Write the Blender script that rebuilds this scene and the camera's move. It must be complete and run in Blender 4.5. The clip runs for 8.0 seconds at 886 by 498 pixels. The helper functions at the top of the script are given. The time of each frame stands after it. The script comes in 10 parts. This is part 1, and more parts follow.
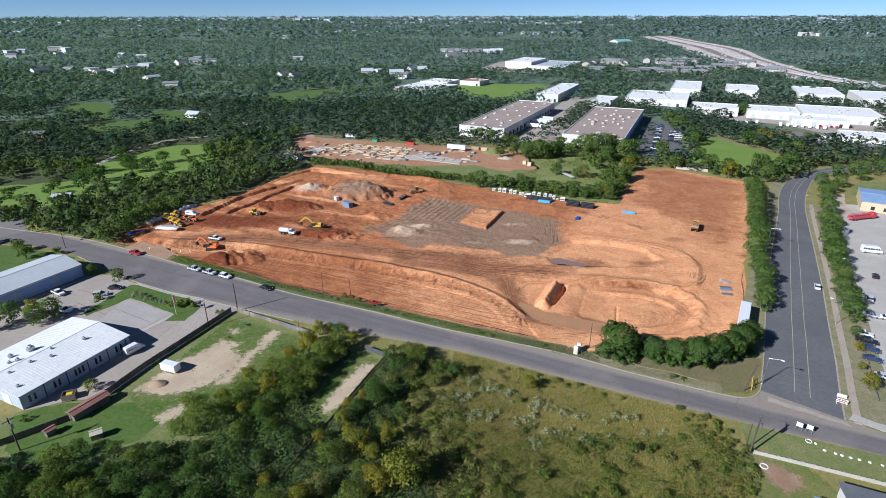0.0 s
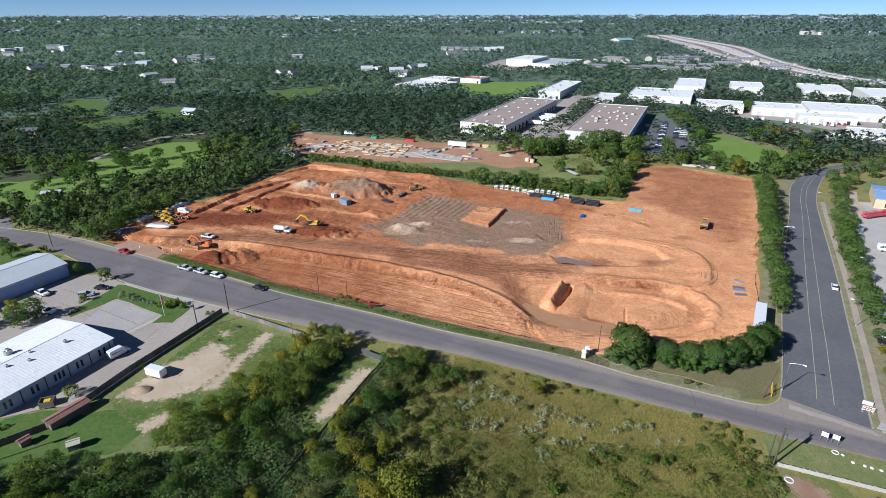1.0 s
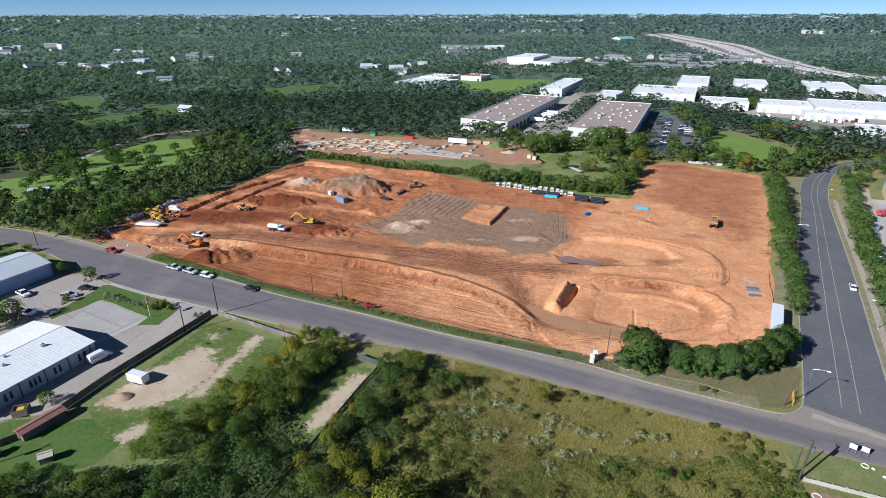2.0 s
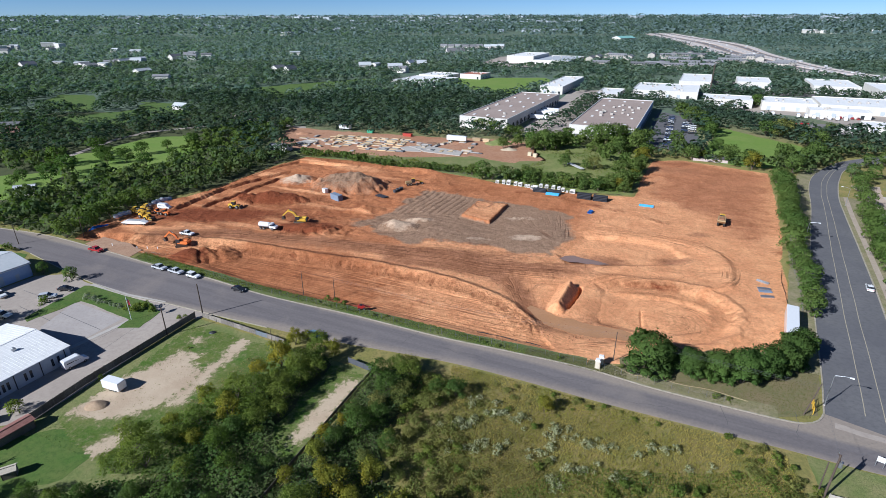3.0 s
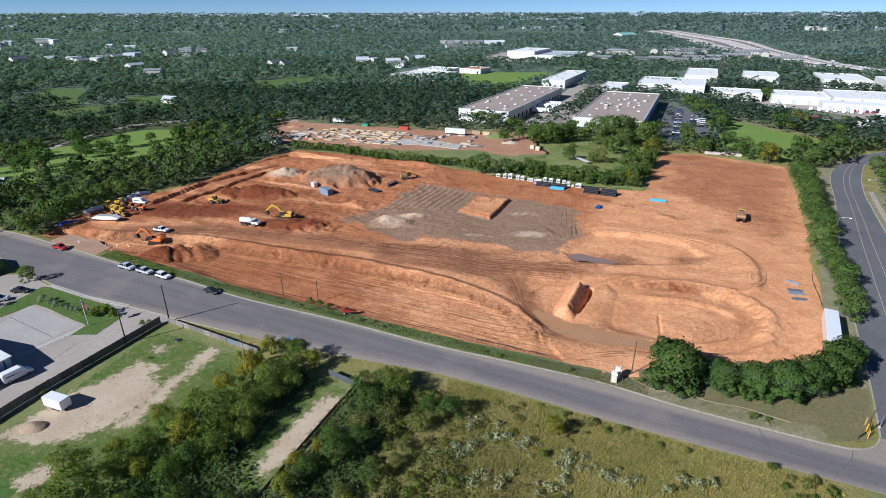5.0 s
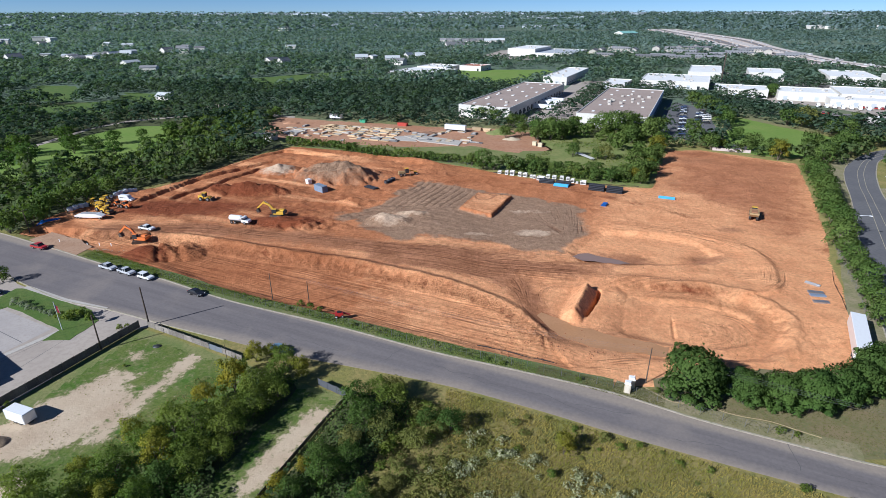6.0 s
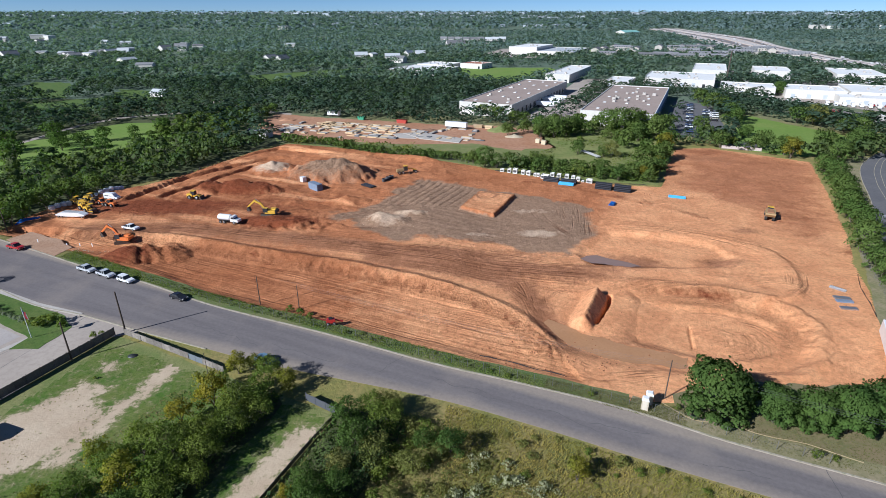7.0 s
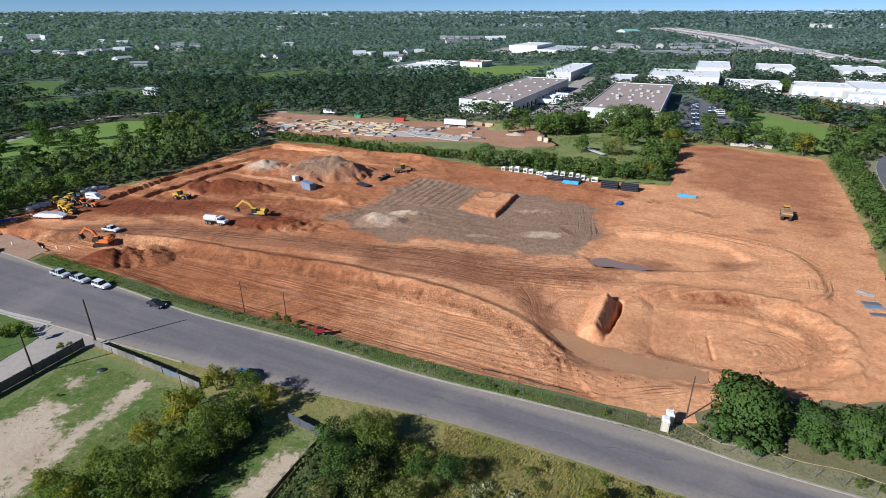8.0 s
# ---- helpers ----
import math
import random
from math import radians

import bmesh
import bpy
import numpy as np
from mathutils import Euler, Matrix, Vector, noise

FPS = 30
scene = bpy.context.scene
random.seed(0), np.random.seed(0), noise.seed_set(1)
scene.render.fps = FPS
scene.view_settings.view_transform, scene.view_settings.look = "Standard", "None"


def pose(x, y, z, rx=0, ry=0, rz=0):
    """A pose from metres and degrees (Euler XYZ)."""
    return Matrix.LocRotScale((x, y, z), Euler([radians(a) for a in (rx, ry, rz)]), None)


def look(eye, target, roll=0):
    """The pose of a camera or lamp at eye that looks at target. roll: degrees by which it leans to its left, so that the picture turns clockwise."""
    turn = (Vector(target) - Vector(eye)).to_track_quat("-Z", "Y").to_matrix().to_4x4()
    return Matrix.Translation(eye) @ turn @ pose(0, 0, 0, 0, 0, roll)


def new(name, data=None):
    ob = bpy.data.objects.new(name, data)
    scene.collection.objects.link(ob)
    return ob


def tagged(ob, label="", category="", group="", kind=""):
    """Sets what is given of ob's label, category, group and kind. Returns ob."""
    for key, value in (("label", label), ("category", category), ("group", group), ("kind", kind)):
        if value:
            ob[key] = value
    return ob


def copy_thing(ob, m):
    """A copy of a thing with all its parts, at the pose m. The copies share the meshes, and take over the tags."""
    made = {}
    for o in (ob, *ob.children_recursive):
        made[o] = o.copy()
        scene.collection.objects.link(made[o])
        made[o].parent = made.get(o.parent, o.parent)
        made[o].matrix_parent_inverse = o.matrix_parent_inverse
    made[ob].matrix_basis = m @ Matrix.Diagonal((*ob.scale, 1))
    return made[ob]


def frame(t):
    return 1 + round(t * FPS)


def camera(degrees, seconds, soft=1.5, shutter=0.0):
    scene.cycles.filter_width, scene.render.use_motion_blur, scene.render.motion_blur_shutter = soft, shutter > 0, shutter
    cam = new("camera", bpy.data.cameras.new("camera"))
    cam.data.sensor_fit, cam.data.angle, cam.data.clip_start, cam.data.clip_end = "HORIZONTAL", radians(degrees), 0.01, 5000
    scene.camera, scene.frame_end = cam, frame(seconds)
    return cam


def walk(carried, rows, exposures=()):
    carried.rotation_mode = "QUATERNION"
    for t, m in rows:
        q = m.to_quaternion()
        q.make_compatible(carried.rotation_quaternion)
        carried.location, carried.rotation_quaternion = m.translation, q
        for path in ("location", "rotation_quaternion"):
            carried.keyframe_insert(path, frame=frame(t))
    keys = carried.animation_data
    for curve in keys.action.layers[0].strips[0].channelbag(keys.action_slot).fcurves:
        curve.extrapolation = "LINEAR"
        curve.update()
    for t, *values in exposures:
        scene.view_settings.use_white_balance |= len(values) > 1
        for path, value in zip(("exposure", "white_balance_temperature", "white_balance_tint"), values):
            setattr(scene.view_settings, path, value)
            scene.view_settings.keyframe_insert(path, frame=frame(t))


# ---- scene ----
cam = camera(79.0, 8.0, 0.55)
PATH = [
    (0, (2.668, 2.678, 87.623), (2.678, 4.512, 86.824), -0.1),
    (0.5, (2.64, 6.137, 85.951), (2.649, 7.97, 85.151), -0.1),
    (1, (2.526, 9.689, 84.136), (2.535, 11.522, 83.336), -0.1),
    (1.5, (2.462, 13.276, 82.428), (2.47, 15.108, 81.627), -0.1),
    (3, (3.495, 23.879, 77.007), (3.504, 25.712, 76.208), -0.1),
    (3.5, (3.943, 27.433, 75.393), (3.952, 29.266, 74.592), -0.1),
    (4, (4.431, 31.021, 73.705), (4.438, 32.853, 72.903), -0.1),
    (4.5, (4.634, 34.701, 71.936), (4.643, 36.533, 71.134), -0.1),
    (6, (5.069, 46.458, 66.522), (5.078, 48.29, 65.718), -0.1),
    (6.5, (5.166, 50.691, 64.83), (5.175, 52.522, 64.027), -0.0),
    (7, (5.21, 55.039, 63.237), (5.218, 56.87, 62.433), -0.0),
    (7.5, (5.553, 59.308, 61.658), (5.56, 61.139, 60.855), -0.1),
    (8, (5.646, 63.757, 60.045), (5.654, 65.589, 59.242), -0.1),
]
walk(cam, [(t, look(eye, target, roll)) for t, eye, target, roll in PATH], [(0, 0.45, 5500, 10), (6, 0.44, 5500, 10), (8, 0.38, 5500, 10)])

# ---- world, sun, exposure ----
SUN_AZ = math.atan2(-0.84, -0.54)
SUN_EL = radians(31)
world = bpy.data.worlds.new("sky")
scene.world = world
world.use_nodes = True
wn = world.node_tree.nodes
sky = wn.new("ShaderNodeTexSky")
sky.sky_type = "NISHITA"
sky.sun_disc = False
sky.sun_elevation = SUN_EL
sky.sun_rotation = SUN_AZ
sky.air_density, sky.dust_density, sky.ozone_density = 0.8, 0.05, 6.0
sky.altitude = 4000
world.node_tree.links.new(sky.outputs[0], wn["Background"].inputs[0])
wn["Background"].inputs[1].default_value = 0.059
sun_data = bpy.data.lights.new("sun", "SUN")
sun_data.energy, sun_data.angle, sun_data.color = 5.2, radians(0.53), (1.0, 0.96, 0.9)
sun = new("sun", sun_data)
sun.matrix_world = look((-840 * 1.0, -540, 999 * math.tan(SUN_EL)), (0, 0, 0))


# ---- materials ----
def nodes_of(name):
    m = bpy.data.materials.new(name)
    m.use_nodes = True
    nt = m.node_tree
    return m, nt, nt.nodes, nt.nodes["Principled BSDF"]


def noise_node(nt, vec, scale, detail=4.0, rough=0.6, distortion=0.0):
    n = nt.nodes.new("ShaderNodeTexNoise")
    n.inputs["Scale"].default_value = scale
    n.inputs["Detail"].default_value = detail
    n.inputs["Roughness"].default_value = rough
    n.inputs["Distortion"].default_value = distortion
    nt.links.new(vec, n.inputs["Vector"])
    return n.outputs["Fac"]


def ramp(nt, fac, lo, hi):
    r = nt.nodes.new("ShaderNodeMapRange")
    r.inputs["From Min"].default_value, r.inputs["From Max"].default_value = lo, hi
    nt.links.new(fac, r.inputs["Value"])
    return r.outputs["Result"]


def mix_rgb(nt, fac, a, b, how="MIX"):
    n = nt.nodes.new("ShaderNodeMix")
    n.data_type, n.blend_type = "RGBA", how
    for sock, v in ((n.inputs[0], fac), (n.inputs[6], a), (n.inputs[7], b)):
        if isinstance(v, (tuple, list)):
            sock.default_value = (*v[:3], 1.0)
        elif isinstance(v, (int, float)):
            sock.default_value = v
        else:
            nt.links.new(v, sock)
    return n.outputs[2]


def calc(nt, op, a, b=0.0):
    n = nt.nodes.new("ShaderNodeMath")
    n.operation = op
    for sock, v in ((n.inputs[0], a), (n.inputs[1], b)):
        if isinstance(v, (int, float)):
            sock.default_value = v
        else:
            nt.links.new(v, sock)
    return n.outputs[0]


def bump(nt, bsdf, height, strength, dist):
    b = nt.nodes.new("ShaderNodeBump")
    b.inputs["Strength"].default_value = strength
    b.inputs["Distance"].default_value = dist
    nt.links.new(height, b.inputs["Height"])
    nt.links.new(b.outputs[0], bsdf.inputs["Normal"])


def where(nt, local=False):
    if local:
        return nt.nodes.new("ShaderNodeTexCoord").outputs["Object"]
    return nt.nodes.new("ShaderNodeNewGeometry").outputs["Position"]


def surface(name, a, b, c=None, big=0.15, small=2.0, rough=0.9, relief=0.0, relief_scale=4.0, metal=0.0, local=False, vary=0.0, spec=0.3):
    """Two-scale mottled surface: a and b mixed by a broad noise, c by a fine one."""
    m, nt, n, p = nodes_of(name)
    v = where(nt, local)
    col = mix_rgb(nt, ramp(nt, noise_node(nt, v, big), 0.35, 0.65), a, b)
    fine = noise_node(nt, v, small, 6.0, 0.7)
    col = mix_rgb(nt, ramp(nt, fine, 0.45, 0.75), col, c if c else tuple(x * 0.75 for x in a))
    if vary:
        info = n.new("ShaderNodeObjectInfo")
        col = mix_rgb(nt, 1.0, col, mix_rgb(nt, info.outputs["Random"], (1 - vary,) * 3, (1 + vary,) * 3), "MULTIPLY")
    nt.links.new(col, p.inputs["Base Color"])
    p.inputs["Roughness"].default_value, p.inputs["Metallic"].default_value = rough, metal
    p.inputs["Specular IOR Level"].default_value = spec
    if relief:
        bump(nt, p, noise_node(nt, v, relief_scale, 6.0, 0.7), 0.8, relief)
    return m


def paint(name, col, rough=0.45, metal=0.0, dirt=0.15, coat=0.0):
    m, nt, n, p = nodes_of(name)
    v = where(nt, True)
    k = ramp(nt, noise_node(nt, v, 1.7, 5.0, 0.7), 0.45, 0.8)
    nt.links.new(mix_rgb(nt, calc(nt, "MULTIPLY", k, dirt * 2), col, tuple(x * 0.5 + y * 0.5 for x, y in zip(col, (0.22, 0.15, 0.1)))), p.inputs["Base Color"])
    p.inputs["Roughness"].default_value, p.inputs["Metallic"].default_value = rough, metal
    p.inputs["Coat Weight"].default_value = coat
    return m


def foliage(name, a, b, c, big=0.09, vary=0.24):
    """Leaves: the tint wanders from tree to tree and from leaf to leaf."""
    m, nt, n, p = nodes_of(name)
    geo = n.new("ShaderNodeNewGeometry")
    col = mix_rgb(nt, ramp(nt, noise_node(nt, geo.outputs["Position"], big, 2.0), 0.38, 0.62), a, b)
    info = n.new("ShaderNodeObjectInfo")
    col = mix_rgb(nt, calc(nt, "MULTIPLY", info.outputs["Random"], 0.45), col, c)
    leaf = mix_rgb(nt, geo.outputs["Random Per Island"], (1 - vary, 1 - vary, 1 - vary), (1 + vary, 1 + vary * 0.95, 1 + vary * 0.7))
    col = mix_rgb(nt, 1.0, col, leaf, "MULTIPLY")
    nt.links.new(col, p.inputs["Base Color"])
    p.inputs["Roughness"].default_value = 0.8
    p.inputs["Specular IOR Level"].default_value = 0.12
    tr = n.new("ShaderNodeBsdfTranslucent")
    nt.links.new(mix_rgb(nt, 1.0, col, (1.3, 1.5, 0.6), "MULTIPLY"), tr.inputs[0])
    mx = n.new("ShaderNodeMixShader")
    mx.inputs[0].default_value = 0.36
    nt.links.new(p.outputs[0], mx.inputs[1])
    nt.links.new(tr.outputs[0], mx.inputs[2])
    nt.links.new(mx.outputs[0], n["Material Output"].inputs[0])
    return m


M_leaf = foliage("leaf_green", (0.1, 0.158, 0.029), (0.164, 0.2, 0.038), (0.18, 0.2, 0.04), 0.09, 0.2)
M_leaf_dark = foliage("leaf_dark", (0.058, 0.112, 0.026), (0.088, 0.143, 0.031), (0.103, 0.145, 0.036), 0.09, 0.2)
M_leaf_yellow = foliage("leaf_yellow", (0.2, 0.205, 0.03), (0.28, 0.225, 0.026), (0.165, 0.2, 0.036), 0.09, 0.2)
M_leaf_olive = foliage("leaf_olive", (0.145, 0.175, 0.046), (0.22, 0.22, 0.06), (0.24, 0.215, 0.075), 0.15, 0.2)
M_leaf_wood = foliage("leaf_wood", (0.056, 0.1, 0.038), (0.128, 0.158, 0.048), (0.09, 0.125, 0.044), 0.11, 0.13)
M_leaf_grove = foliage("leaf_grove", (0.082, 0.14, 0.034), (0.132, 0.18, 0.044), (0.145, 0.18, 0.046), 0.09, 0.18)
M_leaf_row = foliage("leaf_row", (0.088, 0.15, 0.034), (0.125, 0.182, 0.042), (0.135, 0.18, 0.048), 0.09, 0.16)
# distance haze is mixed into these four tints: bluer, then paler, further out
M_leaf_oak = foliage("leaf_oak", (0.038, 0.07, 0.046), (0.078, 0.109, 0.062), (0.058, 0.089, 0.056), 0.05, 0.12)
M_leaf_far = foliage("leaf_far_haze", (0.074, 0.122, 0.094), (0.138, 0.182, 0.124), (0.104, 0.15, 0.108), 0.03, 0.12)
M_leaf_mid = foliage("leaf_middle_haze", (0.106, 0.162, 0.152), (0.172, 0.225, 0.195), (0.136, 0.19, 0.17), 0.012, 0.09)
M_leaf_haze = foliage("leaf_distance_haze", (0.125, 0.178, 0.182), (0.162, 0.215, 0.208), (0.142, 0.195, 0.193), 0.006, 0.08)
M_bark = surface("bark", (0.12, 0.09, 0.065), (0.17, 0.14, 0.11), None, 0.8, 6.0)
def meadow_material():
    """Rough grass near by; further out the floor of the woods, paled and blued for haze."""
    m, nt, n, p = nodes_of("meadow")
    pos = where(nt)
    fine = noise_node(nt, pos, 0.9, 6.0, 0.7)
    col = mix_rgb(nt, ramp(nt, noise_node(nt, pos, 0.11), 0.35, 0.65), (0.2, 0.19, 0.048), (0.31, 0.235, 0.085))
    col = mix_rgb(nt, ramp(nt, fine, 0.45, 0.75), col, (0.12, 0.135, 0.04))
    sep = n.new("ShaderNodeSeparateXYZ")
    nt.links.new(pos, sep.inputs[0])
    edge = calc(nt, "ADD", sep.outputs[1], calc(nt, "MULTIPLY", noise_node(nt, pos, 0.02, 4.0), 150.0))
    # haze put into the far floor: lighter, bluer tints that match the far leaves
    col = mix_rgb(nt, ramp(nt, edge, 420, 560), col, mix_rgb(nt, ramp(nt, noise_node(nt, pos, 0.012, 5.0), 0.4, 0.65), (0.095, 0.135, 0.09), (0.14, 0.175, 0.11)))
    nt.links.new(col, p.inputs["Base Color"])
    p.inputs["Roughness"].default_value = 0.95
    p.inputs["Specular IOR Level"].default_value = 0.3
    bump(nt, p, noise_node(nt, pos, 1.5, 6.0, 0.7), 0.8, 0.25)
    return m


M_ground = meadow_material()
M_lawn = surface("lawn", (0.072, 0.135, 0.02), (0.115, 0.152, 0.034), (0.047, 0.09, 0.016), 0.2, 1.1, 0.95, 0.1, 3.0)
M_field = surface("field_grass", (0.145, 0.23, 0.034), (0.185, 0.245, 0.05), (0.115, 0.185, 0.03), 0.05, 0.5, 0.95)
M_verge = surface("verge_grass", (0.15, 0.185, 0.05), (0.24, 0.225, 0.09), (0.11, 0.14, 0.04), 0.18, 1.5, 0.95, 0.2, 2.5)
M_asphalt = surface("asphalt_worn", (0.19, 0.17, 0.158), (0.235, 0.208, 0.19), (0.155, 0.14, 0.132), 0.07, 1.2, 0.9, 0.01, 8.0)
M_asphalt_dark = surface("asphalt_dark", (0.12, 0.116, 0.12), (0.15, 0.144, 0.142), (0.1, 0.097, 0.1), 0.06, 0.9, 0.9, 0.01, 8.0)
M_kerb = surface("kerb_concrete", (0.34, 0.29, 0.22), (0.4, 0.35, 0.28), (0.2, 0.2, 0.11), 0.5, 1.2, 0.95)
M_concrete = surface("concrete", (0.42, 0.38, 0.33), (0.48, 0.44, 0.38), (0.35, 0.31, 0.27), 0.12, 1.5, 0.9, 0.01, 8.0)
M_paving = surface("lot_concrete", (0.35, 0.295, 0.245), (0.405, 0.345, 0.285), (0.3, 0.25, 0.21), 0.07, 0.8, 0.92)
M_line = surface("road_paint", (0.38, 0.325, 0.225), (0.44, 0.385, 0.28), (0.23, 0.2, 0.15), 0.3, 2.5, 0.8)
M_dirt = surface("pale_dirt", (0.42, 0.33, 0.22), (0.5, 0.41, 0.29), (0.33, 0.27, 0.16), 0.12, 0.9, 0.95, 0.1, 2.0)
M_red_dirt = surface("red_dirt", (0.38, 0.19, 0.1), (0.44, 0.25, 0.15), (0.28, 0.13, 0.07), 0.05, 0.5, 0.95, 0.2, 1.5)
M_wall_white = surface("wall_white", (0.6, 0.565, 0.5), (0.66, 0.62, 0.55), (0.52, 0.485, 0.425), 0.1, 0.8, 0.8)
M_roof_white = surface("roof_white", (0.7, 0.69, 0.66), (0.76, 0.745, 0.71), (0.62, 0.61, 0.585), 0.08, 0.7, 0.85, spec=0.15)
M_roof_gravel = surface("roof_gravel", (0.33, 0.255, 0.21), (0.375, 0.295, 0.245), (0.28, 0.215, 0.175), 0.06, 0.8, 0.95)
# blue metal; also stands for bluish shade on a white hall's east wall
M_wall_blue_and_shade = surface("wall_blue_metal_and_shade", (0.32, 0.42, 0.6), (0.36, 0.46, 0.62), (0.28, 0.38, 0.55), 0.15, 1.0, 0.6)
M_wall_grey = surface("wall_grey_metal", (0.42, 0.45, 0.47), (0.47, 0.5, 0.52), (0.36, 0.39, 0.42), 0.15, 1.0, 0.6)
M_unit = surface("roof_unit_metal", (0.4, 0.36, 0.31), (0.56, 0.52, 0.46), (0.3, 0.26, 0.22), 0.12, 0.9, 0.8)
M_roof_metal = surface("roof_metal", (0.47, 0.485, 0.485), (0.52, 0.53, 0.525), (0.42, 0.435, 0.435), 0.12, 1.0, 0.5, metal=0.0)
M_roof_grey = surface("roof_shingle", (0.17, 0.17, 0.175), (0.22, 0.215, 0.21), (0.14, 0.14, 0.145), 0.2, 2.0, 0.9, vary=0.3)
M_wall_house = surface("wall_house", (0.55, 0.52, 0.46), (0.62, 0.58, 0.52), (0.48, 0.44, 0.4), 0.2, 1.5, 0.85, vary=0.25)
M_glass_dark = paint("window_glass", (0.03, 0.035, 0.04), 0.12)
M_black = paint("black_plastic", (0.02, 0.02, 0.022), 0.45)
M_steel = paint("galvanised_steel", (0.45, 0.46, 0.47), 0.4, 0.8)
M_wood_dark = surface("weathered_wood", (0.16, 0.13, 0.105), (0.22, 0.185, 0.15), (0.11, 0.09, 0.075), 0.3, 4.0, 0.9, vary=0.2)
M_wood_grey = surface("grey_fence_wood", (0.19, 0.165, 0.14), (0.27, 0.235, 0.2), (0.11, 0.095, 0.08), 0.4, 3.0, 0.9, vary=0.25)
M_pole = surface("pole_wood", (0.085, 0.06, 0.045), (0.12, 0.09, 0.07), (0.06, 0.045, 0.035), 0.3, 4.0, 0.9)


# ---- mesh helpers ----
def obj(name, bm, material, parent=None, label="", smooth=False):
    me = bpy.data.meshes.new(name)
    bm.to_mesh(me)
    bm.free()
    if material:
        for mt in material if isinstance(material, (list, tuple)) else [material]:
            me.materials.append(mt)
    if smooth:
        for f in me.polygons:
            f.use_smooth = True
    ob = new(name, me)
    if parent:
        ob.parent = parent
    if label:
        tagged(ob, label)
    return ob


def part(name, bm, material, parent, label="", smooth=False):
    return obj(name, bm, material, parent, label, smooth)


def empty(name, x, y, z=0.0, rz=0.0, label="", category="", group="", kind=""):
    ob = new(name)
    ob.matrix_basis = pose(x, y, z, 0, 0, rz)
    return tagged(ob, label, category, group, kind)


def box(bm, x0, y0, z0, x1, y1, z1, m=None, taper=0.0):
    """A box; taper narrows its top by that share."""
    cx, cy, k = (x0 + x1) / 2, (y0 + y1) / 2, 1 - taper
    pts = [(x0, y0, z0), (x1, y0, z0), (x1, y1, z0), (x0, y1, z0)]
    pts += [(cx + (x - cx) * k, cy + (y - cy) * k, z1) for x, y, _ in pts]
    vs = [bm.verts.new((m @ Vector(p)) if m else p) for p in pts]
    for f in ((3, 2, 1, 0), (4, 5, 6, 7), (0, 1, 5, 4), (1, 2, 6, 5), (2, 3, 7, 6), (3, 0, 4, 7)):
        bm.faces.new([vs[i] for i in f])
    return vs


def tube(bm, a, b, r0, r1=None, sides=8):
    """A tapered round bar from a to b."""
    a, b = Vector(a), Vector(b)
    r1 = r0 if r1 is None else r1
    q = (b - a).to_track_quat("Z", "Y").to_matrix()
    rings = []
    for c, r in ((a, r0), (b, r1)):
        rings.append([bm.verts.new(c + q @ Vector((r * math.cos(i * math.tau / sides), r * math.sin(i * math.tau / sides), 0))) for i in range(sides)])
    for i in range(sides):
        j = (i + 1) % sides
        bm.faces.new((rings[0][i], rings[0][j], rings[1][j], rings[1][i]))
    bm.faces.new(rings[0][::-1])
    bm.faces.new(rings[1])


def pipe_path(bm, pts, r, sides=6, closed=False):
    """One connected round tube along a bent line."""
    pts = [Vector(p) for p in pts]
    n, rings = len(pts), []
    for i, p in enumerate(pts):
        a, b = (pts[i - 1], pts[(i + 1) % n]) if closed else (pts[max(i - 1, 0)], pts[min(i + 1, n - 1)])
        q = (b - a).to_track_quat("Z", "Y").to_matrix()
        rings.append([bm.verts.new(p + q @ Vector((r * math.cos(k * math.tau / sides), r * math.sin(k * math.tau / sides), 0))) for k in range(sides)])
    for i in range(n if closed else n - 1):
        e, f = rings[i], rings[(i + 1) % n]
        for k in range(sides):
            bm.faces.new((e[k], e[(k + 1) % sides], f[(k + 1) % sides], f[k]))
    if not closed:
        bm.faces.new(rings[0][::-1])
        bm.faces.new(rings[-1])


def prism(bm, pts, z0, z1):
    """A polygon's slab from z0 to z1; its corners run either way round."""
    area = sum(a[0] * b[1] - b[0] * a[1] for a, b in zip(pts, pts[1:] + pts[:1]))
    pts = list(pts) if area > 0 else list(pts)[::-1]
    lo = [bm.verts.new((x, y, z0)) for x, y in pts]
    hi = [bm.verts.new((x, y, z1)) for x, y in pts]
    n = len(pts)
    bm.faces.new(hi)
    bm.faces.new(lo[::-1])
    for i in range(n):
        j = (i + 1) % n
        bm.faces.new((lo[i], lo[j], hi[j], hi[i]))


def profile(bm, pts, y0, y1):
    """A shape drawn in x and z, drawn out along y."""
    area = sum(a[0] * b[1] - b[0] * a[1] for a, b in zip(pts, pts[1:] + pts[:1]))
    pts = list(pts)[::-1] if area > 0 else list(pts)
    a = [bm.verts.new((x, y0, z)) for x, z in pts]
    b = [bm.verts.new((x, y1, z)) for x, z in pts]
    n = len(pts)
    bm.faces.new(a[::-1])
    bm.faces.new(b)
    for i in range(n):
        j = (i + 1) % n
        bm.faces.new((a[i], a[j], b[j], b[i]))


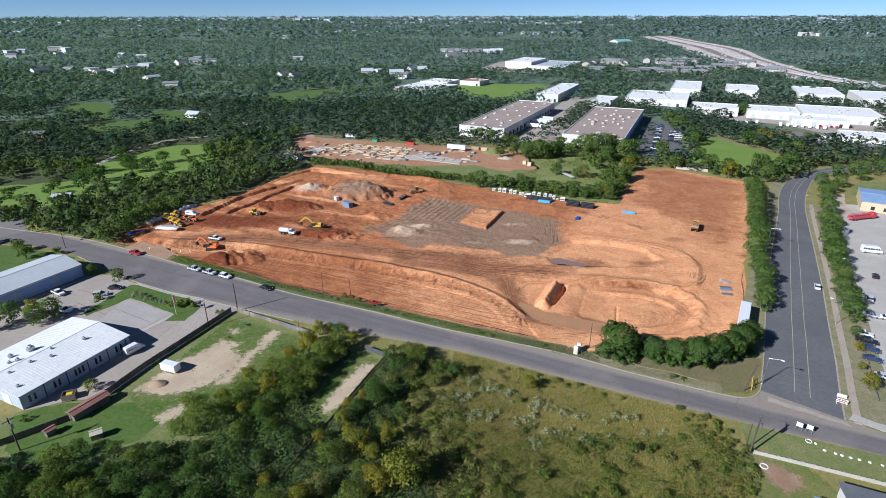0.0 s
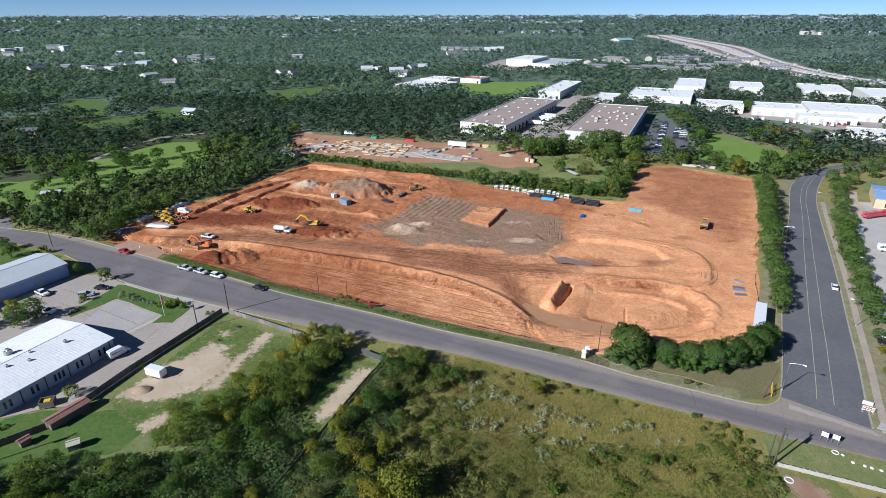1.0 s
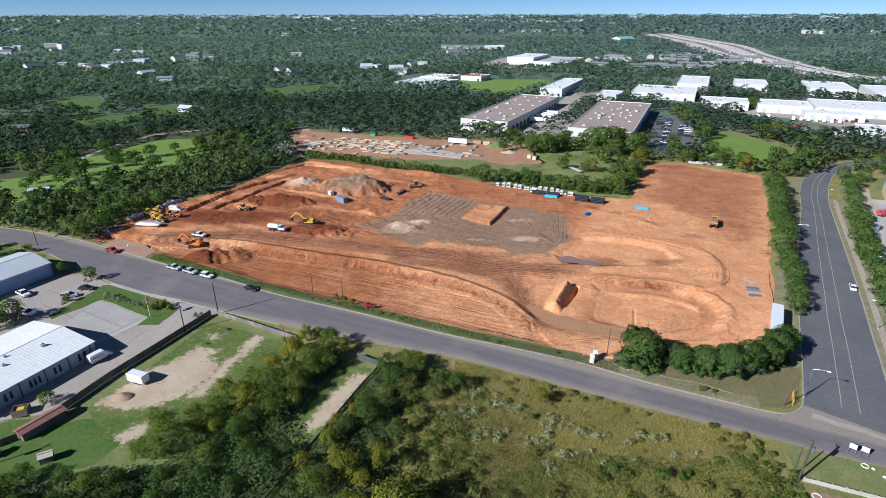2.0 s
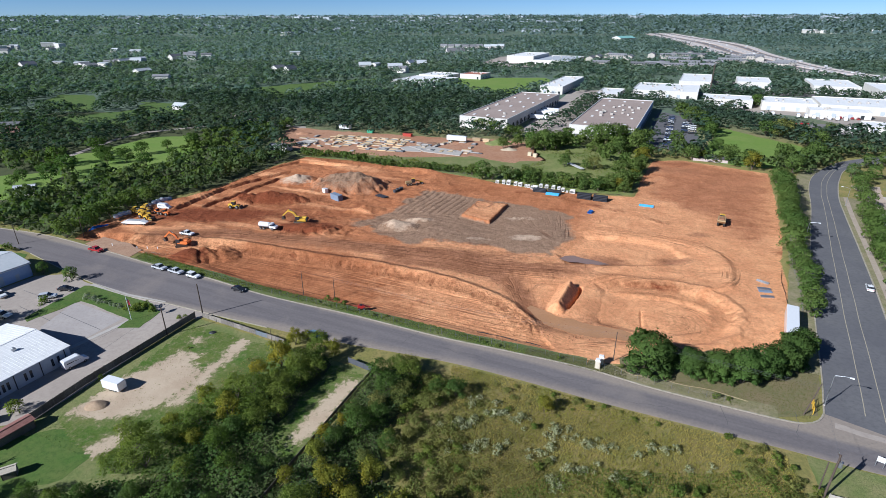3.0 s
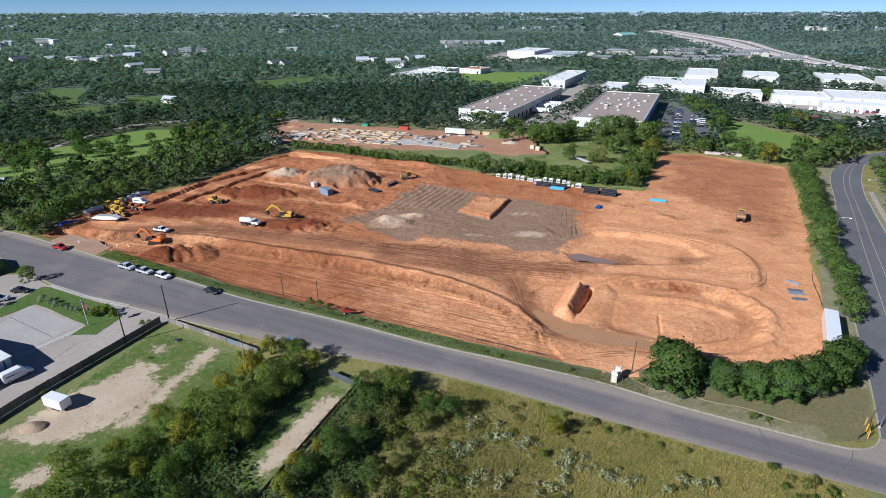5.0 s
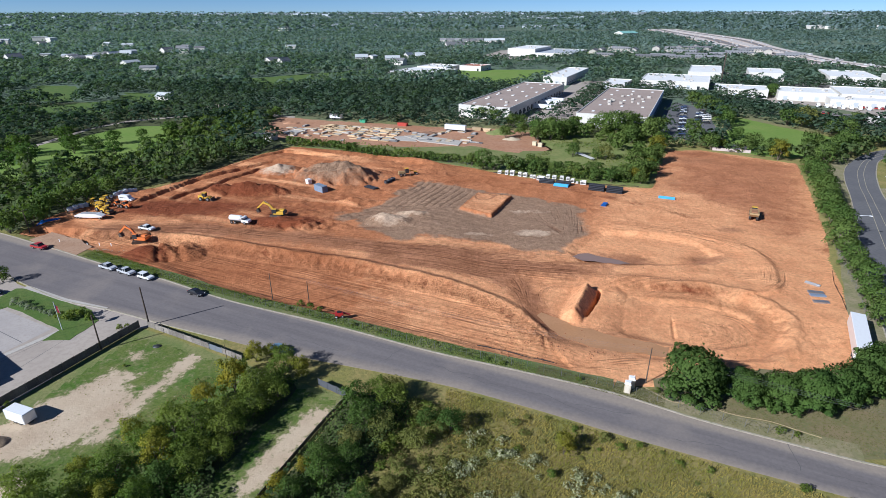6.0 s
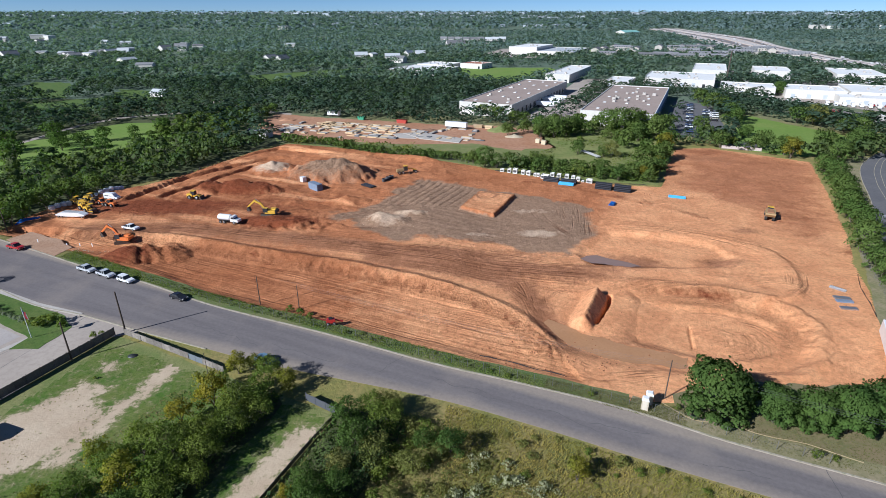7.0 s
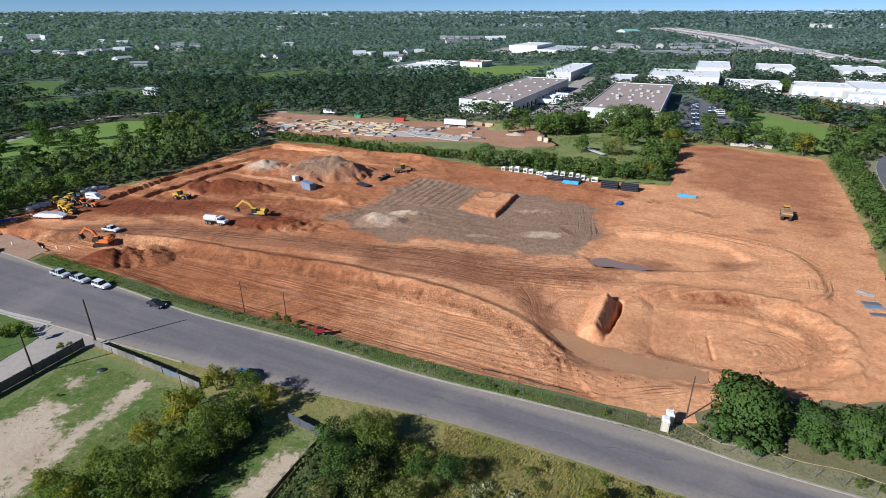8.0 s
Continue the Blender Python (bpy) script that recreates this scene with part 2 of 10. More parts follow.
def smooth_line(pts, step=2.0):
    """Points along a soft curve through pts (Catmull-Rom)."""
    p = [np.array(q, float) for q in pts]
    p = [2 * p[0] - p[1]] + p + [2 * p[-1] - p[-2]]
    out = []
    for i in range(1, len(p) - 2):
        n = max(2, int(np.linalg.norm(p[i + 1] - p[i]) / step))
        for k in range(n):
            t = k / n
            out.append(0.5 * (2 * p[i] + (p[i + 1] - p[i - 1]) * t + (2 * p[i - 1] - 5 * p[i] + 4 * p[i + 1] - p[i + 2]) * t**2 + (3 * p[i] - p[i - 1] - 3 * p[i + 1] + p[i + 2]) * t**3))
    return out + [p[-2]]


def rough_outline(pts, step=2.5, amount=0.6):
    """The polygon's outline, broken up a little as grass and dirt edges are."""
    out = []
    for a, b in zip(pts, pts[1:] + pts[:1]):
        a, b = Vector((*a, 0)), Vector((*b, 0))
        n = max(1, int((b - a).length / step))
        for k in range(n):
            q = a.lerp(b, k / n)
            d = noise.noise_vector(q * 0.21) * amount * 1.4 + noise.noise_vector(q * 0.9) * amount * 0.6
            out.append((q.x + d.x, q.y + d.y))
    return out


def inside(poly, x, y):
    """Which of the points lie within the polygon (arrays)."""
    x, y = np.asarray(x, float), np.asarray(y, float)
    hit = np.zeros(x.shape, bool)
    for (x0, y0), (x1, y1) in zip(poly, list(poly[1:]) + [poly[0]]):
        if y0 == y1:
            continue
        cross = ((y0 > y) != (y1 > y)) & (x < (x1 - x0) * (y - y0) / (y1 - y0) + x0)
        hit ^= cross
    return hit


def line_distance(line, x, y):
    """Signed distance to a bent line (positive on its left) and the way along it."""
    x, y = np.asarray(x, float), np.asarray(y, float)
    best, sign, along, run = np.full(x.shape, 1e9), np.ones(x.shape), np.zeros(x.shape), 0.0
    for (x0, y0), (x1, y1) in zip(line, line[1:]):
        dx, dy = x1 - x0, y1 - y0
        ln = math.hypot(dx, dy)
        t = np.clip(((x - x0) * dx + (y - y0) * dy) / ln**2, 0, 1)
        d = np.hypot(x - x0 - t * dx, y - y0 - t * dy)
        s = np.sign(dx * (y - y0) - dy * (x - x0))
        near = d < best
        best, sign, along = np.where(near, d, best), np.where(near, s, sign), np.where(near, run + t * ln, along)
        run += ln
    return best * np.where(sign == 0, 1, sign), along


def poly_distance(poly, x, y):
    """Distance to a polygon's edge, positive inside."""
    d, _ = line_distance(list(poly) + [poly[0]], x, y)
    return np.where(inside(poly, x, y), abs(d), -abs(d))


def fade(v, lo, hi):
    t = np.clip((v - lo) / (hi - lo), 0, 1)
    return t * t * (3 - 2 * t)


_lat = np.random.RandomState(7).rand(256, 256)


def field_noise(x, y, size):
    """Smooth random field between 0 and 1 with features of that size in metres."""
    x, y = np.asarray(x, float) / size + 500, np.asarray(y, float) / size + 500
    i, j = np.floor(x).astype(int), np.floor(y).astype(int)
    u, v = x - i, y - j
    u, v = u * u * (3 - 2 * u), v * v * (3 - 2 * v)
    g = lambda a, b: _lat[a % 256, b % 256]
    return (g(i, j) * (1 - u) + g(i + 1, j) * u) * (1 - v) + (g(i, j + 1) * (1 - u) + g(i + 1, j + 1) * u) * v


def mesh_from(name, verts, faces, material, smooth=False, normals=None):
    """A mesh from arrays: verts n x 3, faces m x 3 or m x 4."""
    verts, faces = np.asarray(verts, np.float32), np.asarray(faces, np.int32)
    me = bpy.data.meshes.new(name)
    k = faces.shape[1]
    me.vertices.add(len(verts))
    me.vertices.foreach_set("co", verts.ravel())
    me.loops.add(faces.size)
    me.loops.foreach_set("vertex_index", faces.ravel())
    me.polygons.add(len(faces))
    me.polygons.foreach_set("loop_start", np.arange(len(faces), dtype=np.int32) * k)
    me.polygons.foreach_set("loop_total", np.full(len(faces), k, np.int32))
    if smooth:
        me.polygons.foreach_set("use_smooth", np.ones(len(faces), bool))
    me.materials.append(material)
    me.update(calc_edges=True)
    if normals is not None:
        me.polygons.foreach_set("use_smooth", np.ones(len(faces), bool))
        me.normals_split_custom_set_from_vertices(np.asarray(normals, np.float32))
    return me


# ---- the plan ----
ROAD_N = [(-215, 236), (-190, 228), (-150, 216), (-117, 200.3), (-93.7, 188.2), (-73, 178.9), (-51.6, 167.3), (-39, 161.6), (-20, 153.7), (3, 143), (19, 136.8), (37.6, 129.1), (51, 121.6), (64, 115.5), (73.4, 111.3), (78, 110), (81.5, 110.8), (84, 113)]
ROAD_S = [(-215, 216), (-185, 212), (-160, 207), (-141, 198), (-120, 184), (-104, 174), (-90, 166.3), (-77, 162), (-60, 155), (-43, 148.2), (-28, 142.5), (3.3, 132.7), (21, 125.3), (35, 118.5), (48, 112.6), (60.5, 107.2), (72, 102.2), (82, 97.5), (99, 90.5), (150, 66), (260, 14)]
ROAD2_W = [(84, 113), (92, 126), (105.7, 149.6), (120, 173.5), (138.5, 203.5), (164.5, 244), (180, 270), (194, 290), (211, 307), (232, 322), (260, 333), (300, 344), (340, 348)]
ROAD2_E = [(97.6, 102), (104, 113.3), (111.3, 125.5), (121, 142.7), (136, 168.8), (155, 203), (172, 234), (186.4, 259), (206, 287), (226, 308), (262, 322), (300, 332), (340, 336)]
SITE = [(-127, 209), (-104, 199), (-78, 186.5), (-57, 173.5), (-39.5, 165), (-21, 157), (3.4, 147.5), (23, 138.8), (38, 132.5), (47, 131.5), (58, 136), (76, 134), (90, 135), (100, 150), (108, 166), (118, 187), (131, 209), (149, 243), (176, 298), (143, 326), (125, 326), (107, 290), (93, 259), (67, 265), (45, 275), (31, 282.5), (19, 293), (-10, 311), (-46, 328), (-76, 338), (-95, 301), (-105, 276), (-114, 262), (-124, 255), (-131, 241), (-135, 226), (-134, 212)]


def rise(x, y):
    """The land lifts towards the far ridge."""
    return 62.0 * np.clip((np.asarray(y, float) - 1500) / 3400, 0, 1.05) ** 1.5


SCARP = [(-112, 213), (-95, 211), (-77.4, 207.6), (-67.5, 204.6), (-57.3, 200.7), (-47.8, 197.1), (-38.7, 194), (-30, 191), (-20.8, 188.4), (-12.5, 184.4), (-4, 180.4), (4.5, 176), (11, 172.6), (17.3, 168.2), (22.6, 162.8), (26.2, 155.8), (28, 150.4)]
SCARP = [tuple(q) for q in smooth_line(SCARP, 2.0)]
TERRACE = [tuple(q) for q in smooth_line([(86.8, 168), (91.9, 169.5), (97, 177.4), (100.4, 188), (99.5, 199), (93, 207), (80, 214), (62, 217.5)], 2.0)]
FURROWS = [(-19.8, 235), (-3.3, 269.5), (19.4, 256), (11.6, 234)]
PIT = [(49.5, 178), (60.7, 177), (70.4, 174.7), (79.4, 171.8), (84, 167.6), (87.3, 162.5), (87.8, 156.6), (85.3, 150.3), (80.1, 143.7), (74, 139.6), (60, 138.8), (48, 141), (42, 148), (41, 157), (46, 166), (49, 173)]
POOL = [(26.4, 158.6), (30.4, 161.2), (34.5, 157.8), (39, 153.8), (46.8, 150), (56, 145.8), (53, 142.4), (46, 143.2), (38, 145.8), (33, 148.8), (30, 153.8)]
POND = [(58, 213), (74, 210), (87, 202), (89.5, 193), (84, 186.5), (68, 186), (56, 187), (46, 189), (43.5, 197), (50, 205)]
PAD = [(11.8, 232), (20, 252), (33.2, 247.2), (23.2, 225.4)]
GREY = [(-19.8, 234.9), (-3.3, 269.8), (19.8, 256.2), (33.6, 251.5), (48.2, 242.3), (57.9, 233), (54, 215.3), (43.6, 193.1), (33.5, 196.1), (20.9, 203.6), (0.1, 206), (-8.6, 204.9), (-17.9, 210.7), (-25.3, 218.2), (-33.8, 229.1)]
UPLAND = [(94, 262), (103.2, 251), (111.1, 238), (116.2, 220), (121.7, 200), (142, 228), (178, 296), (143, 328), (125, 328), (107, 290)]


def mound(x, y, cx, cy, rx, ry, h, turn=0.0, power=1.0):
    c, s = math.cos(radians(turn)), math.sin(radians(turn))
    u, v = ((x - cx) * c + (y - cy) * s) / rx, ((y - cy) * c - (x - cx) * s) / ry
    w = 1 + 0.25 * (field_noise(x, y, 4.0) - 0.5) + 0.16 * (field_noise(x, y, 1.6) - 0.5)
    return h * np.clip(w - np.hypot(u, v), 0, 1) ** power * 1.05


def site_height(x, y):
    """The lie of the graded land inside the site."""
    edge = poly_distance(SITE, x, y)
    d, way = line_distance(SCARP, x, y)
    d = d + 0.7 * (field_noise(x, y, 2.6) - 0.5) + 0.45 * (field_noise(x, y, 1.0) - 0.5)
    east = fade(x, -12, 14)
    wide = 4.0 + 1.4 * (field_noise(x, y, 6.0) - 0.5) + 1.8 * east
    slope = np.clip(1 + d / wide, 0, 1)
    z = -0.85 + 1.75 * (1 - 0.55 * fade(x, 2, 24)) * slope**0.85
    flute = field_noise(way, 0.25 * d, 1.1) + 0.6 * field_noise(x, y, 0.8)
    z -= (0.62 * flute + 0.6 * (field_noise(x, y, 1.5) - 0.5)) * np.sin(math.pi * slope) * (1 - 0.55 * east)
    end = 1 - 0.95 * fade(way, way.max() - 5, way.max())
    z += 0.34 * (1 - 0.6 * fade(x, 4, 20)) * np.exp(-((d - 0.35) / 0.65) ** 2) * (0.4 + field_noise(x, y, 2.0)) * fade(x, -95, -70) * end
    z -= 0.25 * fade(d, 0.4, 1.0) * fade(x, -2, 20) * end * np.exp(-(np.maximum(d, 0) / 14) ** 2)
    fan = np.hypot(x - 28, (y - 150.2) * 1.1)
    spokes = field_noise(np.arctan2(y - 150.2, x - 28) * 7, fan * 0.12, 1.0)
    z += np.clip(1 - fan / 10, 0, 1) * (0.7 + 1.1 * (spokes - 0.5)) * fade(fan, 0.3, 2.0) * (1 - fade(d, 0.4, 2.4))
    wet = poly_distance(POOL, x, y)
    pit = poly_distance(PIT, x, y) + 0.9 * (field_noise(x, y, 5.0) - 0.5) + 0.6 * (field_noise(x, y, 1.5) - 0.5)
    basin = fade(poly_distance([(22, 174), (29, 158), (40, 150), (52, 150), (54, 174), (42, 181), (30, 180)], x, y), -3.5, 5)
    basin = basin * fade(d, 0.6, 7.0)
    z = z * (1 - basin) + basin * np.minimum(z, -0.6)
    steep = fade(x - 0.3 * (y - 155), 42, 54)
    floor = np.clip(pit / (3.0 + 8.0 * (1 - steep)), 0, 1)
    floor = floor * floor * (3 - 2 * floor) * 0.5 + floor * 0.5
    floor = floor + 0.3 * np.sin(math.pi * floor) * (field_noise(x, y, 1.3) - 0.5) * steep
    z = z * (1 - floor) - 1.8 * floor
    z -= 0.55 * fade(pit + 1.4 * (field_noise(x, y, 2.2) - 0.5), 6.6, 7.8) * fade(x - 0.3 * (y - 155), 48, 58)
    z += 0.4 * np.exp(-((pit + 1.0) / 0.9) ** 2) * fade(x, 50, 62) * (0.5 + field_noise(x, y, 3.0))
    z = z + (-0.95 - z) * fade(wet, -4.5, 1.0) * fade(d, 0.6, 4.0)
    pond = poly_distance(POND, x, y) + 1.2 * (field_noise(x, y, 4.0) - 0.5)
    z -= 0.9 * fade(pond, -1.0, 2.5)
    pad = poly_distance(PAD, x, y)
    z += 1.25 * np.clip((pad + 0.5 * (field_noise(x, y, 1.6) - 0.5) + 0.3) / 0.6, 0, 1)
    z += mound(x, y, -40, 276, 19, 14, 6.6, -15, 0.7) + mound(x, y, -31, 272, 9, 8, 2.5, 0)
    z += mound(x, y, -68, 283, 10, 9, 3.6, 20, 1.0)
    z += mound(x, y, -72, 254.5, 17, 5.0, 3.4, -3, 0.6) + mound(x, y, -85, 251, 7, 5, 2.2, 20, 0.7)
    z += mound(x, y, -84, 195.5, 8, 6, 3.0, -20, 0.7) + mound(x, y, -75, 198, 9, 6, 2.3, -20, 0.7)
    z += mound(x, y, -13, 221, 9, 6, 2.6, -10) + mound(x, y, -4.5, 227.5, 6, 2.5, 1.0, -5)
    z += mound(x, y, -28, 240, 9, 4, 1.9, 15, 0.8) + mound(x, y, -48, 219, 13, 5, 1.6, -12, 0.7)
    z += mound(x, y, -8, 303, 16, 5, 1.6, -24, 0.8)
    ridge, along = line_distance([(35.8, 155.8), (38, 160), (39.9, 163.7), (42.4, 169), (44.6, 174)], x, y)
    ribs = 0.1 * (field_noise(along, ridge * 0.3, 0.7) - 0.5) + 0.1 * (field_noise(x, y, 1.1) - 0.5)
    side = np.where(ridge > 0, ridge / 3.3, -ridge / 2.2 + ribs * (ridge < -0.3))
    z += 2.7 * np.clip(1.04 - side, 0, 0.98) * fade(along, 0, 2.5) * (1 - fade(along, 17, 20)) * (np.hypot(x - 40, y - 165) < 13)
    cut, along = line_distance([(39.8, 158.5), (43.2, 163.8), (45.5, 168), (47.2, 172.5)], x, y)
    z -= 3.2 * (1 - fade(abs(cut + 0.4 * (field_noise(x, y, 1.5) - 0.5)), 0.3, 0.62)) * fade(along, 0, 1) * (1 - fade(along, 14.8, 15.8)) * (np.hypot(x - 43.8, y - 165.5) < 10)
    groove, along = line_distance([(62, 160.2), (60.5, 156), (59.2, 151.5)], x, y)
    z -= 0.5 * np.clip(1 - abs(groove) / 0.5, 0, 1) * fade(along, 0, 1) * (abs(y - 156) < 5)
    swell, _ = line_distance(TERRACE, x, y)
    z += 0.75 * fade(swell, -1.3, 0.1) * (1 - fade(swell, 0.5, 9)) * fade(x, 56, 64)
    for lx, ly, gap in ((-6, 237, 2.7),):
        furrow = 0.904 * (x - lx) - 0.427 * (y - ly)
        z -= 0.28 * fade(np.cos(furrow * math.tau / gap), 0.55, 1) * fade(poly_distance(FURROWS, x, y), 0, 2)
    lumps = np.clip(1.2 - np.hypot((x + 43) / 16, (y - 216) / 6), 0, 1) + 0.6 * np.clip(1.2 - np.hypot((x + 76) / 12, (y - 197) / 6), 0, 1) + 0.6 * np.clip(1.2 - np.hypot((x + 72) / 18, (y - 255) / 6), 0, 1)
    z += lumps * (0.25 + 1.5 * (field_noise(x, y, 1.5) - 0.5) + 0.8 * (field_noise(x, y, 3.1) - 0.5))
    for gully in ([(-83, 200.5), (-81, 197), (-79, 191.6)], [(-81.4, 205.1), (-77, 200), (-72, 192.5)], [(-79, 196), (-76, 192)]):
        cut, _ = line_distance(gully, x, y)
        z -= 1.0 * np.clip(1 - abs(cut + 0.8 * (field_noise(x, y, 1.8) - 0.5)) / 1.3, 0, 1)
    for bank, height in (([(-112, 238), (-107.2, 249.5), (-99.6, 269.9), (-88, 287.2), (-75.3, 301), (-62, 306)], 1.25), ([(-101.1, 241.2), (-91, 260.1), (-83, 277), (-76.4, 292)], 0.95), ([(-114, 256), (-103, 279), (-90, 304), (-76, 322), (-44, 312)], 1.0)):
        lip, run = line_distance(bank, x, y)
        lip = lip + 0.9 * (field_noise(x, y, 5.0) - 0.5)
        ends = fade(run, 0, 8) * fade(run.max() - run, 0, 8)
        z += height * ends * (np.exp(-((lip - 0.7) / 0.6) ** 2) - 0.8 * np.exp(-((lip + 0.7) / 0.65) ** 2)) * (0.85 + 0.25 * field_noise(x, y, 4.0))
    far = fade(y, 205, 225) * (1 - fade(x, -10, 20))
    z += ((0.25 + 0.3 * far) * (field_noise(x, y, 11) - 0.5) + (0.16 + 0.3 * far) * (field_noise(x, y, 3.7) - 0.5) + (0.13 + 0.2 * far) * (field_noise(x, y, 1.5) - 0.5)) * (1 - 0.85 * fade(wet, -2, 1))
    return z * fade(edge, 0.3, 4.5) + 0.05 - 0.35 * (1 - fade(edge, -3, 0.4))


def land(x, y):
    """Height of whatever ground lies at one place."""
    if inside(SITE, np.array([x]), np.array([y]))[0]:
        return float(site_height(np.array([x]), np.array([y]))[0])
    return float(rise(x, y))


# ---- the ground, one sheet to the far ridge ----
def spread(lo, hi, step, far, sign=1):
    """Even steps from lo to hi, then growing ones out to far."""
    out, s = list(np.arange(lo, hi + 0.01, step)), step
    while out[-1] < far:
        s *= 1.16
        out.append(min(out[-1] + s, far))
    return out


gx = np.array(sorted({round(v, 2) for v in spread(20, 190, 3, 5600)} | {round(40 - v, 2) for v in spread(20, 180, 3, 5600)}))
gy = np.array([-900, -400, -150, -40, 20] + spread(50, 350, 3, 4990))
X, Y = np.meshgrid(gx, gy)
Z = rise(X, Y) - 4.0 * fade(poly_distance(SITE, X, Y), 1.0, 4.5)
idx = np.arange(X.size).reshape(X.shape)
quads = np.stack([idx[:-1, :-1], idx[:-1, 1:], idx[1:, 1:], idx[1:, :-1]], -1).reshape(-1, 4)
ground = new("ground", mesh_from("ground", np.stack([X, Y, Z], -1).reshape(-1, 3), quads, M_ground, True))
tagged(ground, "rough olive-green meadow and wooded land reaching the horizon", "ground", kind="structure")


def street_material():
    """Worn asphalt: streaks along the lanes, brown dust, patched tone."""
    m, nt, n, p = nodes_of("street_asphalt")
    pos = where(nt)
    comb = n.new("ShaderNodeCombineXYZ")
    for i, way in enumerate(((0.906 * 0.025, -0.423 * 0.025, 0), (0.423 * 0.55, 0.906 * 0.55, 0))):
        dot = n.new("ShaderNodeVectorMath")
        dot.operation = "DOT_PRODUCT"
        nt.links.new(pos, dot.inputs[0])
        dot.inputs[1].default_value = way
        nt.links.new(dot.outputs["Value"], comb.inputs[i])
    streak = noise_node(nt, comb.outputs[0], 1.0, 5.0, 0.6)
    broad, fine = noise_node(nt, pos, 0.06, 4.0), noise_node(nt, pos, 1.4, 6.0, 0.75)
    col = mix_rgb(nt, ramp(nt, streak, 0.38, 0.64), (0.15, 0.132, 0.128), (0.18, 0.159, 0.152))
    col = mix_rgb(nt, ramp(nt, broad, 0.5, 0.72), col, (0.225, 0.192, 0.17))
    sep = n.new("ShaderNodeSeparateXYZ")
    nt.links.new(pos, sep.inputs[0])
    across = calc(nt, "ADD", calc(nt, "MULTIPLY", sep.outputs[0], 0.423), calc(nt, "MULTIPLY", sep.outputs[1], 0.906))
    low = calc(nt, "MINIMUM", 122.4, calc(nt, "ADD", 121.4, calc(nt, "MULTIPLY", sep.outputs[0], 0.1)))
    wander = calc(nt, "MULTIPLY", calc(nt, "SUBTRACT", noise_node(nt, pos, 0.45, 6.0, 0.75), 0.5), 2.4)
    side = calc(nt, "MINIMUM", calc(nt, "SUBTRACT", across, low), calc(nt, "MULTIPLY", calc(nt, "SUBTRACT", 130.6, across), 1.8))
    col = mix_rgb(nt, calc(nt, "MULTIPLY", ramp(nt, calc(nt, "ADD", side, wander), 2.5, 0.0), 0.8), col, (0.31, 0.255, 0.2))
    col = mix_rgb(nt, 1.0, col, mix_rgb(nt, ramp(nt, fine, 0.3, 0.7), (0.86, 0.86, 0.86), (1.1, 1.1, 1.1)), "MULTIPLY")
    nt.links.new(col, p.inputs["Base Color"])
    p.inputs["Roughness"].default_value = 0.9
    p.inputs["Specular IOR Level"].default_value = 0.25
    return m


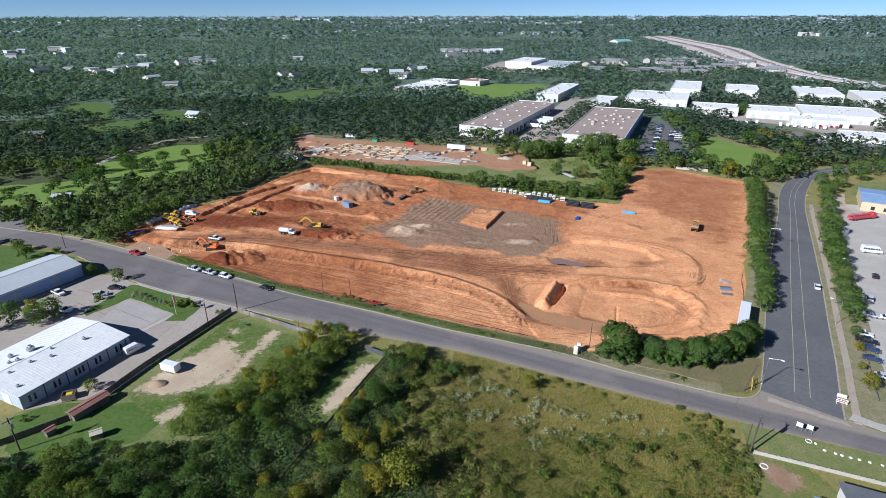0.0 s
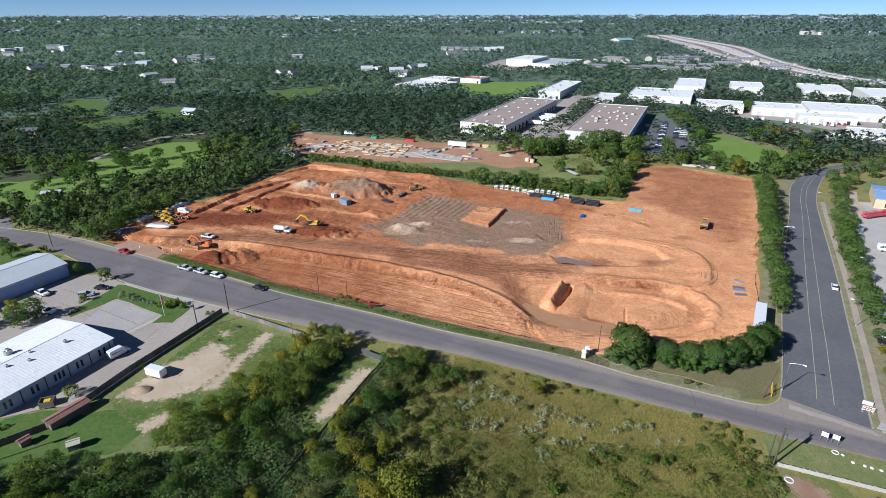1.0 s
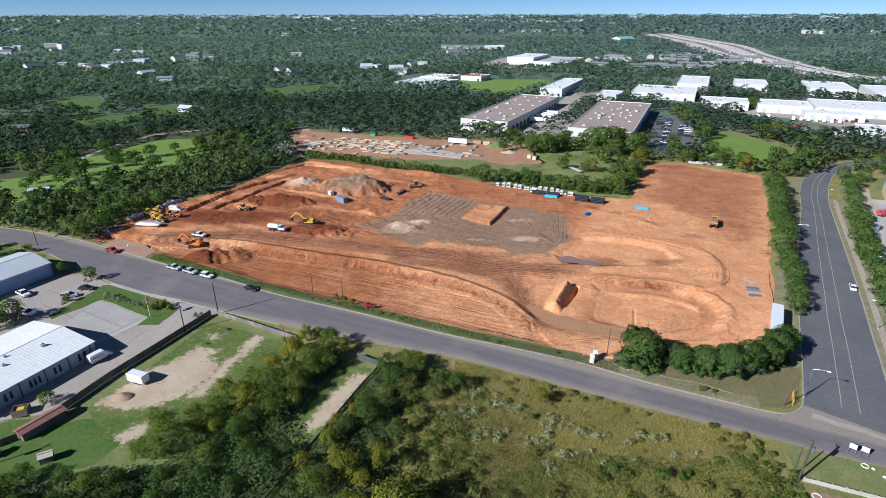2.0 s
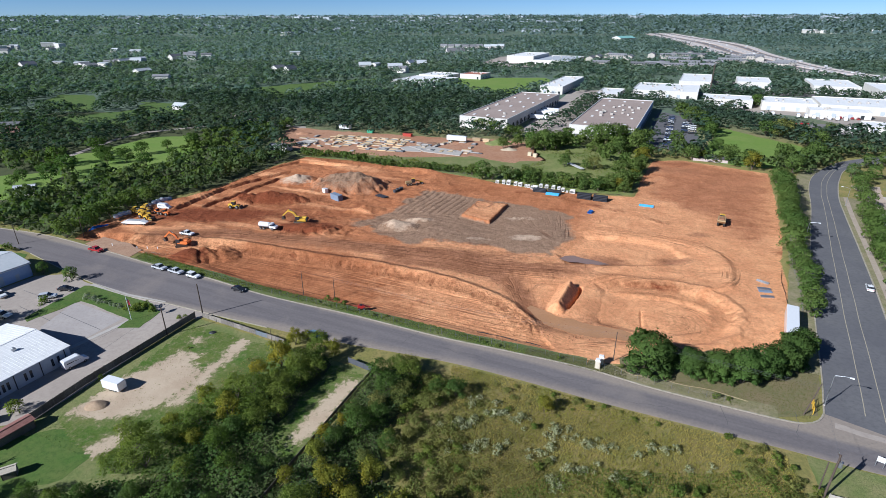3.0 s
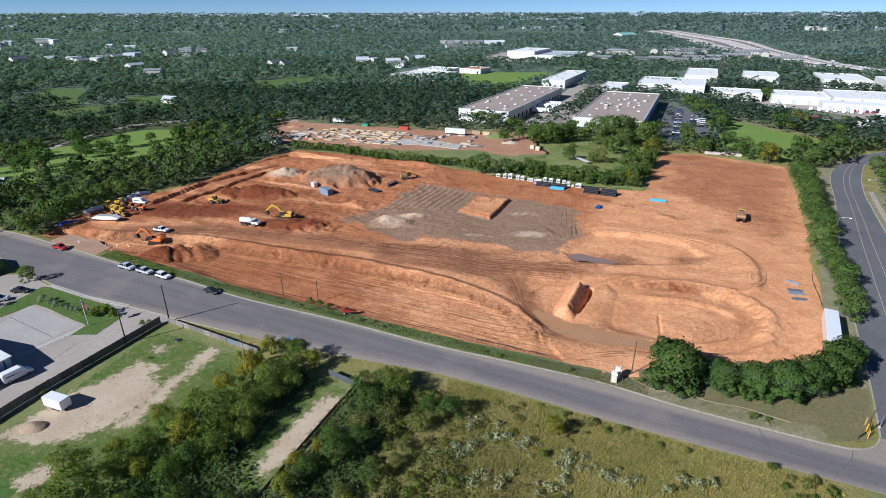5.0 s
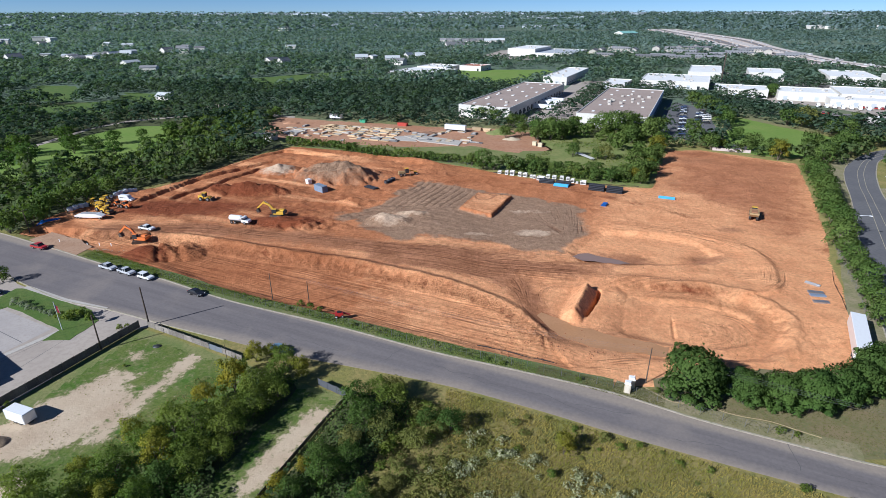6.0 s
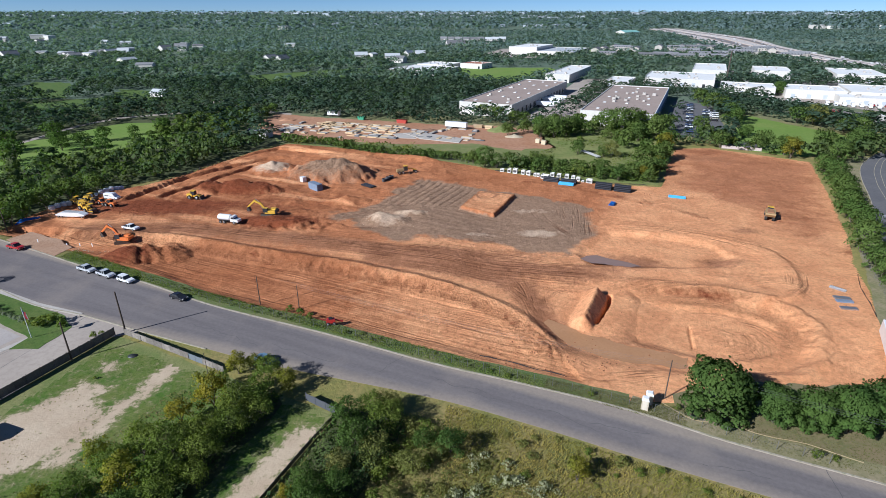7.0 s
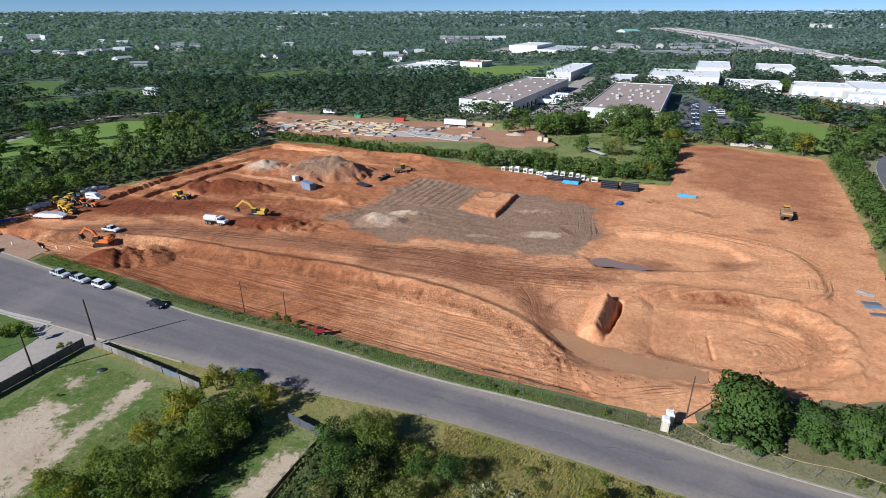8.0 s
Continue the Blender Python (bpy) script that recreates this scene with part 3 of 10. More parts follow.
# ---- the graded red-soil site ----
def soil_material():
    m, nt, n, p = nodes_of("red_soil")
    pos = where(nt)

    def attr(name):
        a = n.new("ShaderNodeAttribute")
        a.attribute_name = name
        return a.outputs["Fac"]

    broad = noise_node(nt, pos, 0.045, 3.0)
    mid = noise_node(nt, pos, 0.35, 6.0, 0.7)
    fine = noise_node(nt, pos, 2.3, 8.0, 0.8)
    patchy = noise_node(nt, pos, 0.11, 5.0, 0.65, 0.8)
    col = mix_rgb(nt, ramp(nt, broad, 0.35, 0.65), (0.42, 0.16, 0.064), (0.5, 0.21, 0.09))
    col = mix_rgb(nt, ramp(nt, mid, 0.45, 0.72), col, (0.36, 0.14, 0.058))

    col = mix_rgb(nt, 1.0, col, mix_rgb(nt, ramp(nt, patchy, 0.36, 0.64), (0.8, 0.76, 0.74), (1.16, 1.18, 1.2)), "MULTIPLY")

    def blend(base, name, tint, soft=0.25):
        k = calc(nt, "ADD", attr(name), calc(nt, "MULTIPLY", calc(nt, "SUBTRACT", mid, 0.5), 1.3))
        return mix_rgb(nt, ramp(nt, k, 0.5 - soft, 0.5 + soft), base, tint)

    col = blend(col, "pale", mix_rgb(nt, ramp(nt, patchy, 0.4, 0.62), (0.655, 0.3, 0.135), (0.75, 0.375, 0.176)))
    col = blend(col, "brown", mix_rgb(nt, ramp(nt, patchy, 0.38, 0.62), (0.31, 0.135, 0.062), (0.42, 0.192, 0.095)))
    col = blend(col, "grey", mix_rgb(nt, ramp(nt, mid, 0.4, 0.7), (0.285, 0.178, 0.108), (0.345, 0.222, 0.14)), 0.3)
    col = blend(col, "dark", (0.24, 0.07, 0.028))
    col = blend(col, "chalk", (0.56, 0.41, 0.28), 0.2)
    col = mix_rgb(nt, calc(nt, "MULTIPLY", attr("upland"), 0.34), col, mix_rgb(nt, ramp(nt, patchy, 0.36, 0.64), (0.33, 0.15, 0.078), (0.44, 0.205, 0.11)))
    trk = attr("track")
    lines = n.new("ShaderNodeTexNoise")
    lines.noise_dimensions = "2D"
    comb = n.new("ShaderNodeCombineXYZ")
    nt.links.new(calc(nt, "MULTIPLY", trk, 1.5), comb.inputs[0])
    nt.links.new(calc(nt, "MULTIPLY", attr("along"), 0.05), comb.inputs[1])
    nt.links.new(comb.outputs[0], lines.inputs["Vector"])
    lines.inputs["Scale"].default_value, lines.inputs["Detail"].default_value = 1.0, 4.0
    ln = lines.outputs["Fac"]
    col = mix_rgb(nt, 1.0, col, mix_rgb(nt, calc(nt, "MULTIPLY", ramp(nt, ln, 0.58, 0.39), attr("lines")), (1.07, 1.07, 1.07), (0.63, 0.59, 0.57)), "MULTIPLY")
    crumb = noise_node(nt, pos, 0.95, 5.0, 0.72)
    col = mix_rgb(nt, 1.0, col, mix_rgb(nt, ramp(nt, crumb, 0.34, 0.58), (0.78, 0.755, 0.74), (1.06, 1.06, 1.065)), "MULTIPLY")
    rut = attr("rut")
    way = n.new("ShaderNodeCombineXYZ")
    nt.links.new(calc(nt, "MULTIPLY", rut, 1.5), way.inputs[0])
    nt.links.new(calc(nt, "MULTIPLY", attr("rut_way"), 0.07), way.inputs[1])
    groove = calc(nt, "MULTIPLY", ramp(nt, noise_node(nt, way.outputs[0], 1.0, 2.0, 0.5), 0.5, 0.68), attr("tread"))
    col = mix_rgb(nt, calc(nt, "MULTIPLY", groove, 0.62), col, (0.17, 0.072, 0.036))
    col = mix_rgb(nt, 1.0, col, mix_rgb(nt, ramp(nt, fine, 0.3, 0.7), (0.84, 0.825, 0.82), (1.12, 1.12, 1.12)), "MULTIPLY")
    nt.links.new(col, p.inputs["Base Color"])
    p.inputs["Roughness"].default_value = 0.95
    p.inputs["Specular IOR Level"].default_value = 0.15
    h = calc(nt, "ADD", calc(nt, "MULTIPLY", calc(nt, "MULTIPLY", ln, attr("lines")), 0.4), calc(nt, "ADD", calc(nt, "ADD", calc(nt, "MULTIPLY", mid, calc(nt, "ADD", 0.05, calc(nt, "MULTIPLY", attr("rough"), 0.5))), calc(nt, "MULTIPLY", crumb, calc(nt, "ADD", 0.12, calc(nt, "MULTIPLY", attr("rough"), 0.75)))), calc(nt, "MULTIPLY", fine, calc(nt, "ADD", 0.27, calc(nt, "MULTIPLY", attr("rough"), 0.35)))))
    h = calc(nt, "SUBTRACT", h, calc(nt, "MULTIPLY", groove, 0.16))
    bump(nt, p, h, 1.0, 0.95)
    return m


RUTS = [
    [(25.2, 180.7), (26.7, 173.4), (26.9, 166), (28, 160)], [(21.7, 177), (25.3, 170), (26.3, 162.2), (28.4, 157.9)], [(34.1, 178.7), (30.6, 174.2), (29.7, 166.7), (30.4, 160.7)], [(38.5, 175), (33.8, 173.3), (31.6, 168.3)],
    [(68.6, 156.2), (73.7, 154.9), (75, 151.1), (72.1, 145.8)], [(65, 153.7), (69.7, 151.7), (70.8, 148.7), (68.8, 145.3)], [(72, 163), (77, 160), (79, 155), (78, 150)],
    [(46.6, 237.3), (45.3, 220.1)], [(52.8, 237.2), (49.1, 216.9), (44.4, 204.3)], [(56.1, 233.5), (50.7, 208.2)], [(38, 236), (40, 222), (46, 208)],
    [(-30, 223), (-24, 226), (-14, 233)], [(-26, 215), (-16, 214), (6, 211)], [(-90.6, 213.8), (-75, 215.1), (-55.4, 209.2), (-32.2, 204.9), (6.2, 195.9)], [(-80, 216.6), (-58.5, 212), (-35.6, 206.3), (6.2, 190.8)],
    [(12, 206), (16, 203), (21, 204), (24, 208)], [(89, 168), (98, 176), (103, 190), (96, 203), (80, 213), (60, 214)], [(21.9, 149.1), (26.4, 151.4), (31, 148.5), (34, 144)], [(24, 148), (29, 146), (36, 140)],
    [(-60, 180.5), (-40, 171.5), (-15.5, 160), (-5.7, 155), (-0.1, 152.6), (7, 149.4), (13.6, 146.2)], [(26.5, 144.6), (31.7, 138.5), (37.3, 138), (43.2, 139), (49.8, 139.8)], [(20, 146), (27, 142.5), (35, 136.8)],
    [(60, 216), (76, 212), (90, 205), (97, 195), (98, 184), (93, 173)], [(56, 222), (74, 219), (92, 211), (104, 200)], [(-20, 200), (0, 200.5), (20, 196), (36, 190)],
    [(-100, 226), (-70, 232), (-30, 230)], [(-88, 270), (-60, 268), (-20, 285)], [(-118, 250), (-104, 264), (-89, 272), (-82, 285)], [(-104, 241), (-99, 251), (-89, 262)],
]


def build_site():
    xs = np.concatenate([np.arange(-136, -100, 0.8), np.arange(-100, -5, 0.55), np.arange(-5, 92, 0.33), np.arange(92, 181, 0.8)])
    ys = np.concatenate([np.arange(128, 187, 0.33), np.arange(187, 264, 0.5), np.arange(264, 342, 0.8)])
    x, y = np.meshgrid(xs, ys)
    edge = poly_distance(SITE, x, y) + 1.2 * (field_noise(x, y, 4) - 0.5)
    z = site_height(x, y)
    ids = np.arange(x.size).reshape(x.shape)
    keep = edge > -0.6
    cell = keep[:-1, :-1] & keep[1:, :-1] & keep[:-1, 1:] & keep[1:, 1:]
    faces = np.stack([ids[:-1, :-1], ids[:-1, 1:], ids[1:, 1:], ids[1:, :-1]], -1)[cell]
    used = np.unique(faces)
    back = np.zeros(x.size, int)
    back[used] = np.arange(len(used))
    x, y, z = x.ravel()[used], y.ravel()[used], z.ravel()[used]
    me = mesh_from("site_ground", np.stack([x, y, z], -1), back[faces], M_soil, True)
    berm, berm_along = line_distance(SCARP, x, y)
    pit, pond, pad, gre = (poly_distance(q, x, y) for q in (PIT, POND, PAD, GREY))
    upland = fade(poly_distance(UPLAND, x, y) + 12 * (field_noise(x, y, 13) - 0.5) + 5 * (field_noise(x, y, 4) - 0.5), -12, 14)
    haul, haul_along = line_distance([(-105, 214), (-75, 214), (-55, 209), (-33, 203.5), (-10, 197), (6, 192.5), (20, 187.5), (36, 184.6), (49, 182.5), (62, 178), (88, 170)], x, y)
    branch, _ = line_distance([(-12, 190.5), (6, 185), (18, 181), (26, 175), (27.5, 166), (30, 158)], x, y)
    rut, best_rut = np.zeros(x.shape), np.full(x.shape, 99.0)
    rut_way, tread = np.zeros(x.shape), np.zeros(x.shape)
    for i, line in enumerate(RUTS):
        curve = [tuple(q) for q in smooth_line(line, 1.5)]
        d, a = line_distance(curve, x, y)
        near = abs(d) < best_rut
        best_rut = np.where(near, abs(d), best_rut)
        taper = fade(a, 0.2, 5) * fade(a.max() - a, 0.2, 5)
        rut, rut_way = np.where(near, d + 17 * i, rut), np.where(near, a, rut_way)
        tread = np.where(near, taper * (1 - fade(abs(d), 1.0, 2.7)), tread)
    plough = fade(poly_distance(FURROWS, x, y), 0, 2)
    round_pit, pit_along = np.hypot((x - 66) * 0.85, y - 155), np.arctan2(y - 155, x - 66) * 15
    road_v = 0.423 * x + 0.906 * y
    road_u = 0.906 * x - 0.423 * y
    in_pit = fade(pit, -9, -2)
    in_low = (x < 36) & (berm < 0)
    track = np.where(in_pit > 0.5, round_pit, np.where(in_low, road_v, np.where(abs(haul) < 14, haul, road_v)))
    along = np.where(in_pit > 0.5, pit_along, np.where(abs(haul) < 14, haul_along, road_u))
    east = fade(x - 0.55 * (y - 150) + 14 * (field_noise(x, y, 14) - 0.5), -2, 36)
    blob = lambda cx, cy, rx, ry: np.clip(1.25 - np.hypot((x - cx) / rx, (y - cy) / ry), 0, 1)
    values = {
        "track": track,
        "along": along,
        "lines": np.clip(np.where(in_low, 0.85, 0.3) + 0.5 * np.exp(-(haul / 7) ** 2) - 0.24 * in_pit + 0.4 * fade(pit, 8, 10) * fade(x, 62, 68) * (1 - fade(x, 76, 80)) - plough, 0, 1) * (0.35 + 0.9 * field_noise(x, y, 14)) * fade(np.minimum(np.minimum(abs(berm), abs(pit + 5.5)), abs(abs(haul) - 14)), 0.8, 4.0),
        "grey": np.maximum(fade(gre + 5 * (field_noise(x, y, 6) - 0.5) + 2 * (field_noise(x, y, 2) - 0.5), -2.5, 2.5) * (1 - fade(pad, -0.6, 0.4)), 1.0 * blob(-40, 276, 21, 16)),
        "dark": np.clip(0.44 * fade(berm, -7, -4) * (1 - fade(berm, -0.8, 0.6)) * fade(field_noise(x, y, 1.0) * 0.6 + field_noise(x, y, 2.6) * 0.4, 0.45, 0.75) + 0.5 * np.exp(-((pit - 1.8) / 1.7) ** 2) * fade(x, 48, 56) * (1 - fade(x, 76, 84)) * fade(y, 150, 158) * (0.5 + field_noise(x, y, 4)) + blob(-48, 219, 15, 7) + blob(-72, 254, 20, 6) + 0.9 * blob(-84, 195, 10, 7) + 0.75 * blob(-95, 235, 30, 9) + 0.42 * blob(-66, 236, 60, 24) + 0.4 * np.exp(-(line_distance([(40, 268), (56.5, 259.4), (70.5, 248.5), (82.8, 236.9), (93, 226)], x, y)[0] / 3.5) ** 2) * (0.35 + field_noise(x, y, 4)) + 0.5 * blob(123, 195, 5, 4) + 0.5 * blob(138, 318, 16, 7), 0, 1),
        "pale": np.clip(0.75 * fade(field_noise(0.423 * x + 0.906 * y, 0.08 * (0.906 * x - 0.423 * y), 4.5), 0.55, 0.8) * (1 - fade(x, -30, 0)) * fade(y - 0.2 * x, 205, 225) + 1.0 * east - 0.75 * upland + 0.8 * fade(pit, -8, -2) + 0.65 * fade(pad, -0.3, 1.5) + 0.5 * np.exp(-((haul - 9) / 4) ** 2) * fade(x, -15, 5) + 0.7 * fade(x, -40, 5) * (1 - fade(y, 200, 210)) + 0.45 * np.exp(-((haul + 6) / 3) ** 2) + 0.75 * blob(-106, 207, 22, 7), 0, 1),
        "brown": np.clip(0.95 * np.exp(-(haul / 5.5) ** 2) * (1 - fade(x, 40, 62)) + 0.9 * np.exp(-(branch / 4.5) ** 2) + 0.8 * blob(83, 190.5, 8, 5) + 0.7 * blob(102, 213, 6, 4) + 0.7 * blob(56, 191, 9, 8) + 0.5 * blob(130, 306, 22, 12) + 0.4 * blob(104, 270, 8, 12) + 0.5 * blob(64, 190, 9, 6) + 0.5 * blob(20, 196, 30, 5) + 0.6 * blob(40, 150, 16, 6) + 0.9 * np.exp(-((np.hypot((x - 22.5) / 4.2, (y - 246) / 3.6) + 0.5 * (field_noise(x, y, 2.5) - 0.5) - 1) / 0.16) ** 2), 0, 1),
        "chalk": np.clip(blob(-68, 283, 9, 8) + 0.85 * blob(-13, 221, 8, 6) + 0.8 * blob(-4.5, 227.5, 6, 3) + 0.75 * blob(36, 211, 9, 4) + 0.5 * blob(36, 232, 14, 3) + 0.5 * blob(17, 210, 8, 2.5), 0, 1),
    }
    values["upland"] = upland
    values["rut"] = rut
    values["rut_way"] = rut_way
    values["tread"] = tread * np.clip(0.3 + 1.1 * field_noise(x, y, 5), 0, 1)
    face = fade(berm, -7, -4) * (1 - fade(berm, 0.5, 2.5))
    values["rough"] = np.clip(face * 1.0 + 0.7 * blob(26, 148, 9, 7) + 0.7 * values["dark"] + 0.9 * blob(-40, 276, 20, 16) + 0.8 * blob(-76, 197, 14, 9) + 0.9 * np.exp(-((pit - 3.0) / 3.5) ** 2) * fade(x, 48, 58) * fade(y, 146, 154) + 0.7 * np.exp(-((pit - 7) / 1.6) ** 2) * fade(x, 54, 62) + 0.8 * blob(-72, 255, 20, 8), 0, 1)
    for key, v in values.items():
        a = me.attributes.new(key, "FLOAT", "POINT")
        a.data.foreach_set("value", np.asarray(v, np.float32))
    return tagged(new("site_ground", me), "bare graded red soil with ruts, mounds and a basin", "construction ground", kind="structure")


M_soil = soil_material()
build_site()


def patch(name, pts, z, material, label, category, step=2.5, amount=0.6, kind="structure"):
    """A thin sheet of other ground, with an uneven outline where amount is not 0."""
    bm = bmesh.new()
    out = rough_outline(pts, step, amount) if amount else [tuple(p) for p in pts]
    prism(bm, out, z - 0.3, z)
    ob = obj(name, bm, material)
    return tagged(ob, label, category, kind=kind)


def strip_mesh(bm, left, right, z):
    """A band between two lines that have the same number of points."""
    a = [bm.verts.new((*p, z)) for p in left]
    b = [bm.verts.new((*p, z)) for p in right]
    for i in range(len(a) - 1):
        bm.faces.new((b[i], b[i + 1], a[i + 1], a[i]))


def offset(line, d):
    """The line moved d metres to its left."""
    out = []
    for i, p in enumerate(line):
        a, b = line[max(i - 1, 0)], line[min(i + 1, len(line) - 1)]
        t = np.array(b, float) - np.array(a, float)
        t /= np.linalg.norm(t)
        out.append((p[0] - t[1] * d, p[1] + t[0] * d))
    return out


def kerb_line(name, line, width, z0, z1, material, label):
    """A kerb: a low solid band along the line, on its left side."""
    bm = bmesh.new()
    out = offset(line, width)
    for i in range(len(line) - 1):
        pts = [line[i], line[i + 1], out[i + 1], out[i]]
        vs = [bm.verts.new((*p, z0)) for p in pts] + [bm.verts.new((*p, z1)) for p in pts]
        for f in ((4, 5, 6, 7), (0, 1, 5, 4), (2, 3, 7, 6)):
            bm.faces.new([vs[k] for k in f])
    return tagged(obj(name, bm, material), label, "kerb", kind="structure")


road_n, road_s = smooth_line(ROAD_N, 3), smooth_line(ROAD_S, 3)
road2_w, road2_e = smooth_line(ROAD2_W, 3), smooth_line(ROAD2_E, 3)
east_n = [(97.6, 102), (100.8, 100), (104.5, 97), (115, 91.5), (150, 75), (260, 25)]
patch("road", [tuple(p) for p in road_s] + east_n[::-1][:-1] + [(97.6, 102), (84, 113)] + [tuple(p) for p in road_n][::-1][1:], 0.045, street_material(), "worn grey asphalt street beside the red-soil site", "road", amount=0)
patch("road", [tuple(p) for p in road2_w] + [tuple(p) for p in road2_e][::-1], 0.052, M_asphalt_dark, "darker asphalt avenue with two pale centre lines", "road", amount=0)
kerb_line("kerb", [tuple(p) for p in road_n], 0.35, 0.0, 0.17, M_kerb, "pale concrete kerb along the street")
kerb_line("kerb", [tuple(p) for p in road2_w], 0.3, 0.0, 0.17, M_kerb, "pale concrete kerb along the avenue")
kerb_line("kerb", [tuple(p) for p in road2_e][::-1], 0.4, 0.0, 0.18, M_kerb, "pale concrete kerb along the avenue")
kerb_line("kerb", [tuple(p) for p in smooth_line(ROAD_S[3:10], 3)][::-1], 0.3, 0.0, 0.16, M_kerb, "pale concrete kerb by the lots")


# ---- trees ----
def leaf_cards(centres, normals, size, rng, jitter=0.6, loose=False):
    """Small folded leaf clumps, each a quad, at the given places."""
    n = len(centres)
    a = normals + rng.normal(0, jitter, (n, 3))
    a[:, 2] += 0.8 if jitter < 0.2 else 0.0
    a /= np.linalg.norm(a, axis=1)[:, None]
    u = np.cross(a, rng.normal(0, 1, (n, 3)))
    u /= np.linalg.norm(u, axis=1)[:, None] + 1e-9
    v = np.cross(a, u)
    s = (size * rng.uniform(0.6, 1.35, n))[:, None]
    w = s * rng.uniform(0.55, 1.0, n)[:, None]
    bend = a * s * 0.22
    verts = np.stack([centres - u * s * 0.5, centres - v * w * 0.5 + bend, centres + u * s * 0.5, centres + v * w * 0.5 + bend], 1)
    out = normals * (0.6 if loose else 1.0) + a * (0.6 if loose else 0.3) + np.array([0, 0, 0.3])
    out /= np.linalg.norm(out, axis=1)[:, None]
    return verts.reshape(-1, 3), np.arange(4 * n).reshape(-1, 4), np.repeat(out, 4, 0)


def crown_points(rng, count, height, width, base, lobes, low=0.3, core=0.3, spray=0.012, under=-0.5, loose=False):
    """Points and outward normals on the outside of several uneven lobes."""
    cs, rs = [], []
    for i in range(lobes):
        a = i * 2.4 + rng.uniform(-0.5, 0.5)
        q = math.sqrt(rng.uniform(0.02, 0.6)) * width / 2
        zc = base + (height - base) * rng.uniform(low, 0.78)
        cs.append((q * math.cos(a), q * math.sin(a), zc))
        rs.append(width / 2 * rng.uniform(0.2, 0.4) * (9 / lobes) ** 0.2)
    cs.append((0, 0, base + (height - base) * 0.62))
    rs.append(width * core)
    cs, rs = np.array(cs), np.array(rs)
    k = rng.choice(len(cs), count, p=rs**2 / (rs**2).sum())
    d = rng.normal(0, 1, (count, 3))
    d[:, 2] = np.where(d[:, 2] < under, -d[:, 2], d[:, 2])
    d /= np.linalg.norm(d, axis=1)[:, None]
    squash = np.array([1, 1, 0.82])
    reach = np.where(rng.rand(count) < spray, rng.uniform(1.02, 1.25, count), rng.uniform(0.68, 1.08, count))
    if loose:
        reach = 0.62 + 0.75 * rng.rand(count) ** 1.5
    pts = cs[k] + d * squash * (rs[k] * reach)[:, None]
    pts[:, 2] = np.maximum(pts[:, 2], 0.12)
    buried = ((np.linalg.norm((pts[:, None] - cs[None]) / squash, axis=2) < rs[None] * 0.58).sum(1) > 0)
    return pts[~buried], d[~buried]


def tree_mesh(seed, cards, height, width, base, lobes, size, material, low, core, loose=False):
    rng = np.random.RandomState(seed)
    p, d = crown_points(rng, cards, height, width, base, lobes, low, core, loose=loose)
    v, f, nv = leaf_cards(p, d, size, rng, 0.7 if loose else 0.45, loose)
    return mesh_from("crown", v, f, material, normals=nv), v, nv


def trunk_mesh(seed, height, width, base, r):
    rng = np.random.RandomState(seed)
    bm = bmesh.new()
    fork = base * rng.uniform(0.6, 0.9)
    tube(bm, (0, 0, -0.3), (rng.uniform(-0.2, 0.2), rng.uniform(-0.2, 0.2), fork), r, r * 0.75, 8)
    for i in range(5 if r > 0.08 else 2):
        a = i * 1.257 + rng.uniform(-0.4, 0.4)
        q = width * rng.uniform(0.2, 0.36)
        tip = (q * math.cos(a), q * math.sin(a), base + (height - base) * rng.uniform(0.35, 0.65))
        mid = (tip[0] * 0.45, tip[1] * 0.45, fork + (tip[2] - fork) * 0.6)
        tube(bm, (0, 0, fork - 0.15), mid, r * 0.6, r * 0.4, 6)
        tube(bm, mid, tip, r * 0.4, r * 0.12, 5)
    me = bpy.data.meshes.new("trunk")
    bm.to_mesh(me)
    bm.free()
    me.materials.append(M_bark)
    return me


class Kind:
    """A kind of tree: some crowns and trunks that its trees share."""

    def __init__(self, material, height, width, base, cards, size, variants, seed, r=0.16, lobes=9, low=0.3, core=0.3, loose=False):
        self.height, self.width = height, width
        made = [tree_mesh(seed + i, cards, height, width, base, lobes, size, material, low, core, loose) for i in range(variants)]
        self.crowns, self.leaves, self.outward, self.material = [q[0] for q in made], [q[1] for q in made], [q[2] for q in made], material
        self.trunks = [trunk_mesh(seed + i, height, width, base, r) for i in range(variants)]
        self.count = 0

    def plant(self, name, x, y, scale, rng, label, category="tree", group="", sz=1.0, z=None):
        i = self.count % len(self.crowns)
        self.count += 1
        ob = empty(name, x, y, land(x, y) if z is None else z, rng.uniform(0, 360), label, category, group)
        ob.scale = (scale, scale, scale * sz)
        for nm, me in (("trunk", self.trunks[i]), ("crown", self.crowns[i])):
            new(nm, me).parent = ob
        return ob


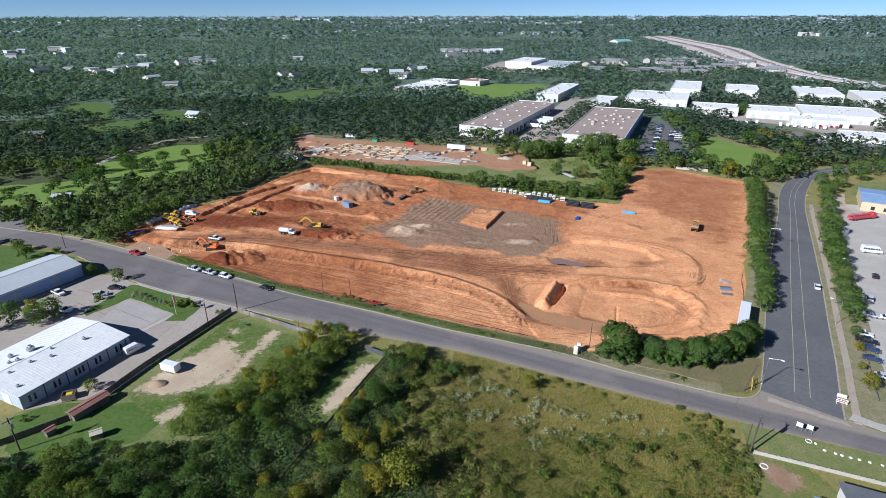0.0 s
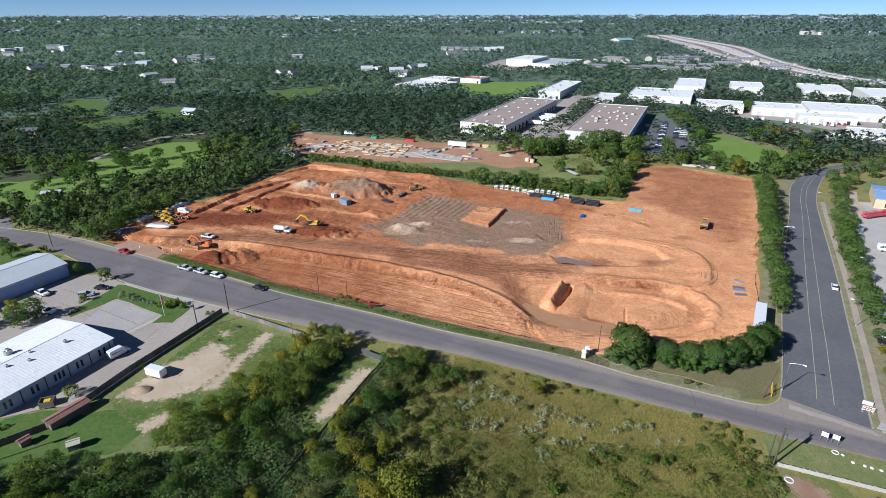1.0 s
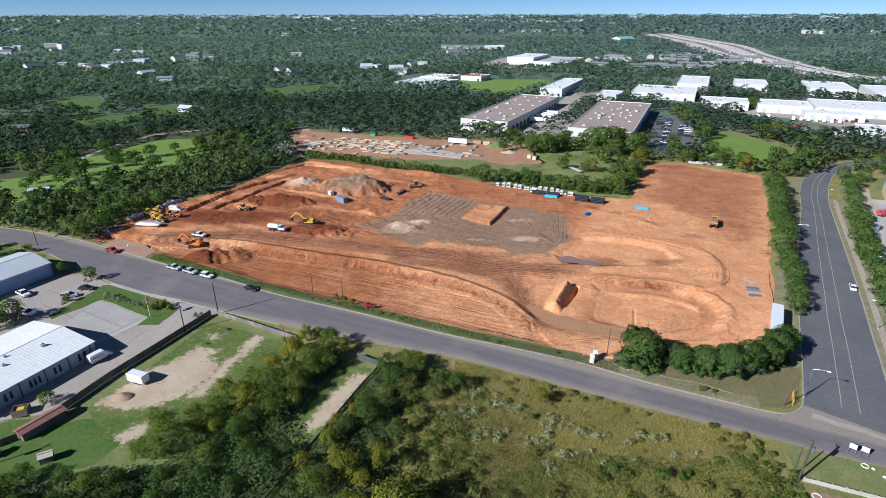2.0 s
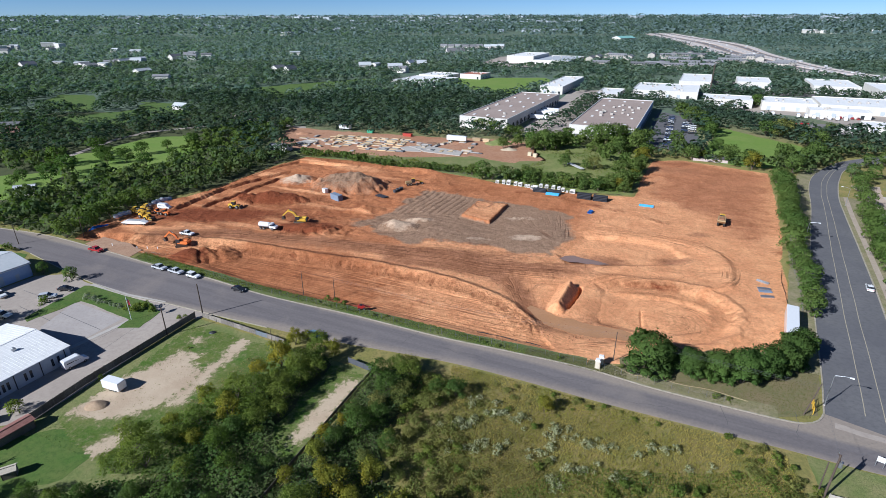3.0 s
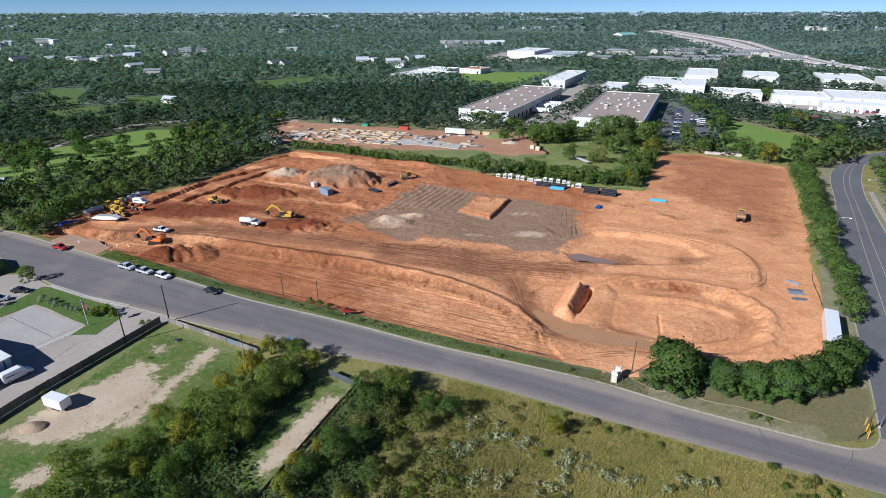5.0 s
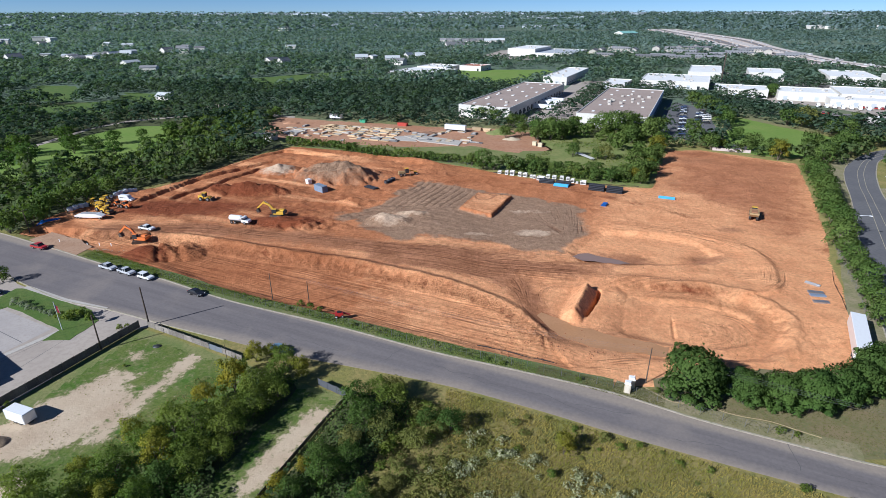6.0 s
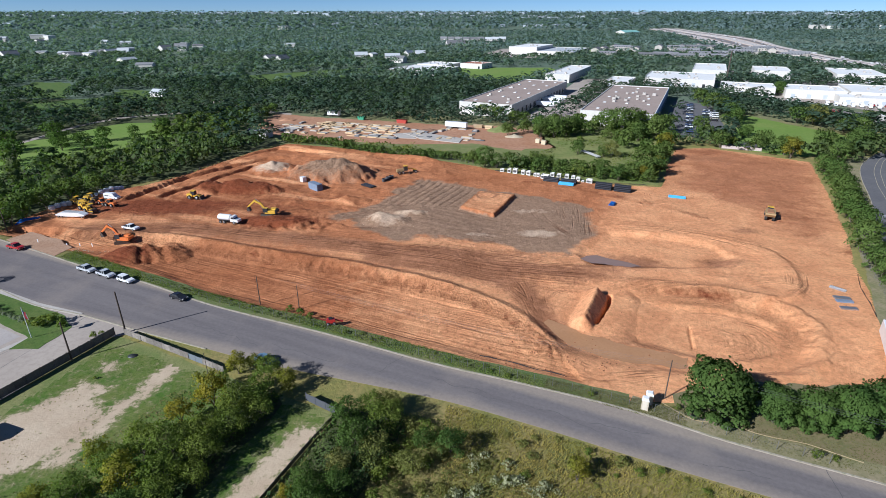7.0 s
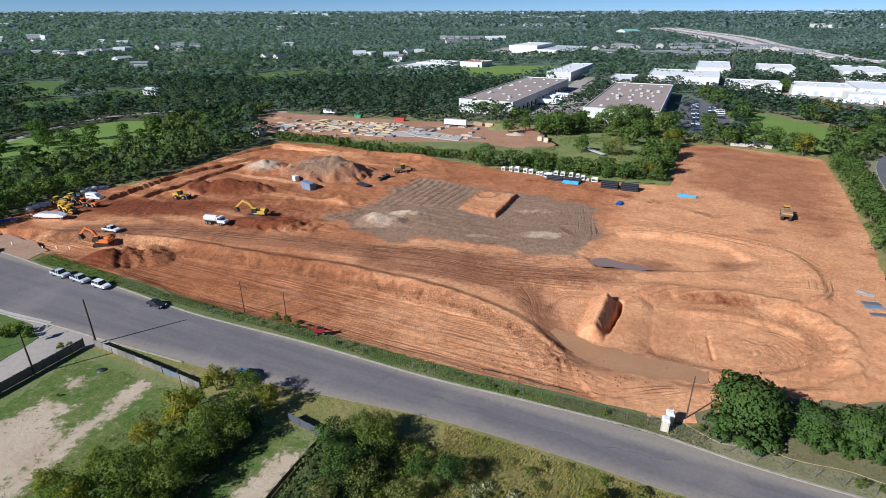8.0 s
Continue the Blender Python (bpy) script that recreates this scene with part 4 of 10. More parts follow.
def belt(name, kind, spots, label, seed, category="hedge", low=0.85, high=1.15):
    """A belt of small trees past telling apart, in one mesh."""
    r = np.random.RandomState(seed)
    out, ways = [], []
    for i, (x, y, s) in enumerate(spots):
        v = kind.leaves[i % len(kind.leaves)] * s
        a = r.uniform(0, math.tau)
        c, q = math.cos(a), math.sin(a)
        out.append(np.stack([v[:, 0] * c - v[:, 1] * q + x, v[:, 0] * q + v[:, 1] * c + y, v[:, 2] * r.uniform(low, high)], -1))
        o = kind.outward[i % len(kind.leaves)]
        ways.append(np.stack([o[:, 0] * c - o[:, 1] * q, o[:, 0] * q + o[:, 1] * c, o[:, 2]], -1))
    v = np.concatenate(out)
    return tagged(new(name, mesh_from(name, v, np.arange(len(v)).reshape(-1, 4), kind.material, normals=np.concatenate(ways))), label, category, kind="stuff")


ROW_TREE = Kind(M_leaf_row, 8.0, 7.6, 0.1, 1950, 0.44, 4, 11, 0.16, 40, 0.1, 0.43)
CORNER_TREE = Kind(M_leaf_dark, 8.0, 7.6, 0.1, 8200, 0.36, 3, 17, 0.16, 52, 0.04, 0.44)
OAK = Kind(M_leaf_grove, 7.5, 8.2, 0.6, 1050, 0.58, 4, 31, 0.16, 26, 0.2, loose=True)
LOT_OAK = Kind(M_leaf, 7.0, 8.0, 0.8, 3100, 0.3, 4, 231, 0.15, 30, 0.22, loose=True)
SHADE_OAK = Kind(M_leaf_dark, 7.0, 8.0, 0.4, 2800, 0.31, 3, 251, 0.15, 30, 0.16, loose=True)
MESQUITE = Kind(M_leaf_olive, 5.0, 6.5, 0.4, 2100, 0.28, 4, 51, 0.1, 22, 0.12, loose=True)
AUTUMN = Kind(M_leaf_yellow, 6.0, 5.5, 0.6, 2000, 0.28, 3, 71, 0.12, 18, 0.16, loose=True)
FIELD_OAK = Kind(M_leaf_dark, 7.5, 9.0, 0.5, 950, 0.6, 3, 271, 0.2, 26, 0.2, loose=True)
HEDGE_TREE = Kind(M_leaf_grove, 7.5, 8.2, 0.4, 430, 0.95, 4, 151, 0.16, 18, 0.15)
SCRUB = Kind(M_leaf_olive, 1.5, 3.4, 0.05, 340, 0.3, 5, 131, 0.04, 12, 0.02, loose=True)
BUSH = Kind(M_leaf, 2.0, 2.6, 0.05, 360, 0.29, 5, 91, 0.05, 9, 0.02, loose=True)

rng = np.random.RandomState(3)
# evergreen row between the site and the avenue
for k in range(22):
    t = k / 21
    x, y = 106.5 + (166 - 106.5) * t + 2.0, 153 + (281 - 153) * t
    x, y = x + 1.5 * math.sin(t * 9) - (3.2 if t < 0.35 else -1.2), y
    if 0.345 < t < 0.42:
        continue
    ROW_TREE.plant("tree", x + rng.uniform(-0.6, 0.6) + 1.0, y + rng.uniform(-0.6, 0.6), rng.uniform(0.85, 1.1) * (1.0 if t < 0.3 else 1.22), rng, "dense dark-green oak in a row beside the avenue", group="row trees by the avenue")
# clump at the street corner of the site
for x, y, s, up in ((51.8, 127.8, 1.5, 0.88), (61, 126, 0.95, 0.95), (66.5, 124.4, 1.0, 1.0), (71.6, 123.4, 1.08, 1.05), (77, 124.6, 1.08, 1.05), (82, 126.6, 1.05, 1.05), (86.6, 129.4, 1.05, 1.1), (57, 129.8, 0.85, 0.9), (90.5, 133, 0.95, 1.1)):
    CORNER_TREE.plant("tree", x, y, s, rng, "round dark-green tree at the street corner of the site", group="corner trees", sz=up)
# trees between the avenue and the car park
for k in range(15):
    t = k / 14
    x, y = 111 + (177 - 111) * t, 113 + (230 - 113) * t
    kind = AUTUMN if k in (0, 1, 2) else ROW_TREE
    kind.plant("tree", x + rng.uniform(-0.8, 0.8), y + rng.uniform(-0.8, 0.8), rng.uniform(0.85, 1.05) * ({0: 0.85, 1: 0.5, 2: 0.55, 3: 0.5}.get(k, 1.05)), rng, "green street tree between the pavement and a car park" if kind is ROW_TREE else "yellow-green street tree by the pavement", group="street trees")

WOODS_A = [(-112, 60), (-112, 83), (-90, 88), (-84, 90), (-77, 91.5), (-72, 90), (-61, 91), (-57, 93.5), (-50.6, 95), (-46.5, 99.5), (-43.5, 104.5), (-38.5, 112), (-36, 122), (-32, 130), (-29, 134), (-25, 134), (-22.5, 131.4), (-30.5, 110), (-28, 102.5), (-24.5, 99.5), (-30.5, 85), (-34, 78), (-34, 60)]
WOODS_B = [(-12, 128.5), (-5, 130), (-1, 126), (-4, 117), (-9, 106), (-7, 96), (-1, 88), (2, 78), (0, 58), (-36, 58), (-29, 86)]

PATH_DIRT = [(-12.5, 129), (-19.2, 129.5), (-23, 122), (-27, 114), (-29, 107), (-26.4, 102.6), (-22.4, 103.6), (-19, 112)]


def scatter(poly, gap, seed, tries=4000):
    """Places in the polygon that keep their distance."""
    r = np.random.RandomState(seed)
    xs, ys = [p[0] for p in poly], [p[1] for p in poly]
    out = []
    for _ in range(tries):
        q = (r.uniform(min(xs), max(xs)), r.uniform(min(ys), max(ys)))
        if inside(poly, np.array([q[0]]), np.array([q[1]]))[0] and all((q[0] - a) ** 2 + (q[1] - b) ** 2 > gap**2 for a, b in out):
            out.append(q)
    return out


LOT_TREES = (
    (LOT_OAK, ((-26.8, 137, 0.8), (-29.4, 127.5, 0.95), (-26.5, 130.6, 0.8), (-41, 119, 0.85), (-36.7, 118.3, 0.95), (-32.7, 121.4, 0.85), (-43.5, 114.6, 0.75), (-35.2, 135.6, 0.5), (-46, 109.8, 0.8), (-35, 112.8, 0.85), (-55.2, 104, 0.95), (-51.2, 99.4, 1.05), (-56.4, 98.3, 0.7), (-62, 90, 0.65), (-77.4, 88, 0.9), (-74.5, 81, 0.8), (-67, 80, 0.8), (-39.4, 104, 0.7), (-31, 117.4, 0.85), (-28.6, 122.6, 0.8), (-33.8, 109, 0.75), (-30.4, 113, 0.65), (-48, 105, 0.75), (-25.6, 127, 0.7), (-43, 97.6, 0.6), (-36, 99, 0.55))),
    (AUTUMN, ((-33.4, 139.8, 0.85), (-30.6, 141, 0.65), (-22.6, 134.6, 0.85), (-34.4, 130.2, 1.3), (-38.2, 126, 0.9), (-46.8, 117.4, 0.85), (-40.3, 112.2, 1.15), (-50.4, 109, 0.8), (-44.5, 104.4, 0.8))),
    (SHADE_OAK, ((-81, 80.5, 0.95), (-88, 83.5, 1.0), (-95, 87, 0.9), (-59.7, 81, 0.8), (-52, 78.6, 0.8), (-44, 79, 0.75), (-103, 82, 1.0), (-71, 76, 0.9), (-84, 75, 0.9), (-37.4, 107.6, 0.75), (-42.4, 92, 0.55), (-48, 86, 0.65), (-56, 87, 0.5), (-66, 86, 0.55), (-36, 90, 0.5), (-38, 83, 0.6), (-50, 92.6, 0.5), (-72, 85.6, 0.6), (-91, 79, 0.9), (-63, 77, 0.8), (-46, 75, 0.8), (-68, 92, 0.55), (-58.4, 91.4, 0.6), (-76, 93, 0.5), (-31, 96, 0.5), (-28.4, 99, 0.45))),
)
THICKET_TREES = (
    (SHADE_OAK, ((-13, 108.2, 0.8), (-9.8, 111.2, 0.7), (-14.4, 112.6, 0.6), (-8.2, 120.4, 0.85), (6.7, 119.4, 0.7), (-10.6, 126, 0.75), (2.6, 120.6, 0.55), (-7, 104, 0.55), (-17.4, 105, 0.6), (-1.2, 84.6, 0.6))),
    (LOT_OAK, ((-3.4, 125.2, 0.75), (-20.6, 89.6, 0.85), (-14, 85.6, 0.6), (-14.6, 79, 0.8), (-30, 77, 0.8), (-6, 127.6, 0.7))),
    (AUTUMN, ((-15.5, 93.2, 1.05), (-20, 101.2, 0.85), (-9, 95.2, 1.0), (-18, 96.6, 0.75), (-12, 90.4, 0.8), (-5.1, 82.6, 1.75), (-10, 82, 1.2), (-25, 79, 0.9), (-33, 83.5, 0.6), (-19.8, 106.6, 0.6), (-24.4, 95.6, 0.65), (-16.6, 110.4, 0.5))),
    (MESQUITE, ((-3.5, 128.4, 0.85), (-5.4, 118.6, 0.85), (0.8, 115.8, 0.75), (-21.4, 81.6, 0.95), (-10.4, 116, 0.7), (-3, 107, 0.5), (-11, 100, 0.6), (-4.6, 90, 0.55))),
)
KIND_WORDS = {LOT_OAK: "leafy green oak", AUTUMN: "yellowing tree", SHADE_OAK: "dark-green oak", MESQUITE: "grey-green mesquite"}
for trees, place, band in ((LOT_TREES, "in the wooded strip beside the yard", "lot trees"), (THICKET_TREES, "in the thicket beside the meadow", "thicket trees")):
    for kind, spots in trees:
        for x, y, s in spots:
            kind.plant("tree", x, y, s, rng, KIND_WORDS[kind] + " " + place, group=band)
# trees mostly out of view, kept so that their shade falls into it
for wood, gap in ((WOODS_A, 6.5), (WOODS_B, 6.0)):
    for x, y in scatter(wood, gap, 5):
        if y < 74:
            (OAK if rng.rand() < 0.7 else MESQUITE).plant("tree", x, y, rng.uniform(0.75, 1.0), rng, "mostly unseen tree below the yard, kept for its shade", group="wood trees")

# ---- clearings kept free of woodland ----
FIELD_NW = [(-222, 343), (-209, 352), (-203, 374), (-194, 395), (-173, 401), (-156, 382), (-135, 334), (-143, 320), (-152, 308), (-164, 298), (-175, 286), (-188, 295)]
FIELD_W = [(-246, 292), (-224, 300), (-208, 305), (-195, 299), (-180, 275), (-183, 266), (-192, 259), (-212, 252), (-236, 262)]
FIELD_2 = [(-330, 455), (-262, 520), (-235, 470), (-250, 440)]
FIELD_3 = [(-400, 612), (-370, 614), (-341, 583), (-298, 502), (-325, 506), (-376, 552)]
FIELD_4 = [(-285, 560), (-228, 540), (-212, 505), (-214, 470), (-234, 466), (-262, 505)]
FIELD_5 = [(-219, 669), (-188, 692), (-116, 748), (-85, 772), (-75, 738), (-120, 676), (-146, 630), (-150, 580), (-176, 590)]
FIELD_S = [(4, 706), (45, 640), (82, 616), (150, 720), (143, 768), (19, 770)]
SLAB_DIRT = [(-112, 392), (-106, 436), (-92, 424), (-74, 416), (12, 389), (34, 388), (62, 372), (63, 326), (40, 324), (22, 338), (-12, 336), (-60, 345), (-92, 362)]
LOTS_W = [(-175, 205), (-141, 198), (-120, 184), (-104, 174), (-60, 155), (-28, 142), (-40, 130), (-75, 92), (-110, 80), (-220, 80), (-220, 205)]
MEADOW = [(66, 110), (100, 85), (200, 40), (200, -60), (-200, -60), (-200, 80), (-110, 80), (-40, 130), (-28, 142), (3, 132)]
EAST = [(84, 112), (182, 268), (192, 264), (232, 305), (330, 300), (330, 40), (150, 60), (99, 90)]
STREET = [(-230, 240), (-190, 230), (-117, 202), (0, 146), (84, 113), (99, 90), (0, 130), (-104, 172), (-190, 208), (-230, 212)]
AVENUE = [(84, 112), (190, 290), (235, 326), (265, 335), (265, 318), (228, 306), (190, 262), (100, 100)]
PARK_E = [(133, 339), (195, 490), (206, 466), (170, 362), (150, 335)]
GREEN_E = [(201, 412), (212, 423), (221, 392), (233, 360), (226, 340), (206, 322), (180, 308), (160, 320), (160, 342), (178, 372), (190, 388)]
BIG_LOT = [(60, 965), (170, 918), (240, 1075), (225, 1230), (125, 1160)]
SCHOOL = [(-60, 705), (-2, 690), (10, 765), (52, 765), (52, 800), (-46, 845)]
HIGHWAY_W = [(554, 560), (549, 690), (545, 750), (522, 815), (530, 920), (549, 1006), (589, 1231), (640, 1450), (706, 1698), (807, 2303)]
HIGHWAY_E = [(592, 560), (594, 690), (596, 770), (602, 866), (630, 983), (706, 1230), (800, 1470), (850, 1660), (890, 2000), (930, 2303)]
HIGHWAY = HIGHWAY_W + HIGHWAY_E[::-1]
HEDGE_N = [(-80, 336), (-46, 328), (-10, 311), (19, 293), (40, 285), (62, 330), (22, 342), (-12, 340), (-60, 350), (-92, 366)]
GREEN_N = [(40, 285), (66, 268), (92, 262), (106, 292), (124, 330), (134, 368), (92, 392), (60, 378), (62, 330)]
YARDS = [[(250, 500), (300, 492), (362, 466), (345, 424), (270, 428), (252, 450)], [(258, 404), (300, 416), (300, 398), (262, 390)], [(8, 432), (52, 402), (66, 395), (186, 640), (76, 572)], [(84, 395), (134, 366), (205, 500), (150, 525)], [(104, 620), (128, 594), (190, 700), (165, 735)], [(150, 580), (172, 552), (200, 610), (180, 625)], [(195, 592), (250, 528), (282, 600), (215, 640)], [(236, 528), (280, 500), (300, 540), (255, 565)], [(280, 505), (345, 440), (400, 470), (425, 540), (360, 560), (300, 545)], [(270, 660), (310, 640), (350, 735), (310, 750)], [(330, 650), (372, 630), (400, 690), (355, 705)], [(395, 612), (434, 580), (470, 650), (425, 665)], [(432, 570), (475, 540), (510, 620), (470, 640)], [(296, 405), (360, 375), (375, 400), (310, 430)], [(250, 500), (258, 455), (262, 410), (300, 380), (335, 350), (352, 380), (345, 440), (300, 470)], [(222, 645), (402, 535), (410, 552), (226, 660)]]
ROW_STRIP = [(116, 187), (147, 243), (176, 302), (194, 292), (166, 244), (140, 203), (122, 173)]
CLEAR = [ROW_STRIP, *YARDS, HEDGE_N, GREEN_N, SITE, FIELD_NW, FIELD_W, FIELD_2, FIELD_3, FIELD_4, FIELD_5, FIELD_S, SLAB_DIRT, LOTS_W, MEADOW, EAST, STREET, AVENUE, PARK_E, GREEN_E, BIG_LOT, SCHOOL, HIGHWAY]


def far_wood(name, y0, y1, gap, cards, size, height, width, material, label, seed, keep=1.0, spread_x=1.0):
    """Woodland past counting: many trees of leaf clumps in one mesh."""
    r = np.random.RandomState(seed)
    half = lambda y: (0.86 * y + 40) * spread_x
    xs, ys = [], []
    y = y0
    while y < y1:
        n = int(2 * half(y) / gap)
        xs.append(np.linspace(-half(y), half(y), n) + r.uniform(-0.45, 0.45, n) * gap)
        ys.append(y + r.uniform(-0.45, 0.45, n) * gap)
        y += gap
    x, y = np.concatenate(xs), np.concatenate(ys)
    ok = np.ones(len(x), bool)
    for poly in CLEAR:
        ok &= ~inside(poly, x, y)
    ok &= poly_distance(HIGHWAY, x, y) < -7
    ok &= ~((poly_distance(SITE, x, y) > -3.5) | (poly_distance(FIELD_NW, x, y) > -3) | (poly_distance(FIELD_W, x, y) > -3))
    thin = field_noise(x, y, 60 if y0 < 900 else 160)
    ok &= r.rand(len(x)) < keep * np.clip(1.3 - 1.1 * fade(thin, 0.58, 0.76), 0, 1)
    x, y = x[ok], y[ok]
    protos = []
    for i in range(6):
        rr = np.random.RandomState(seed * 10 + i)
        p, d = crown_points(rr, cards, height, width, height * 0.05, 9 if cards > 40 else 6, 0.2, 0.36, 0.0, -0.1)
        pv, _, po = leaf_cards(p, d, size, rr, 0.3 if cards > 50 else 0.1)
        protos.append((pv, po))
    which = r.randint(0, 6, len(x))
    parts, ways = [], []
    for i, (pv, po) in enumerate(protos):
        k = which == i
        if not k.any():
            continue
        a = r.uniform(0, math.tau, k.sum())
        s = r.uniform(0.5, 1.42, k.sum())
        c, sn = np.cos(a)[:, None], np.sin(a)[:, None]
        vx = (pv[None, :, 0] * c - pv[None, :, 1] * sn) * s[:, None] + x[k][:, None]
        vy = (pv[None, :, 0] * sn + pv[None, :, 1] * c) * s[:, None] + y[k][:, None]
        vz = pv[None, :, 2] * (s * r.uniform(0.8, 1.15, k.sum()))[:, None] + rise(x[k], y[k])[:, None]
        parts.append(np.stack([vx, vy, vz], -1).reshape(-1, 3))
        ways.append(np.stack([po[None, :, 0] * c - po[None, :, 1] * sn, po[None, :, 0] * sn + po[None, :, 1] * c, np.broadcast_to(po[None, :, 2], vx.shape)], -1).reshape(-1, 3))
    v = np.concatenate(parts)
    ob = new(name, mesh_from(name, v, np.arange(len(v)).reshape(-1, 4), material, normals=np.concatenate(ways)))
    return tagged(ob, label, "woodland", kind="stuff")


far_wood("woodland", 205, 335, 5.2, 74, 1.22, 6.6, 7.2, M_leaf_wood, "dense green wood of young oaks and elms beside the site", 101, spread_x=0.92)
# from this band outward the leaf colours carry painted haze
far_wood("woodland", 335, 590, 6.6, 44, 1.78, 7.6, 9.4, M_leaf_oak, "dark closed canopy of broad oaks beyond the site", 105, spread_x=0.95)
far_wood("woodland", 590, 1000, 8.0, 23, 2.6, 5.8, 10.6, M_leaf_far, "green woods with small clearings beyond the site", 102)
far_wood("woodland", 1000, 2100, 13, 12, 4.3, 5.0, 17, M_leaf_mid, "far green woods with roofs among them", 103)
far_wood("woodland", 2100, 4950, 29, 8, 10.5, 7.5, 38, M_leaf_haze, "blue-green woods towards the horizon, haze put into the leaf colour", 104)


# ---- buildings ----
def windows_row(parent, name, spots, size, material, face, depth=0.12, label=""):
    """Windows or doors set a little proud into a wall: (x, z) along one side."""
    for px, pz in spots:
        bm = bmesh.new()
        axis, level, out = face
        w, h = size
        if axis == "x":
            box(bm, px - w / 2, level - depth * out, pz, px + w / 2, level + 0.05 * out, pz + h)
        else:
            box(bm, level - depth * out, px - w / 2, pz, level + 0.05 * out, px + w / 2, pz + h)
        part(name, bm, material, parent, label)


def hall(x, y, turn, w, l, h, roof, wall, label, category="warehouse", group="", units=8, doors=True, base=0.0, lights=10, seed=1, side_wall=None, front=0):
    """A flat-roofed industrial hall with a parapet, roof units, skylights and bay doors; x, y is its near left corner."""
    r = np.random.RandomState(seed)
    ob = empty("warehouse", x, y, base, turn, label, category, group)
    bm = bmesh.new()
    t = 0.3
    box(bm, 0, 0, -0.5, w, t, h)
    box(bm, 0, l - t, -0.5, w, l, h)
    box(bm, 0, t, -0.5, t, l - t, h)
    part("wall", bm, wall, ob)
    bm = bmesh.new()
    box(bm, w - t, t, -0.5, w, l - t, h)
    part("side_wall", bm, side_wall or wall, ob)
    bm = bmesh.new()
    box(bm, t, t, h - 0.9, w - t, l - t, h - 0.45)
    part("roof", bm, roof, ob)
    bm = bmesh.new()
    box(bm, -0.05, -0.05, h, w + 0.05, t, h + 0.08)
    box(bm, -0.05, l - t, h, w + 0.05, l + 0.05, h + 0.08)
    box(bm, -0.05, t, h, t, l - t, h + 0.08)
    box(bm, w - t, t, h, w + 0.05, l - t, h + 0.08)
    part("coping", bm, M_roof_white, ob)
    for k in range(lights):
        px, py = w * ((k % 3) + 0.6 + r.uniform(-0.1, 0.1)) / 3.2, l * (k // 3 + 0.5) / max(1, (lights + 2) // 3)
        bm = bmesh.new()
        box(bm, px - 0.9, py - 1.8, h - 0.45, px + 0.9, py + 1.8, h - 0.15, taper=0.1)
        part("skylight", bm, M_roof_white, ob)
    for k in range(units):
        px, py, s = r.uniform(0.12, 0.85) * w, r.uniform(0.08, 0.92) * l, r.uniform(0.8, 1.4)
        bm = bmesh.new()
        box(bm, px - s, py - s, h - 0.45, px + s, py + s, h - 0.3)
        box(bm, px - s * 0.85, py - s * 0.85, h - 0.3, px + s * 0.85, py + s * 0.85, h + 0.9 * s)
        u = part("roof_unit", bm, M_unit, ob)
        bm = bmesh.new()
        tube(bm, (px, py, h + 0.9 * s), (px, py, h + 0.9 * s + 0.15), s * 0.55, s * 0.5, 10)
        part("fan_ring", bm, M_black, u)
    if doors:
        n = max(3, int(l / 9))
        spots = [((k + 0.5) * l / n, 0.3) for k in range(n)]
        windows_row(ob, "bay_door", spots, (3.6, 3.8), M_glass_dark if category == "warehouse" else M_wall_grey, ("y", w, 1))
        windows_row(ob, "window", [(q + l / n * 0.42, 1.0) for q, _ in spots[:-1]], (1.6, 1.6), M_glass_dark, ("y", w, 1))
        windows_row(ob, "bay_door", [((k + 0.5) * w * 0.8 / max(1, front), 0.3) for k in range(front)], (3.0, 3.2), M_wall_grey, ("x", 0, -1))
        windows_row(ob, "door", [(w * 0.86, 0.0)], (2.4, 3.0), M_glass_dark, ("x", 0, -1))
    return ob


def rib(bm, y0, y1, za, zb, h=0.035, w=0.06):
    """One standing seam from (y0, za) to (y1, zb)."""
    a = [bm.verts.new(p) for p in ((-w, y0, za), (0, y0, za + h), (w, y0, za))]
    b = [bm.verts.new(p) for p in ((-w, y1, zb), (0, y1, zb + h), (w, y1, zb))]
    bm.faces.new((a[0], a[1], b[1], b[0]))
    bm.faces.new((a[1], a[2], b[2], b[1]))
    bm.faces.new(a)
    bm.faces.new(b[::-1])


